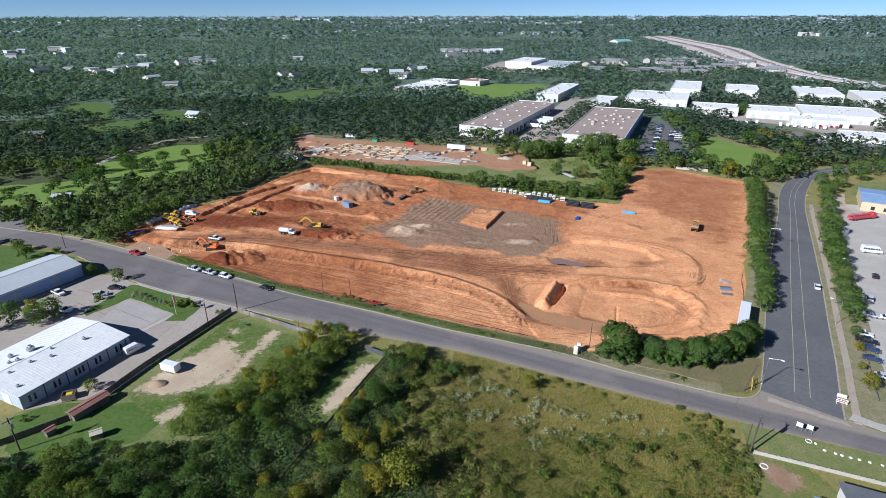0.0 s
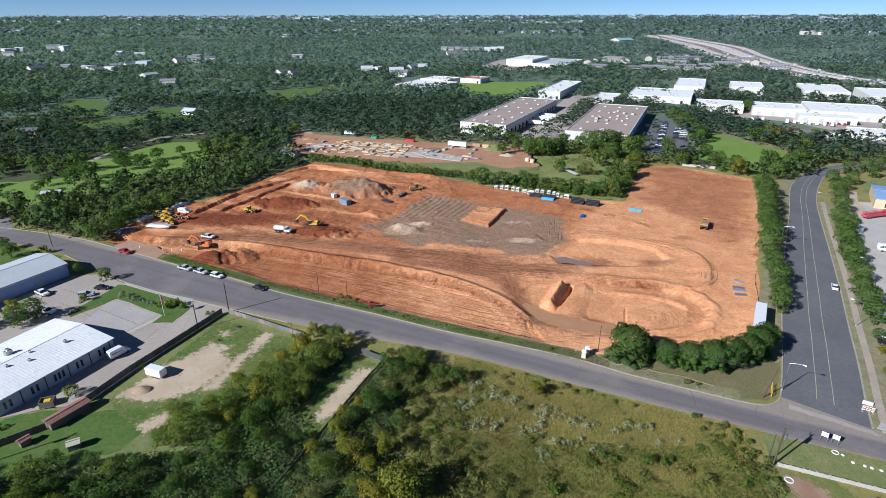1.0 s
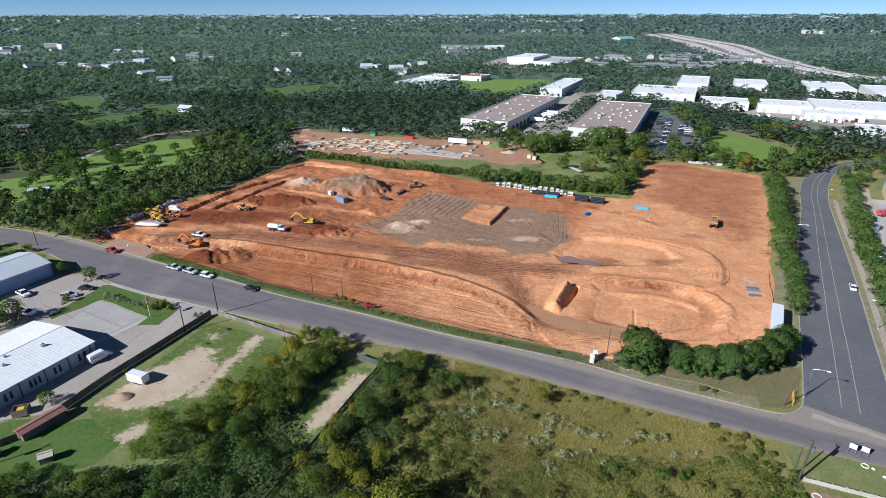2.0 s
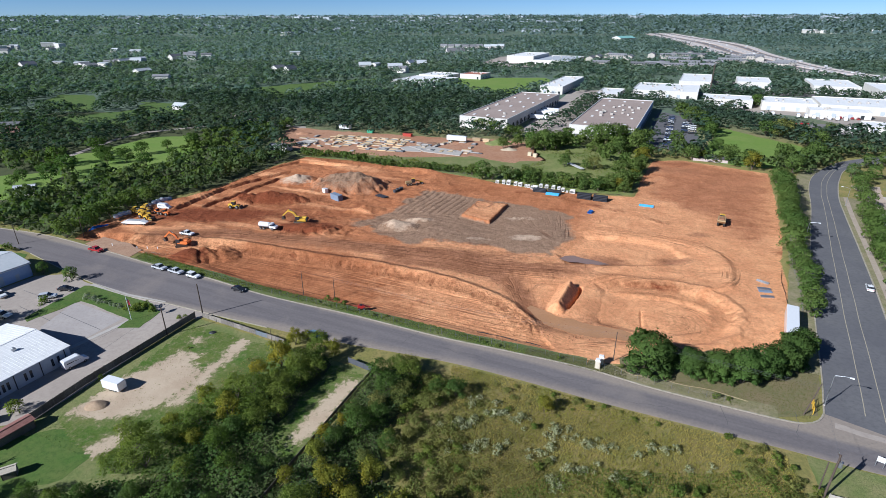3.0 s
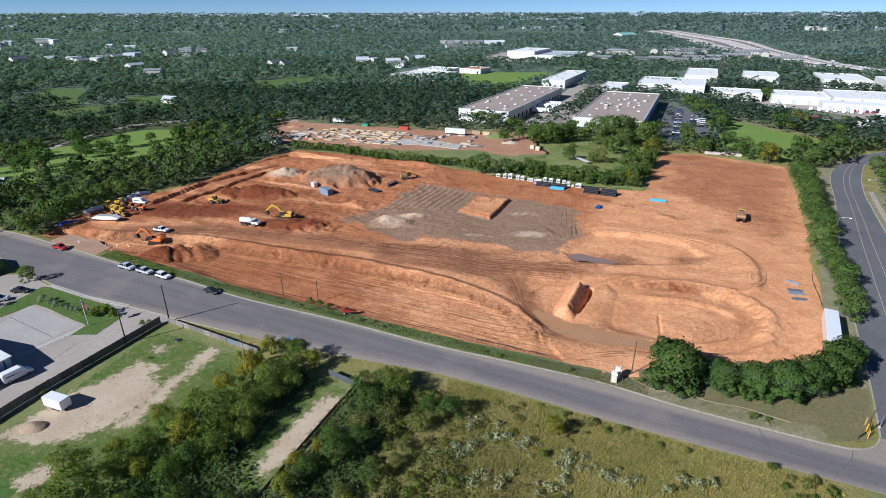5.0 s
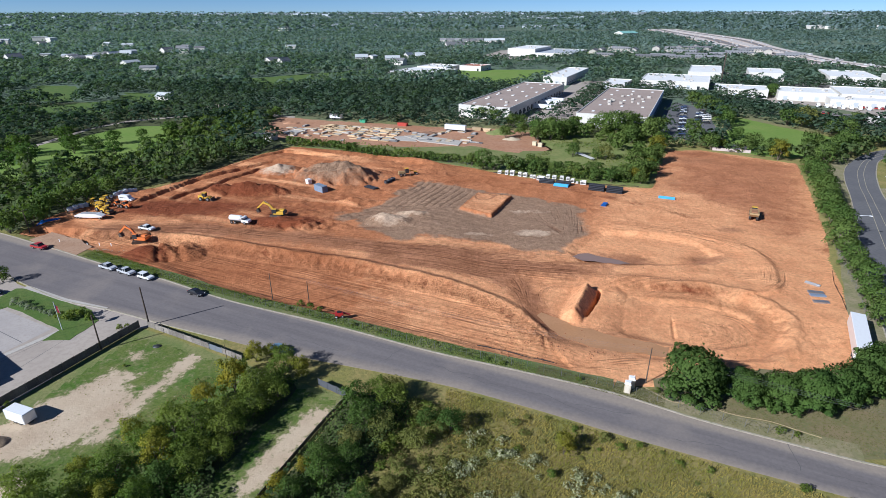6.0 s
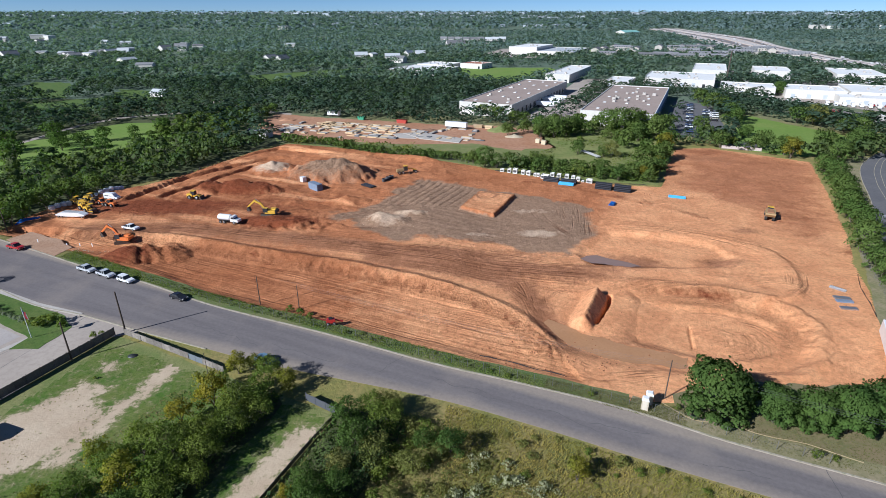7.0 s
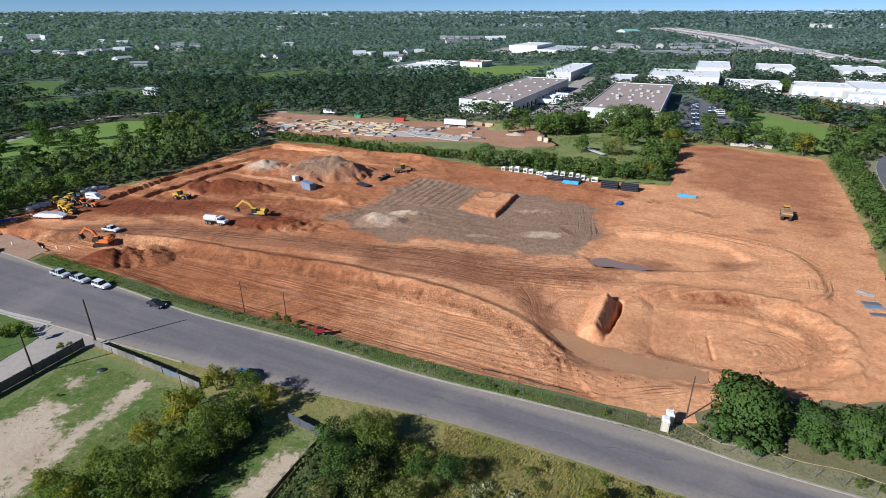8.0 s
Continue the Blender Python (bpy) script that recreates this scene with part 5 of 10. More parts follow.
def shed(name, x, y, turn, l, w, eave, ridge, roof, wall, label, category, seams=0.0, over=0.3, base=0.0, group=""):
    """A gabled building: l along local x, w across; x, y is the near start corner."""
    ob = empty(name, x, y, base, turn, label, category, group)
    bm = bmesh.new()
    t = 0.2
    box(bm, 0, 0, -0.5, l, t, eave)
    box(bm, 0, w - t, -0.5, l, w, eave)
    for q in (0, l - t):
        pts = [(q, 0, -0.5), (q, w, -0.5), (q, w, eave), (q, w / 2, ridge), (q, 0, eave)]
        a = [bm.verts.new(p) for p in pts]
        b = [bm.verts.new((p[0] + t, p[1], p[2])) for p in pts]
        bm.faces.new(a[::-1])
        bm.faces.new(b)
        for i in range(5):
            bm.faces.new((a[i], a[(i + 1) % 5], b[(i + 1) % 5], b[i]))
    part("wall", bm, wall, ob)
    drop = over * (ridge - eave) / (w / 2)
    bm = bmesh.new()
    for y0, y1, z0, z1 in ((-over, w / 2, eave - drop, ridge), (w + over, w / 2, eave - drop, ridge)):
        vs = [bm.verts.new(p) for p in ((-over, y0, z0 + 0.03), (l + over, y0, z0 + 0.03), (l + over, y1, z1 + 0.03), (-over, y1, z1 + 0.03), (-over, y0, z0 + 0.18), (l + over, y0, z0 + 0.18), (l + over, y1, z1 + 0.18), (-over, y1, z1 + 0.18))]
        for f in ((3, 2, 1, 0), (4, 5, 6, 7), (0, 1, 5, 4), (1, 2, 6, 5), (2, 3, 7, 6), (3, 0, 4, 7)):
            bm.faces.new([vs[i] for i in f])
    bmesh.ops.recalc_face_normals(bm, faces=bm.faces)
    part("roof", bm, roof, ob)
    for y0, y1, z0, z1 in ((-over, w / 2, eave - drop, ridge), (w + over, w / 2, eave - drop, ridge)):
        if seams:
            bm = bmesh.new()
            rib(bm, y0, y1, z0 + 0.17, z1 + 0.17)
            first = part("seam", bm, roof, ob)
            first.location.x = -over
            for k in range(1, int((l + 2 * over) / seams) + 1):
                nxt = new("seam", first.data)
                nxt.parent = ob
                nxt.location.x = -over + k * seams
    bm = bmesh.new()
    box(bm, -over - 0.02, w / 2 - 0.2, ridge + 0.16, l + over + 0.02, w / 2 + 0.2, ridge + 0.24)
    part("ridge_cap", bm, roof, ob)
    return ob


# the blue metal warehouse by the street
blue_hall = shed("warehouse", -148.8, 140.2, 62.8, 45.2, 18.5, 4.6, 6.4, M_roof_metal, M_wall_blue_and_shade, "long blue metal warehouse with a pale low-pitched roof", "warehouse", 0.9)
for k in range(7):
    bm = bmesh.new()
    px = 3.2 + k * 6.2
    box(bm, px, -0.06, 0, px + (3.0 if k % 2 else 1.1), 0.05, 3.2 if k % 2 else 2.2)
    part("door", bm, M_wall_grey, blue_hall)
bm = bmesh.new()
box(bm, -0.3, -0.42, 4.25, 45.5, -0.3, 4.45)
part("gutter", bm, M_roof_white, blue_hall)

# the white-roofed workshop
shop = shed("workshop", -98.4, 107.1, 65.6, 29.3, 24.5, 3.9, 5.3, M_roof_white, M_wall_grey, "low grey workshop with a ribbed white metal roof", "workshop", 0.75)
for k in range(5):
    bm = bmesh.new()
    box(bm, 5.6 * (k + 1) - 0.1, -0.08, 0, 5.6 * (k + 1) + 0.1, 0.02, 3.8)
    part("downpipe", bm, M_black, shop)
windows_row(shop, "window", [(px, 1.0) for px in (2.0, 3.2, 8.0, 9.2, 13.4, 14.4, 15.4, 19.0, 20.2, 25.0, 26.4)], (0.55, 1.9), M_glass_dark, ("x", 0, -1))
windows_row(shop, "door", [(4, 0.0), (10, 0.0), (18, 0.0)], (1.2, 2.2), M_glass_dark, ("y", 29.3, 1))
windows_row(shop, "garage_door", [(6.0, 0.0), (14.0, 0.0)], (3.2, 3.0), M_wall_white, ("y", 0, -1))
for px, py, s in ((22, 8, 0.5), (12.5, 15.5, 0.9), (8, 13.5, 0.5), (6.5, 14.5, 0.45), (8.5, 17.5, 0.6), (4, 10, 0.35), (13, 8, 0.4), (9, 10, 0.4), (2, 3.5, 0.4), (15, 11, 0.35)):
    z = 3.9 + 1.4 * (1 - abs(py - 12.25) / 12.25)
    bm = bmesh.new()
    box(bm, px - s, py - s * 0.7, z, px + s, py + s * 0.7, z + s * 1.5, taper=0.15)
    tube(bm, (px, py, z + s * 1.5), (px, py, z + s * 2.1), s * 0.4, s * 0.5, 8)
    part("roof_vent", bm, M_steel, shop)

# the two gravel-roofed warehouses and the white halls behind the site
hall(18, 428.7, -26, 37.3, 147, 8.6, M_roof_gravel, M_wall_white, "large white warehouse with a brown gravel roof", units=4, lights=18, seed=2, group="gravel-roofed warehouses")
# the white east wall is coloured blue to paint its shade
hall(91.4, 392.7, -24.6, 43.3, 138, 8.6, M_roof_gravel, M_wall_white, "large white warehouse with a brown gravel roof and many roof units", units=16, lights=15, seed=3, group="gravel-roofed warehouses", side_wall=M_wall_blue_and_shade)
HALLS = ((109.9, 615, 24, 108, 8, 6), (158, 576, 22, 50, 5, 3), (200, 592, 62, 68, 7, 8), (243.5, 528, 41, 33, 7, 4), (285.8, 505, 41.5, 38, 7, 4), (326, 487, 60, 58, 7, 7), (306, 470, 42, 26, 5.5, 4), (275.6, 659, 33, 88, 8, 3), (337.6, 650, 34, 56, 8, 3), (398, 610, 42, 75, 8, 3), (437, 566, 40, 78, 8, 3), (303, 401, 62, 24, 5, 4))
for i, (x, y, w, l, h, u) in enumerate(HALLS):
    hall(x, y, -25.5, w, l, h, M_roof_white, M_wall_white, "white flat-roofed commercial hall", "commercial hall", "white halls", units=u, lights=0, seed=20 + i, front=int(w / 11))
# school, civic building and other far blocks
for x, y, w, l, h in ((-57, 700, 62, 62, 5), (-24, 768, 42, 38, 5)):
    hall(x, y, -28, w, l, h, M_roof_white, M_wall_house, "low school building with a pale flat roof", "school", "school buildings", units=6, lights=0, seed=int(w))
hall(30, 764, -30, 30, 30, 6, surface("roof_brick_red", (0.4, 0.16, 0.1), (0.45, 0.2, 0.13), None, 0.2, 2), M_wall_house, "school wing with a brick-red roof", "school", units=2, lights=0, seed=5)
hall(120, 1015, -26, 48, 100, 12, M_roof_white, M_wall_house, "large pale civic building with dark glazing", "civic building", units=5, lights=0, seed=6)
hall(160, 985, -26, 62, 120, 7, M_roof_metal, M_wall_white, "low wing of the civic building with a grey roof", "civic building", units=4, lights=0, seed=7)
ochre = surface("wall_ochre", (0.55, 0.42, 0.26), (0.6, 0.48, 0.32), (0.48, 0.37, 0.23), 0.2, 1.2)
blue_roof = surface("roof_blue_metal", (0.24, 0.34, 0.5), (0.28, 0.38, 0.54), (0.2, 0.29, 0.44), 0.2, 1.0, 0.5)
b = shed("office", 207, 249.4, -33, 32, 26, 4.6, 5.6, blue_roof, ochre, "ochre-walled building with a blue metal roof", "office", 1.2)
windows_row(b, "window", [(5, 0.8), (10, 0.8), (17, 0.4), (24, 0.8)], (1.6, 1.8), M_glass_dark, ("x", 0, -1))


def house(x, y, turn, l, w, eave, ridge, roof, wall, label, category="house", group="houses", storeys=1):
    ob = shed("house", x, y, turn, l, w, eave, ridge, roof, wall, label, category, 0.0, 0.5, land(x, y), group)
    for s in range(storeys):
        n = max(2, int(l / 4))
        windows_row(ob, "window", [((k + 0.5) * l / n, 0.9 + s * 2.8) for k in range(n)], (1.3, 1.3), M_glass_dark, ("x", 0, -1))
    return ob


house(-235, 514, -20, 13, 9, 3.0, 5.6, M_roof_metal, M_wall_house, "white house with a grey-blue metal roof on a lawn")
house(-312, 410, 10, 14, 9, 5.5, 7, M_roof_grey, surface("wall_pink_brick", (0.45, 0.24, 0.2), (0.5, 0.3, 0.25), None, 0.3, 2), "pink brick house among trees")
house(-102, 353, -15, 12, 7, 3.4, 4.2, M_roof_grey, M_wall_house, "small grey outbuilding behind the site trees", "outbuilding")
house(-193, 262, 20, 8, 6, 3.2, 4.6, M_roof_metal, M_wall_house, "small house with a bluish metal roof among trees")
r = np.random.RandomState(12)
for x, y in ((-573, 919), (-554, 910), (-537, 893), (-536, 918), (-548, 956), (-544, 976), (-524, 965), (-515, 975), (-521, 1007), (-495, 1087), (-498, 1140), (-502, 1168), (-405, 790), (-350, 715), (-1048, 1428), (-895, 1344), (-950, 1258), (-233, 845), (-212, 829), (-74, 873), (-59, 841), (-43, 916), (-32, 925), (-119, 883), (-95, 899), (-470, 1090), (-455, 1120), (-620, 940), (-640, 900), (-300, 1180), (-660, 1250), (-730, 1300)):
    house(x, y, r.choice([-25, 65, 10]), r.uniform(14, 22), r.uniform(10, 13), r.uniform(6, 9), r.uniform(9, 12), M_roof_metal if r.rand() < 0.5 else M_roof_grey, M_wall_white, "pale house among the woods")
M_wall_flats = surface("wall_flats", (0.38, 0.35, 0.3), (0.46, 0.42, 0.36), (0.3, 0.27, 0.23), 0.2, 1.0, 0.85, vary=0.25)
for x, y in ((420, 1101), (466, 1132), (505, 1150), (343, 885), (572, 1017), (545, 935), (555, 1126), (323, 1104), (274, 1027), (300, 905), (380, 880), (425, 895), (294, 1055), (333, 1118), (249, 937), (352, 1053), (416, 1115), (460, 1114), (482, 1114), (493, 1074), (513, 1037), (562, 1073), (326, 917), (358, 916), (388, 934), (430, 943), (458, 932), (500, 931), (518, 912), (400, 1010), (440, 1000), (475, 985)):
    house(x, y, r.choice([-25, 65]), r.uniform(26, 38), 13, 6.5, 9.5, M_roof_grey, M_wall_flats, "grey-roofed three-storey apartment block", "apartment block", "apartment blocks", 3)
for k in range(9):
    house(5 + k * 17, 1374 + 5 * r.uniform(-3, 5), -8, 15, 12, 9, 13, M_roof_grey if k < 6 else M_roof_metal, M_wall_house, "pale apartment house with grey roof", "apartment block", "apartment blocks", 3)
house(20, 1240, 10, 38, 26, 5, 12, M_roof_grey, M_wall_house, "hall with a large grey hipped roof", "hall")
house(562, 1800, 25, 60, 40, 8, 14, surface("roof_green", (0.2, 0.4, 0.36), (0.25, 0.45, 0.4), None, 0.2, 1), M_wall_white, "building with a pale green metal roof", "hall")


def distant_block(bm, x, y, w, l, h, turn):
    m = Matrix.Translation((x, y, float(rise(x, y)))) @ Matrix.Rotation(radians(turn), 4, "Z")
    box(bm, 0, 0, -4, w, l, h, m)
    box(bm, -0.5, -0.5, h, w + 0.5, l + 0.5, h + 0.7, m)


def far_hall(x, y, w, l, h, wall, label):
    ob = empty("building", x, y, float(rise(x, y)), r.uniform(-30, 20), label, "building", "far buildings")
    bm = bmesh.new()
    box(bm, 0, 0, -4, w, l, h)
    part("wall", bm, wall, ob)
    bm = bmesh.new()
    box(bm, -0.5, -0.5, h, w + 0.5, l + 0.5, h + 0.7)
    part("roof", bm, M_roof_white if r.rand() < 0.7 else M_roof_grey, ob)


distant = bmesh.new()
# far clusters, town by town: centre, spread, number, size
for cx, cy, sx, sy, n, s in ((-120, 4250, 210, 60, 12, 1.3), (110, 3900, 60, 40, 3, 1.2), (-600, 2200, 55, 20, 4, 1.0), (-1000, 1420, 90, 60, 5, 0.8), (-2080, 2650, 160, 70, 8, 1.2), (-1950, 4300, 500, 300, 16, 1.5), (-1000, 4500, 600, 250, 22, 1.5), (300, 4500, 700, 250, 22, 1.5), (1500, 4500, 300, 200, 12, 1.6), (2700, 4300, 500, 300, 20, 1.5), (2550, 3650, 260, 120, 10, 1.0), (-2900, 4000, 400, 300, 12, 1.4), (600, 3700, 350, 200, 22, 1.1), (-1300, 4700, 1500, 60, 70, 1.0), (900, 4700, 1500, 60, 60, 1.0), (2900, 4650, 700, 80, 25, 1.1), (-250, 3900, 500, 100, 20, 0.9), (-350, 3300, 300, 120, 12, 0.8), (450, 2500, 180, 90, 12, 0.7), (1250, 1500, 150, 120, 6, 0.7), (1550, 2350, 200, 60, 6, 0.8), (-1400, 3200, 500, 250, 14, 0.9), (-500, 2650, 300, 150, 10, 0.6)):
    for k in range(n):
        x, y = cx + r.normal(0, 0.6) * sx, min(cy + r.normal(0, 0.6) * sy, 4800)
        if cy > 2400:
            distant_block(distant, x, y, r.uniform(14, 46) * s, r.uniform(12, 25) * s, r.uniform(8, 13) * max(0.9, s), r.uniform(-30, 20))
            continue
        far_hall(x, y, r.uniform(14, 46) * s, r.uniform(12, 25) * s, r.uniform(10, 17) * max(0.9, s), M_wall_white if r.rand() < 0.75 else M_wall_house, "pale building far off among the woods")

# bluish grey walls: the haze of distance is painted into their colour
tagged(obj("distant_buildings", distant, surface("wall_far_haze", (0.38, 0.41, 0.44), (0.5, 0.52, 0.53), (0.3, 0.34, 0.38), 0.02, 0.1, 0.9)), "scattered pale buildings of far towns among the woods", "far buildings", kind="stuff")

# ---- other ground: fields, lots, drives ----
# floor colour darkened to paint the shade between and below the trees
M_shaded_floor = surface("wood_floor", (0.06, 0.075, 0.026), (0.09, 0.095, 0.036), (0.045, 0.055, 0.02), 0.15, 1.2, 0.95)
patch("wood_floor", [(-137, 213), (-134, 228), (-126, 256), (-106, 278), (-96, 303), (-79, 341), (-114, 392), (-107, 437), (-140, 500), (-420, 500), (-420, 244), (-206, 256), (-190, 237)], 0.015, M_shaded_floor, "dark floor under the wood, tree shade put into its colour", "wood floor", 5, 2)
patch("field", FIELD_NW, 0.03, M_field, "mown green field among the woods", "field", 5, 3)
patch("field", FIELD_W, 0.03, M_field, "mown green field with scattered oaks", "field", 5, 3)
patch("field", FIELD_2, 0.03, M_lawn, "green clearing among the woods", "field", 6, 4)
for q in (FIELD_3, FIELD_4, FIELD_5):
    patch("field", q, 0.03, M_lawn, "mown green clearing among the woods", "field", 6, 4)
patch("field", FIELD_S, 0.03, M_field, "green school sports field", "field", 8, 3)
patch("field", GREEN_E, 0.05, M_field, "bright green mown lawn behind the trees", "lawn", 4, 1)
patch("dirt_lot", SLAB_DIRT, 0.04, M_red_dirt, "red-brown dirt of the second building site", "dirt", 4, 2)
patch("pavement", [(60, 412), (98, 390), (108, 400), (175, 600), (190, 640), (150, 640)], 0.04, M_paving, "pale concrete yard between the warehouses", "yard", amount=0)
patch("car_park", [(134, 372), (150, 345), (168, 355), (205, 460), (196, 492), (188, 486)], 0.05, M_asphalt_dark, "dark asphalt car park beside the warehouse", "car park", amount=0)
patch("pavement", [(236, 520), (300, 470), (312, 430), (300, 405), (330, 385), (440, 470), (470, 560), (400, 560), (330, 560)], 0.03, M_paving, "pale concrete yard of the white halls", "yard", amount=0)
patch("pavement", [(268, 400), (300, 378), (330, 350), (350, 380), (320, 400), (310, 430), (285, 440)], 0.045, M_asphalt, "asphalt yard with parked trucks", "yard", amount=0)
patch("pavement", [(290, 620), (380, 580), (440, 660), (340, 740)], 0.03, M_asphalt, "asphalt yard behind the halls", "yard", 5, 1)
patch("road", [(222, 640), (300, 590), (400, 540), (404, 548), (304, 599), (226, 650)], 0.06, M_asphalt, "street behind the white halls", "road", amount=0)
patch("car_park", BIG_LOT, 0.04, M_paving, "pale car park of the civic building", "car park", 8, 3)
patch("dirt_lot", [(170, 1000), (320, 1000), (300, 1120), (190, 1110)], 0.05, M_field, "green lawn with a curved drive", "lawn", 8, 4)
patch("road", [(-180, 465), (-172, 500), (-160, 505), (-164, 470), (-146, 460), (-126, 438), (-96, 425), (-98, 432), (-125, 448), (-146, 470)], 0.05, M_paving, "pale country road beyond the woods", "road", 4, 1)
patch("road", [(-216, 336), (-214, 388), (-204, 411), (-160, 440), (-162, 446), (-208, 416), (-218, 390), (-220, 338)], 0.06, M_paving, "narrow pale lane beside the field", "road", amount=0)
patch("road", [(-214, 216), (-190, 214), (-180, 225), (-190, 236), (-204, 254), (-300, 262), (-300, 254), (-212, 244)], 0.05, M_asphalt, "grey side street", "road", amount=0)

patch("field", GREEN_N, 0.04, surface("rough_field", (0.16, 0.2, 0.05), (0.25, 0.24, 0.085), (0.11, 0.145, 0.036), 0.09, 0.5, 0.95, 0.25, 1.2), "rough green field behind the stored pipes", "field", 4, 1.5)
patch("field", HEDGE_N, 0.02, M_verge, "weedy strip between the two building sites", "verge", 4, 1.0)
M_hw = surface("highway_concrete", (0.52, 0.46, 0.41), (0.62, 0.55, 0.49), (0.4, 0.34, 0.3), 0.03, 0.15, 0.9)
M_works = surface("motorway_earth", (0.42, 0.31, 0.23), (0.52, 0.42, 0.33), (0.3, 0.24, 0.19), 0.02, 0.08, 0.95)


def highway_sheet():
    """The pale motorway works, laid on the lifting land."""
    a, c = smooth_line(HIGHWAY_W, 60), smooth_line(HIGHWAY_E, 60)
    n = min(len(a), len(c)) * 2
    at = lambda line, t: np.array(line[int(t * (len(line) - 1))]) * (1 - (t * (len(line) - 1)) % 1) + np.array(line[min(int(t * (len(line) - 1)) + 1, len(line) - 1)]) * ((t * (len(line) - 1)) % 1)
    for name, s0, s1, z, mt, lab in (("road", 0.0, 1.0, 0.5, M_works, "bare pale earth of the motorway works"), ("road", 0.04, 0.26, 1.1, M_hw, "pale concrete motorway carriageway"), ("road", 0.31, 0.44, 1.0, M_asphalt, "grey carriageway of the motorway"), ("road", 0.5, 0.7, 1.5, M_hw, "pale concrete motorway carriageway"), ("road", 0.76, 0.84, 1.0, M_asphalt, "grey slip road of the motorway"), ("road", 0.88, 0.98, 1.1, M_hw, "pale concrete frontage road")):
        bm = bmesh.new()
        rows = []
        for i in range(n + 1):
            p, q = at(a, i / n), at(c, i / n)
            u, v = p + (q - p) * s0, p + (q - p) * s1
            rows.append([bm.verts.new((*w_, float(rise(*w_)) + q)) for w_, q in ((u, 0.0), (u, z), (v, z), (v, 0.0))])
        for e, f in zip(rows, rows[1:]):
            for k in range(3):
                bm.faces.new((e[k], e[k + 1], f[k + 1], f[k]))
        tagged(obj(name, bm, mt), lab, "motorway", kind="structure")


highway_sheet()


def far_traffic():
    """Vehicles, barriers and plant on the motorway works, past telling apart."""
    rr = np.random.RandomState(91)
    a, c = smooth_line(HIGHWAY_W, 20), smooth_line(HIGHWAY_E, 20)
    bm = bmesh.new()
    for k in range(330):
        t = rr.rand() ** 1.3
        p, q = a[int(t * (len(a) - 1))], c[int(t * (len(c) - 1))]
        w = np.array(p) + (np.array(q) - np.array(p)) * rr.choice([0.08, 0.15, 0.22, 0.34, 0.4, 0.54, 0.6, 0.66, 0.79, 0.92])
        long, high = (rr.uniform(7, 12), rr.uniform(2.2, 3.2)) if rr.rand() < 0.12 else (4.6, 1.6)
        m = Matrix.Translation((w[0], w[1] + rr.uniform(-9, 9), float(rise(*w)) + 1.4)) @ Matrix.Rotation(radians(78 + rr.uniform(-6, 6)), 4, "Z")
        box(bm, -long / 2, -1.0, 0, long / 2, 1.0, high, m, 0.12)
    ob = obj("traffic", bm, surface("vehicle_mix", (0.1, 0.1, 0.11), (0.6, 0.6, 0.58), (0.35, 0.3, 0.28), 0.07, 0.2, 0.5))
    return tagged(ob, "vehicles and plant dotted along the motorway works", "far traffic", kind="stuff")


far_traffic()

# second building site: slabs, lumber frames
slab = lambda pts, lab: patch("slab", pts, 0.35, M_concrete, lab, "concrete slab", amount=0)
slab([(-91.7, 375), (-83.5, 389.5), (-77.6, 384), (-83, 367)], "pale poured concrete slab")
slab([(-16.3, 364), (-6.5, 366), (17.5, 349.5), (15, 338.5), (-6.3, 349), (-9, 354)], "pale poured concrete slab")
slab([(-22, 361), (-17, 364), (-10, 354.5), (-8, 349), (-18, 351)], "grey poured concrete slab")
M_lumber = surface("lumber", (0.5, 0.36, 0.2), (0.55, 0.42, 0.26), None, 0.3, 3, vary=0.3)


def foundation(u, v, w, h, turn, slabbed, seed):
    """One formed bay of the foundations: a low slab or bare fill, edged with boards."""
    rr = np.random.RandomState(seed)
    ob = empty("foundation_bay", u, v, 0.05, turn, "formed foundation bay with pale boards round it", "foundation", "foundation bays")
    bm = bmesh.new()
    box(bm, -w / 2, -h / 2, -0.2, w / 2, h / 2, 0.3 if slabbed else 0.12)
    part("slab", bm, M_concrete if slabbed else M_red_dirt, ob)
    for q in (-1, 1):
        bm = bmesh.new()
        box(bm, -w / 2, q * h / 2 - 0.16, -0.1, w / 2, q * h / 2 + 0.16, 0.5 + 0.1 * rr.rand())
        part("form_board", bm, M_lumber, ob)
    bm = bmesh.new()
    e = rr.choice([-1, 1]) * w / 2
    box(bm, e - 0.16, -h / 2, -0.1, e + 0.16, h / 2, 0.48)
    part("form_board", bm, M_lumber, ob)


for i in range(7):
    for j in range(6):
        if r.rand() < 0.16:
            continue
        p, q = (i + 0.5) / 7, (j + 0.5) / 6
        x = (-65 + 41 * p) * (1 - q) + (-70 + 55 * p) * q
        y = (363 - 15 * p) * (1 - q) + (401 - 18 * p) * q
        foundation(x, y, 5.6 * r.uniform(0.8, 1.1), 4.6 * r.uniform(0.75, 1.05), -20 + r.uniform(-3, 3), r.rand() < 0.62, 500 + i * 6 + j)
for k in range(22):
    x = -70 + 52 * r.rand()
    y = 398 - (x + 70) * 0.22 - 14 * r.rand()
    ob = empty("timber_stack", x, y, 0.35, r.choice([-24, 66]) + r.uniform(-4, 4), "stack of pale framing timber on a slab", "timber stack", "timber stacks")
    for j in range(3):
        bm = bmesh.new()
        box(bm, -2.2, -0.5 + j * 0.36, 0, 2.2, -0.2 + j * 0.36, 0.5 + 0.12 * (j % 2))
        part("plank", bm, M_lumber, ob)

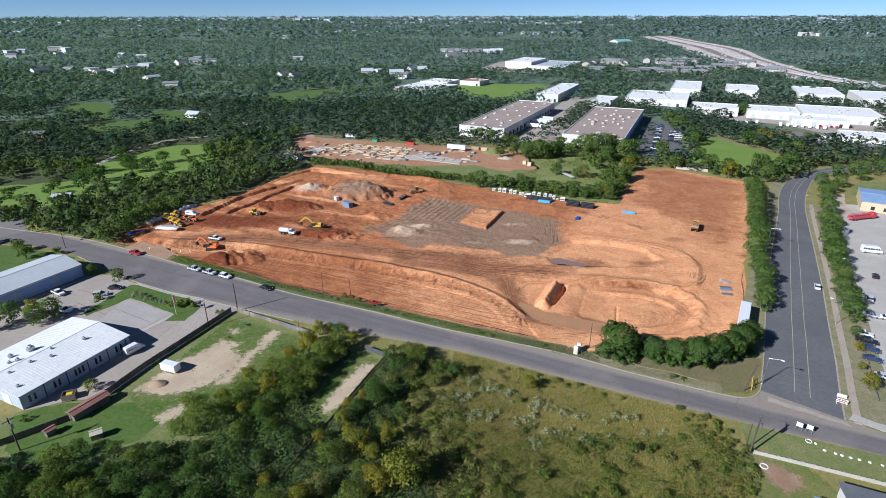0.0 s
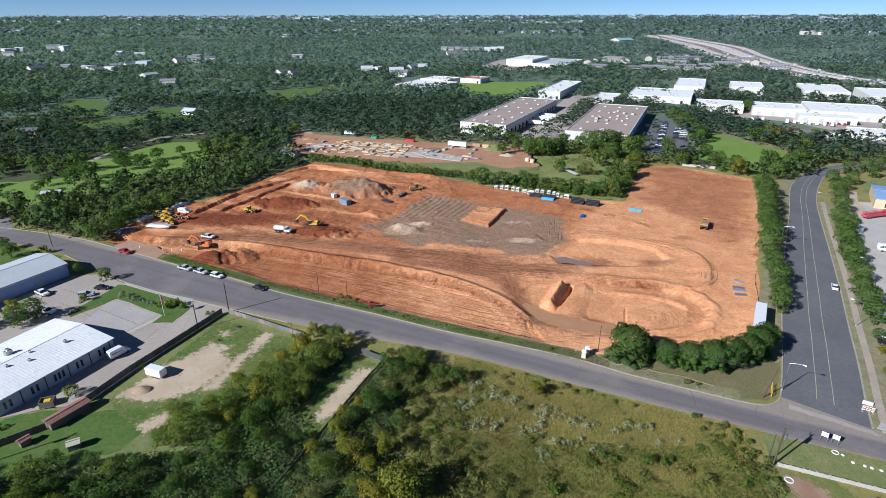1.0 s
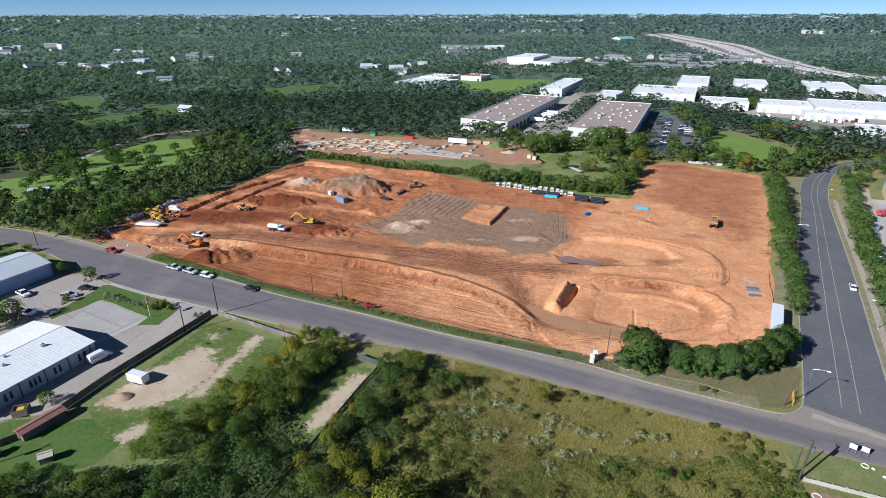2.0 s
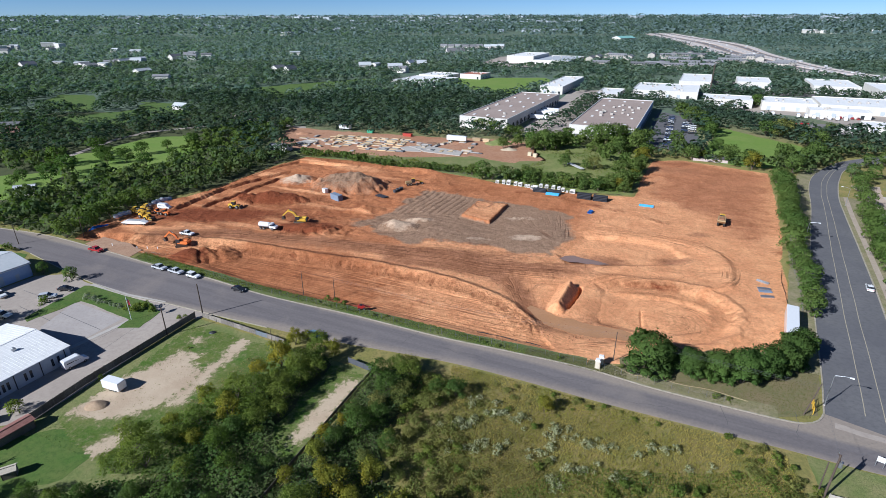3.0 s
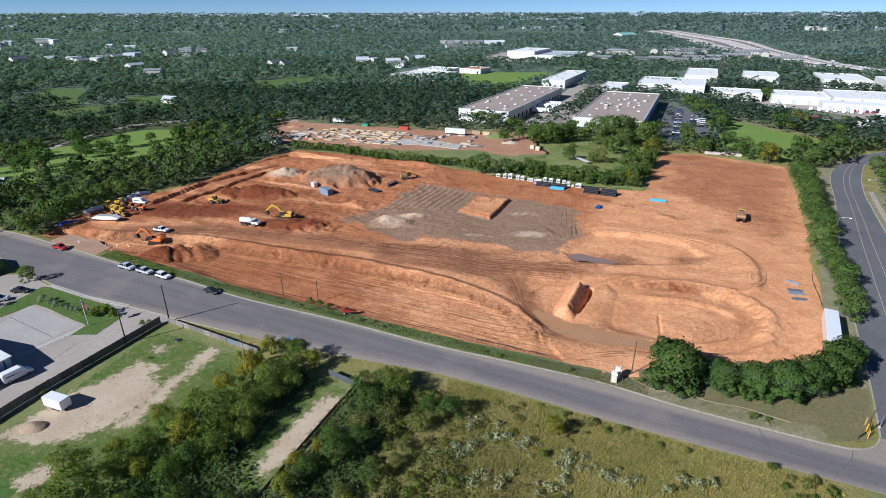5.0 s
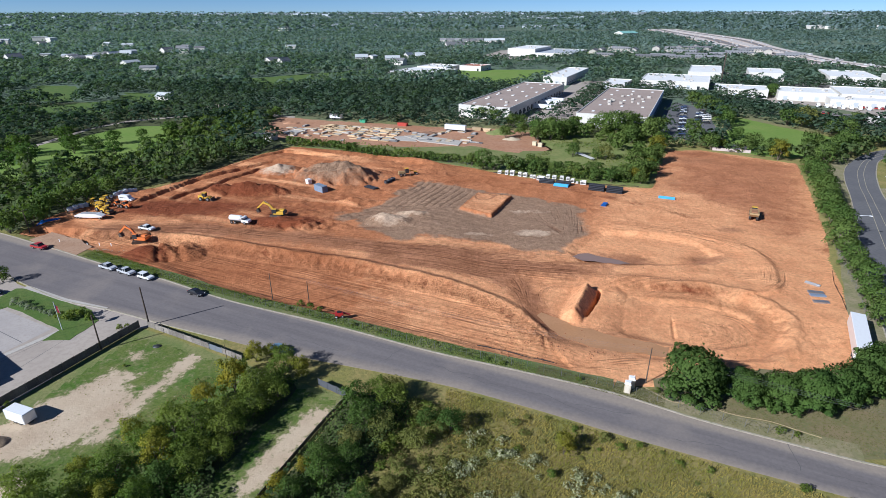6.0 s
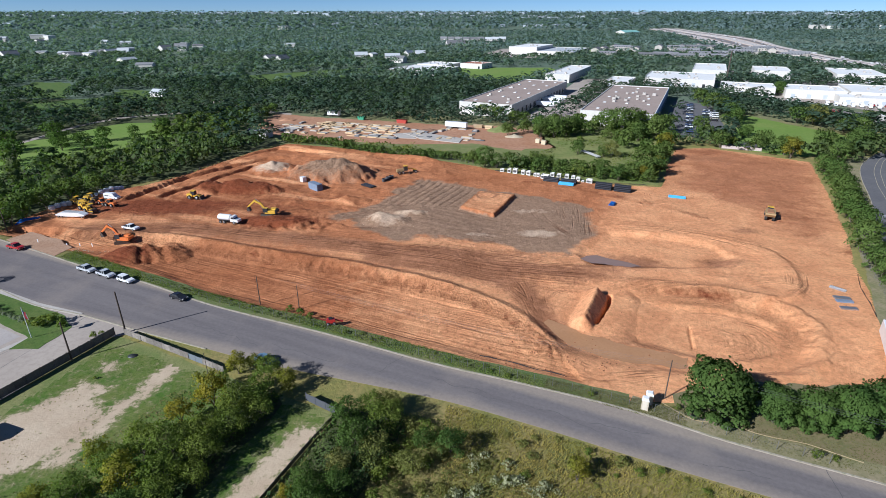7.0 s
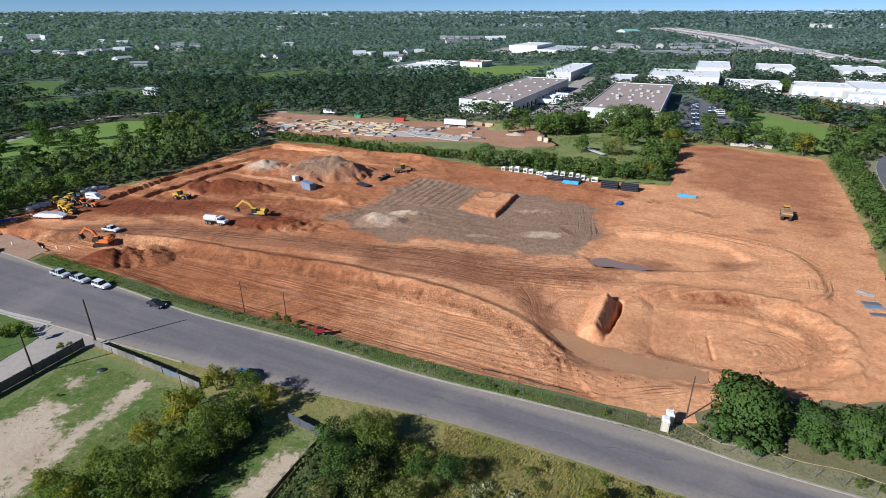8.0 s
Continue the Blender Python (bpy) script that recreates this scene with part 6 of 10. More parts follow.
M_green_paint, M_red_paint = paint("lift_green", (0.05, 0.3, 0.16), 0.5), paint("bin_red", (0.4, 0.05, 0.03), 0.5)
for k in range(60):
    u, v = r.rand(), r.rand()
    x, y = -90 + 120 * u, 400 - 50 * u * 0.5 - 40 * v
    if not inside(SLAB_DIRT, np.array([x]), np.array([y]))[0]:
        continue
    ob = empty("form_panel", x, y, 0.05, r.choice([-24, 66]) + r.uniform(-5, 5), "pale formwork panels lying at the far building site", "formwork", "formwork panels")
    a, c, d = r.uniform(1.5, 4.5), r.uniform(0.6, 1.6), r.uniform(0.2, 0.9)
    bm = bmesh.new()
    box(bm, -a, -c, 0, a, c, d)
    part("panel", bm, [M_concrete, M_lumber, M_concrete, M_roof_grey][k % 4], ob)
    bm = bmesh.new()
    box(bm, -a * 0.8, -c * 0.7, d, a * 0.5, c * 0.6, d + 0.25)
    part("top_panel", bm, [M_lumber, M_concrete][k % 2], ob)
for x, y, l, mt, lab in ((-19, 396, 6, M_red_paint, "red waste container at the far site"), (-46, 408, 4, M_green_paint, "green telescopic lift at the far site"), (28, 381, 5, M_lumber, "tan bundle of timber at the far site"), (34, 377, 4, M_lumber, "tan bundle of timber at the far site")):
    ob = empty("site_container", x, y, 0.05, -24, lab, "container")
    bm = bmesh.new()
    profile(bm, [(-l / 2, 0), (-l / 2 - 0.4, 1.9), (l / 2 + 0.4, 1.9), (l / 2, 0)], -1.2, 1.2)
    part("body", bm, mt, ob)
    bm = bmesh.new()
    box(bm, -l / 2, -1.28, 0.9, l / 2, 1.28, 1.05)
    part("rail", bm, mt, ob)


def heap(name, x, y, rx, ry, h, material, label, seed):
    """A heap of loose earth with an uneven foot."""
    bm = bmesh.new()
    rings, around = 7, 22
    last = [bm.verts.new((0, 0, h))]
    for k in range(1, rings + 1):
        row = []
        for i in range(around):
            a = i * math.tau / around
            px, py = rx * k / rings * math.cos(a), ry * k / rings * math.sin(a)
            wob = noise.noise(Vector((px * 0.35 + seed, py * 0.35, 0)))
            row.append(bm.verts.new((px * (1 + 0.3 * wob), py * (1 + 0.3 * wob), max(-0.2, h * (1 - (k / rings) ** 1.4) + 0.35 * h * wob * (1 - k / rings)) - 0.25 * (k == rings))))
        for i in range(around):
            j = (i + 1) % around
            bm.faces.new((last[0], row[i], row[j]) if k == 1 else (last[i], row[i], row[j], last[j]))
        last = row
    ob = obj(name, bm, material, smooth=True)
    ob.location = (x, y, 0.05)
    return tagged(ob, label, "heap", "far site heaps")


heap("earth_mound", 41, 371, 9, 6, 2.6, M_verge, "grassy earth heap at the far site", 1)
heap("earth_mound", 46, 354, 5, 3.4, 1.5, M_dirt, "tan earth heap at the far site", 2)
heap("earth_mound", -2, 371, 8, 3, 1.3, surface("dark_fill", (0.2, 0.11, 0.07), (0.27, 0.16, 0.1), (0.13, 0.07, 0.045), 0.2, 1.5, 0.95, 0.2, 1.5), "dark broken fill heaped at the far site", 3)
heap("earth_mound", -93, 405, 6, 3, 1.4, M_red_dirt, "reddish earth heap beside the far site road", 4)
M_crate = paint("crate_cream", (0.6, 0.52, 0.34), 0.6)
for x, y in ((56.7, 338.7), (59.2, 335.2)):
    ob = empty("crate", x, y, 0.05, -24, "cream plywood crate on the rough field", "crate", "field crates")
    bm = bmesh.new()
    box(bm, -1.1, -1.0, 0.15, 1.1, 1.0, 2.2)
    part("box", bm, M_crate, ob)
    bm = bmesh.new()
    for q in (-0.8, 0, 0.8):
        box(bm, q - 0.1, -1.0, 0, q + 0.1, 1.0, 0.15)
    part("pallet", bm, M_lumber, ob)
ob = empty("flatbed_trailer", 77.5, 311.5, 0.05, -70, "long pale flatbed trailer standing in the rough grass", "trailer")
bm = bmesh.new()
box(bm, -7, -1.2, 0.95, 7, 1.2, 1.15)
M_pale = paint("trailer_pale", (0.55, 0.53, 0.48), 0.6)
part("deck", bm, M_pale, ob)
for q in (-0.5, 0.5):
    bm = bmesh.new()
    box(bm, -7, q - 0.08, 0.6, 7, q + 0.08, 0.95)
    part("beam", bm, M_pale, ob)
bm = bmesh.new()
for q in (-6.8, 6.0):
    for e in (-0.9, 0.9):
        box(bm, q, e - 0.08, 0.0, q + 0.16, e + 0.08, 0.6)
part("leg", bm, M_steel, ob)
shed("garden_shed", 106.5, 348, -24, 3.2, 2.6, 2.2, 2.7, M_roof_white, M_wall_white, "small white shed between the trees", "shed", 0, 0.2)
patch("car_park", [(150, 326), (163, 321), (172.4, 336), (163.7, 344)], 0.062, M_asphalt_dark, "small dark asphalt lot behind the wall", "car park", amount=0)
# left lots
patch("car_park", [(-150, 132), (-140.5, 155), (-127, 180), (-116, 181.5), (-108.5, 175.5), (-90, 166.2), (-77, 162), (-60, 154.8), (-66, 152), (-72, 136), (-81, 112), (-90, 110), (-98, 107), (-118, 120), (-130, 130)], 0.03, M_paving, "pale concrete lot between the workshops", "lot", amount=0)
patch("pavement", [(-103.6, 162.6), (-84.6, 153), (-90.4, 140), (-104.4, 148.6)], 0.036, surface("lot_slab", (0.37, 0.33, 0.3), (0.42, 0.375, 0.335), (0.32, 0.28, 0.25), 0.15, 1.2, 0.9), "grey concrete parking bay slab", "pavement", amount=0)
for (ax, ay), (bx, by) in (((-104.3, 156.6), (-87.6, 147.4)), ((-81.4, 138.3), (-73.8, 167.7)), ((-97, 120), (-83, 148)), ((-118, 160), (-104, 152)), ((-124, 170), (-108, 162))):
    bm = bmesh.new()
    strip_mesh(bm, [(ax, ay), (bx, by)], [(ax + 0.12, ay + 0.1), (bx + 0.12, by + 0.1)], 0.041)
    tagged(obj("pavement_joint", bm, M_asphalt_dark), "dark joint between slabs of the lot", "joint", kind="structure")
house(266, 394, -12, 11, 7, 3.3, 3.8, M_roof_gravel, M_wall_house, "small beige flat shed in the truck yard", "shed", "yard sheds")
house(289, 404, -12, 7, 5, 3.0, 3.5, M_roof_white, M_wall_house, "small beige shed in the truck yard", "shed", "yard sheds")
patch("lawn", [(-112, 153.5), (-107, 172.8), (-103, 172.4), (-80.5, 161.2), (-75.8, 156.5), (-77.7, 148.6), (-83.3, 148), (-82, 152), (-102, 163.4), (-105.5, 158), (-110, 151.4)], 0.09, M_lawn, "bright green lawn strip with shrubs", "lawn", 2, 0.4)
patch("pavement", [(-105, 174.6), (-90, 167.2), (-77, 162.6), (-77.4, 161.6), (-90.5, 166), (-105.5, 173.2)], 0.12, M_concrete, "pale concrete pavement by the street", "pavement", amount=0)
patch("pavement", [(-82.6, 152.6), (-81.4, 152), (-90.5, 137), (-91.6, 137.6)], 0.07, M_concrete, "pale concrete strip in the lot", "pavement", amount=0)
patch("lawn", [(-77, 107), (-80.8, 112.8), (-76.5, 124), (-71.2, 136.6), (-64, 153), (-52, 147.5), (-37, 139.6), (-20, 131.8), (-13, 128.4), (-17, 120), (-30, 86), (-30, 60), (-96, 60), (-112, 95), (-98.6, 106.8), (-88, 111)], 0.03, M_verge, "rough green grass of the fenced yard", "lawn", 2.5, 0.3)
patch("lawn", [(-100, 104.5), (-90, 110), (-79, 108), (-64, 112), (-62, 103), (-66, 97), (-75, 92), (-88, 88)], 0.05, M_lawn, "lush green grass behind the workshop", "lawn", 2.0, 1.2)
def worn_material(name, grass_a, grass_b, soil_a, soil_b):
    """Grass worn through to bare soil where the ground's "bare" value is high, with a ragged border."""
    m, nt, n, p = nodes_of(name)
    pos = where(nt)
    at = n.new("ShaderNodeAttribute")
    at.attribute_name = "bare"
    broad, mid, fine = noise_node(nt, pos, 0.14), noise_node(nt, pos, 0.7, 8.0, 0.75), noise_node(nt, pos, 2.2, 6.0, 0.75)
    k = calc(nt, "ADD", at.outputs["Fac"], calc(nt, "MULTIPLY", calc(nt, "SUBTRACT", mid, 0.5), 3.2))
    grass = mix_rgb(nt, ramp(nt, broad, 0.35, 0.65), grass_a, grass_b)
    grass = mix_rgb(nt, ramp(nt, fine, 0.45, 0.7), grass, tuple(c * 0.62 for c in grass_a))
    soil = mix_rgb(nt, ramp(nt, broad, 0.35, 0.65), soil_a, soil_b)
    soil = mix_rgb(nt, calc(nt, "MULTIPLY", ramp(nt, fine, 0.62, 0.8), 0.5), soil, tuple(c * 0.6 for c in soil_a))
    grass = mix_rgb(nt, calc(nt, "MULTIPLY", ramp(nt, k, -0.05, 0.5), 0.65), grass, tuple(0.5 * a + 0.4 * b for a, b in zip(grass_b, soil_a)))
    nt.links.new(mix_rgb(nt, ramp(nt, k, 0.35, 0.7), grass, soil), p.inputs["Base Color"])
    p.inputs["Roughness"].default_value = 0.95
    p.inputs["Specular IOR Level"].default_value = 0.2
    bump(nt, p, calc(nt, "ADD", mid, calc(nt, "MULTIPLY", fine, 0.6)), 0.9, 0.12)
    return m


def worn_ground(name, area, bare, z, material, label, category, step=0.8):
    """A thin sheet whose worn places follow the polygons in bare."""
    xs, ys = [p[0] for p in area], [p[1] for p in area]
    x, y = np.meshgrid(np.arange(min(xs), max(xs) + step, step), np.arange(min(ys), max(ys) + step, step))
    ids = np.arange(x.size).reshape(x.shape)
    keep = inside(area, x, y)
    cell = keep[:-1, :-1] & keep[1:, :-1] & keep[:-1, 1:] & keep[1:, 1:]
    faces = np.stack([ids[:-1, :-1], ids[:-1, 1:], ids[1:, 1:], ids[1:, :-1]], -1)[cell]
    used = np.unique(faces)
    back = np.zeros(x.size, int)
    back[used] = np.arange(len(used))
    x, y = x.ravel()[used], y.ravel()[used]
    me = mesh_from(name, np.stack([x, y, np.full(len(x), z)], -1), back[faces], material)
    best = np.full(len(x), -9.0)
    for q in bare:
        best = np.maximum(best, poly_distance(q, x, y))
    a = me.attributes.new("bare", "FLOAT", "POINT")
    a.data.foreach_set("value", np.asarray(fade(best, -1.6, 2.2), np.float32))
    return tagged(new(name, me), label, category, kind="structure")


M_yard = worn_material("worn_yard", (0.078, 0.142, 0.02), (0.145, 0.168, 0.04), (0.45, 0.34, 0.23), (0.52, 0.41, 0.285))
BARE = [[(-65.1, 131.7), (-63.5, 134.7), (-61.7, 137.6), (-58.5, 136.4), (-55.3, 136.1), (-55.6, 134.1), (-57.3, 132.8), (-53.8, 130.1), (-52.3, 126.2), (-54.4, 121.4), (-55.5, 118.9), (-60, 114), (-67, 112), (-76, 114), (-70, 127)], [(-50.3, 138.6), (-48, 143.9), (-44.9, 143), (-45.8, 138.6), (-47.5, 133.5), (-49.6, 129.6), (-50, 125.3), (-51.5, 121), (-52, 117), (-57, 116), (-54, 124), (-53, 129.6), (-50.3, 134.2)], [(-61.2, 143.5), (-57, 142.6), (-58.2, 140.4), (-61, 141)], [(-66, 104), (-61, 110), (-58, 107), (-63, 100)], [(-14.6, 125.4), (-18.4, 125.4), (-22, 119.4), (-24.8, 112.6), (-26.6, 107.4), (-25.4, 105), (-23, 106.4), (-19, 113.6)]]
worn_ground("lawn", [(-77, 113), (-72, 125), (-63.5, 150), (-52, 145.4), (-37, 137.6), (-20, 130.4), (-13.4, 127.4), (-19.4, 112), (-25, 98), (-58, 98), (-70, 106)], BARE, 0.055, M_yard, "rough yard grass worn through to pale dirt", "lawn")
patch("lawn", [(-215, 214), (-178, 209), (-158, 203), (-142, 197), (-137, 188), (-150, 170), (-200, 150), (-260, 190)], 0.03, M_lawn, "green grass beside the blue warehouse", "lawn", 3, 0.6)
# verges along the site and the corner
M_apron = surface("entrance_dirt", (0.36, 0.215, 0.13), (0.43, 0.28, 0.18), (0.26, 0.15, 0.09), 0.2, 1.2, 0.95, 0.1, 3)
M_dry = surface("dry_strip", (0.2, 0.19, 0.085), (0.3, 0.245, 0.15), (0.14, 0.14, 0.06), 0.25, 1.4, 0.95, 0.1, 3)
M_lush = surface("lush_verge", (0.1, 0.145, 0.036), (0.19, 0.18, 0.075), (0.08, 0.11, 0.03), 0.12, 1.6, 0.95, 0.2, 2.5)
vn = [tuple(p) for p in smooth_line([(-103.8, 193.4)] + ROAD_N[4:12], 4)]
patch("dirt_lot", [(-127, 206.5), (-121, 202), (-104.6, 194.2), (-103.4, 200.4), (-110, 206), (-124, 213)], 0.085, M_apron, "pale rutted dirt of the site entrance", "dirt", 1.5, 0.4)
ve = [tuple(p) for p in smooth_line(ROAD_N[11:15], 4)]
patch("verge", offset(ve, 0.3) + offset(ve, 4.4)[::-1], 0.072, M_dry, "dry trampled verge by the street corner", "verge", 2, 0.3)
patch("verge", offset(vn, 0.3) + offset(vn, 4.4)[::-1], 0.07, M_lush, "green weedy verge between kerb and site fence", "verge", 2, 0.3)
patch("verge", [(46, 125), (64, 116.2), (74, 112), (82, 112.5), (92, 127), (99, 140), (92, 136.5), (76, 135.5), (58, 138), (47, 133)], 0.05, surface("dry_verge", (0.2, 0.16, 0.08), (0.14, 0.145, 0.055), (0.24, 0.175, 0.1), 0.2, 1.3, 0.95, 0.1, 3), "dry yellow grass under the corner trees", "verge", 2, 0.5)
patch("verge", offset([tuple(p) for p in smooth_line(ROAD2_W[1:9], 4)], 0.3) + offset([tuple(p) for p in smooth_line(ROAD2_W[1:9], 4)], 6.5)[::-1], 0.06, M_dry, "grass strip under the row trees", "verge", 2, 0.4)
# right side
e2 = [tuple(p) for p in smooth_line(ROAD2_E[0:8], 4)]
patch("verge", offset(e2, -0.4) + offset(e2, -1.9)[::-1], 0.1, M_dry, "narrow grass strip by the avenue kerb", "verge", amount=0)
M_walk = surface("pavement_concrete", (0.36, 0.29, 0.22), (0.42, 0.345, 0.27), (0.3, 0.24, 0.18), 0.2, 1.4, 0.92)
patch("pavement", offset(e2, -1.9) + offset(e2, -3.6)[::-1], 0.13, M_walk, "pale concrete pavement beside the avenue", "pavement", amount=0)
patch("verge", offset(e2, -3.6) + offset(e2, -11)[::-1], 0.08, M_dry, "planted strip between pavement and car park", "verge", amount=0)
patch("car_park", offset(e2[3:], -11) + [(196, 262), (262, 240), (262, 130), (150, 96), (114, 104)], 0.05, M_concrete, "pale concrete car park beyond the street trees", "car park", amount=0)
patch("lawn", [(101, 99.5), (105, 105), (114, 104), (150, 96), (240, 50), (150, 76), (116, 92)], 0.06, M_verge, "grass at the avenue corner", "verge", 2, 0.2)
patch("pavement", [(98.8, 102.2), (101.2, 104), (104.3, 101), (118, 94), (117, 92.4), (104, 98), (101, 100.6)], 0.14, M_concrete, "curved concrete pavement at the corner", "pavement", amount=0)
patch("lawn", [(70, 92.2), (73, 101.4), (82, 97), (99, 90), (150, 65.5), (146, 60), (93, 82.6)], 0.05, M_verge, "mown green grass between street and fence", "lawn", 2, 0.25)
worn_ground("dirt_lot", [(64, 76), (66, 94), (80, 88.5), (84, 78)], [[(69.5, 85), (70.5, 90), (73.5, 89), (77, 85.5), (76, 82), (71, 81)]], 0.055, worn_material("worn_corner", (0.13, 0.165, 0.04), (0.2, 0.2, 0.06), (0.27, 0.16, 0.1), (0.36, 0.24, 0.16)), "trampled reddish dirt and grass behind the fence", "dirt")
patch("lawn", [(214, 268), (240, 296), (300, 300), (330, 250), (270, 240)], 0.06, M_verge, "olive lawn behind the office", "lawn", 3, 1)

patch("pavement", [(204, 276), (217, 274), (206, 258), (200, 242), (190, 238.5), (192, 249.5), (200, 262)], 0.075, surface("drive_gravel", (0.42, 0.33, 0.25), (0.48, 0.385, 0.3), (0.36, 0.28, 0.2), 0.2, 1.2, 0.95), "tan gravel drive before the office", "drive", 3, 0.5)
# avenue centre lines, worn
for line, gap in ((ROAD2_W, 0.42), (ROAD2_W, 0.62)):
    a, c = smooth_line(ROAD2_W, 4), smooth_line(ROAD2_E, 4)
    n = min(len(a), len(c))
    mid = [np.array(a[int(i * (len(a) - 1) / (n - 1))]) * (1 - gap) + np.array(c[int(i * (len(c) - 1) / (n - 1))]) * gap for i in range(n)][1:]
    mid = [tuple(p + np.array([0.05 * math.sin(i * 1.1), 0])) for i, p in enumerate(mid)]
    bm = bmesh.new()
    strip_mesh(bm, offset(mid, 0.085), offset(mid, -0.085), 0.062)
    tagged(obj("road_line", bm, M_line), "worn pale lane line", "road line", kind="structure")


# ---- vehicles ----
P_white, P_silver, P_black = paint("paint_white", (0.78, 0.78, 0.76), 0.3, 0.0, 0.1, 0.5), paint("paint_silver", (0.58, 0.59, 0.6), 0.32, 0.15, 0.1, 0.5), paint("paint_black", (0.015, 0.016, 0.02), 0.25, 0.0, 0.1, 0.5)
P_red, P_blue, P_tan = paint("paint_red", (0.4, 0.02, 0.02), 0.3, 0.0, 0.2, 0.4), paint("paint_dark_blue", (0.03, 0.05, 0.12), 0.3, 0.0, 0.1, 0.5), paint("paint_tan", (0.4, 0.35, 0.27), 0.35, 0.2, 0.1, 0.4)
P_yellow, P_orange = paint("machine_yellow", (0.68, 0.4, 0.03), 0.5, 0.0, 0.4), paint("machine_orange", (0.66, 0.17, 0.03), 0.5, 0.0, 0.3)
P_grime = paint("machine_brown", (0.35, 0.23, 0.1), 0.7, 0.0, 0.5)
M_tyre = surface("tyre_rubber", (0.025, 0.024, 0.023), (0.05, 0.042, 0.035), None, 1.0, 6.0, 0.9)
M_chrome = paint("wheel_metal", (0.5, 0.5, 0.5), 0.35, 0.8)
M_lamp = paint("lamp_lens", (0.75, 0.73, 0.68), 0.15)
M_tail = paint("tail_lens", (0.35, 0.02, 0.02), 0.2)
M_track = surface("track_steel", (0.07, 0.055, 0.045), (0.12, 0.085, 0.06), None, 1.0, 5.0, 0.8)


def wheel(parent, x, y, r, w, rim=True):
    bm = bmesh.new()
    tube(bm, (x, y - w / 2, r), (x, y + w / 2, r), r, r, 14)
    t = part("tyre", bm, M_tyre, parent)
    if rim:
        bm = bmesh.new()
        s = 1 if y > 0 else -1
        tube(bm, (x, y + s * (w / 2 - 0.02), r), (x, y + s * (w / 2 + 0.015), r), r * 0.58, r * 0.5, 10)
        part("rim", bm, M_chrome, t)
    return t


def side_taper(bm, z0, z1, k, half):
    """Leans the sides of all that lies between z0 and z1 inwards."""
    for v in bm.verts:
        if v.co.z > z0:
            v.co.y *= 1 - k * min(1, (v.co.z - z0) / (z1 - z0))


CARS = {
    "sedan": dict(l=4.6, w=1.8, body=[(-2.3, 0.35), (-2.3, 0.85), (-2.1, 0.98), (-1.2, 1.0), (0.9, 0.95), (2.1, 0.78), (2.3, 0.6), (2.3, 0.35)], cab=[(-1.65, 0.96), (-1.05, 1.4), (0.25, 1.42), (1.05, 0.94)], roof=[(-1.05, 1.4), (0.25, 1.42), (0.25, 1.46), (-1.05, 1.44)], r=0.33, ax=1.4),
    "suv": dict(l=4.7, w=1.9, body=[(-2.35, 0.42), (-2.35, 1.05), (-2.2, 1.1), (0.9, 1.06), (2.15, 0.92), (2.35, 0.7), (2.35, 0.42)], cab=[(-2.25, 1.06), (-2.0, 1.68), (0.2, 1.7), (1.0, 1.04)], roof=[(-2.05, 1.68), (0.25, 1.7), (0.2, 1.77), (-1.95, 1.75)], r=0.37, ax=1.45),
    "pickup": dict(l=5.6, w=1.95, body=[(-2.8, 0.5), (-2.8, 1.12), (1.2, 1.12), (2.6, 1.02), (2.8, 0.8), (2.8, 0.5)], cab=[(-0.95, 1.1), (-0.8, 1.76), (0.6, 1.78), (1.4, 1.1)], roof=[(-0.85, 1.75), (0.65, 1.77), (0.6, 1.84), (-0.8, 1.83)], r=0.4, ax=1.75),
    "van": dict(l=5.5, w=2.0, body=[(-2.75, 0.4), (-2.75, 2.25), (-2.6, 2.35), (0.9, 2.35), (1.2, 2.2), (1.75, 1.25), (2.6, 1.05), (2.75, 0.8), (2.75, 0.4)], cab=[(-2.2, 1.45), (-2.2, 2.0), (1.15, 2.0), (1.5, 1.45)], roof=[(-2.6, 2.35), (0.9, 2.35), (0.8, 2.42), (-2.5, 2.42)], r=0.36, ax=1.75),
    "bus": dict(l=7.2, w=2.3, body=[(-3.6, 0.5), (-3.6, 2.75), (-3.4, 2.9), (2.0, 2.9), (2.3, 2.7), (2.7, 1.5), (3.5, 1.3), (3.6, 0.5)], cab=[(-3.3, 1.6), (-3.3, 2.4), (2.2, 2.4), (2.5, 1.6)], roof=[(-3.4, 2.9), (2.0, 2.9), (1.9, 2.98), (-3.3, 2.98)], r=0.42, ax=2.3),
}
_cars = {}


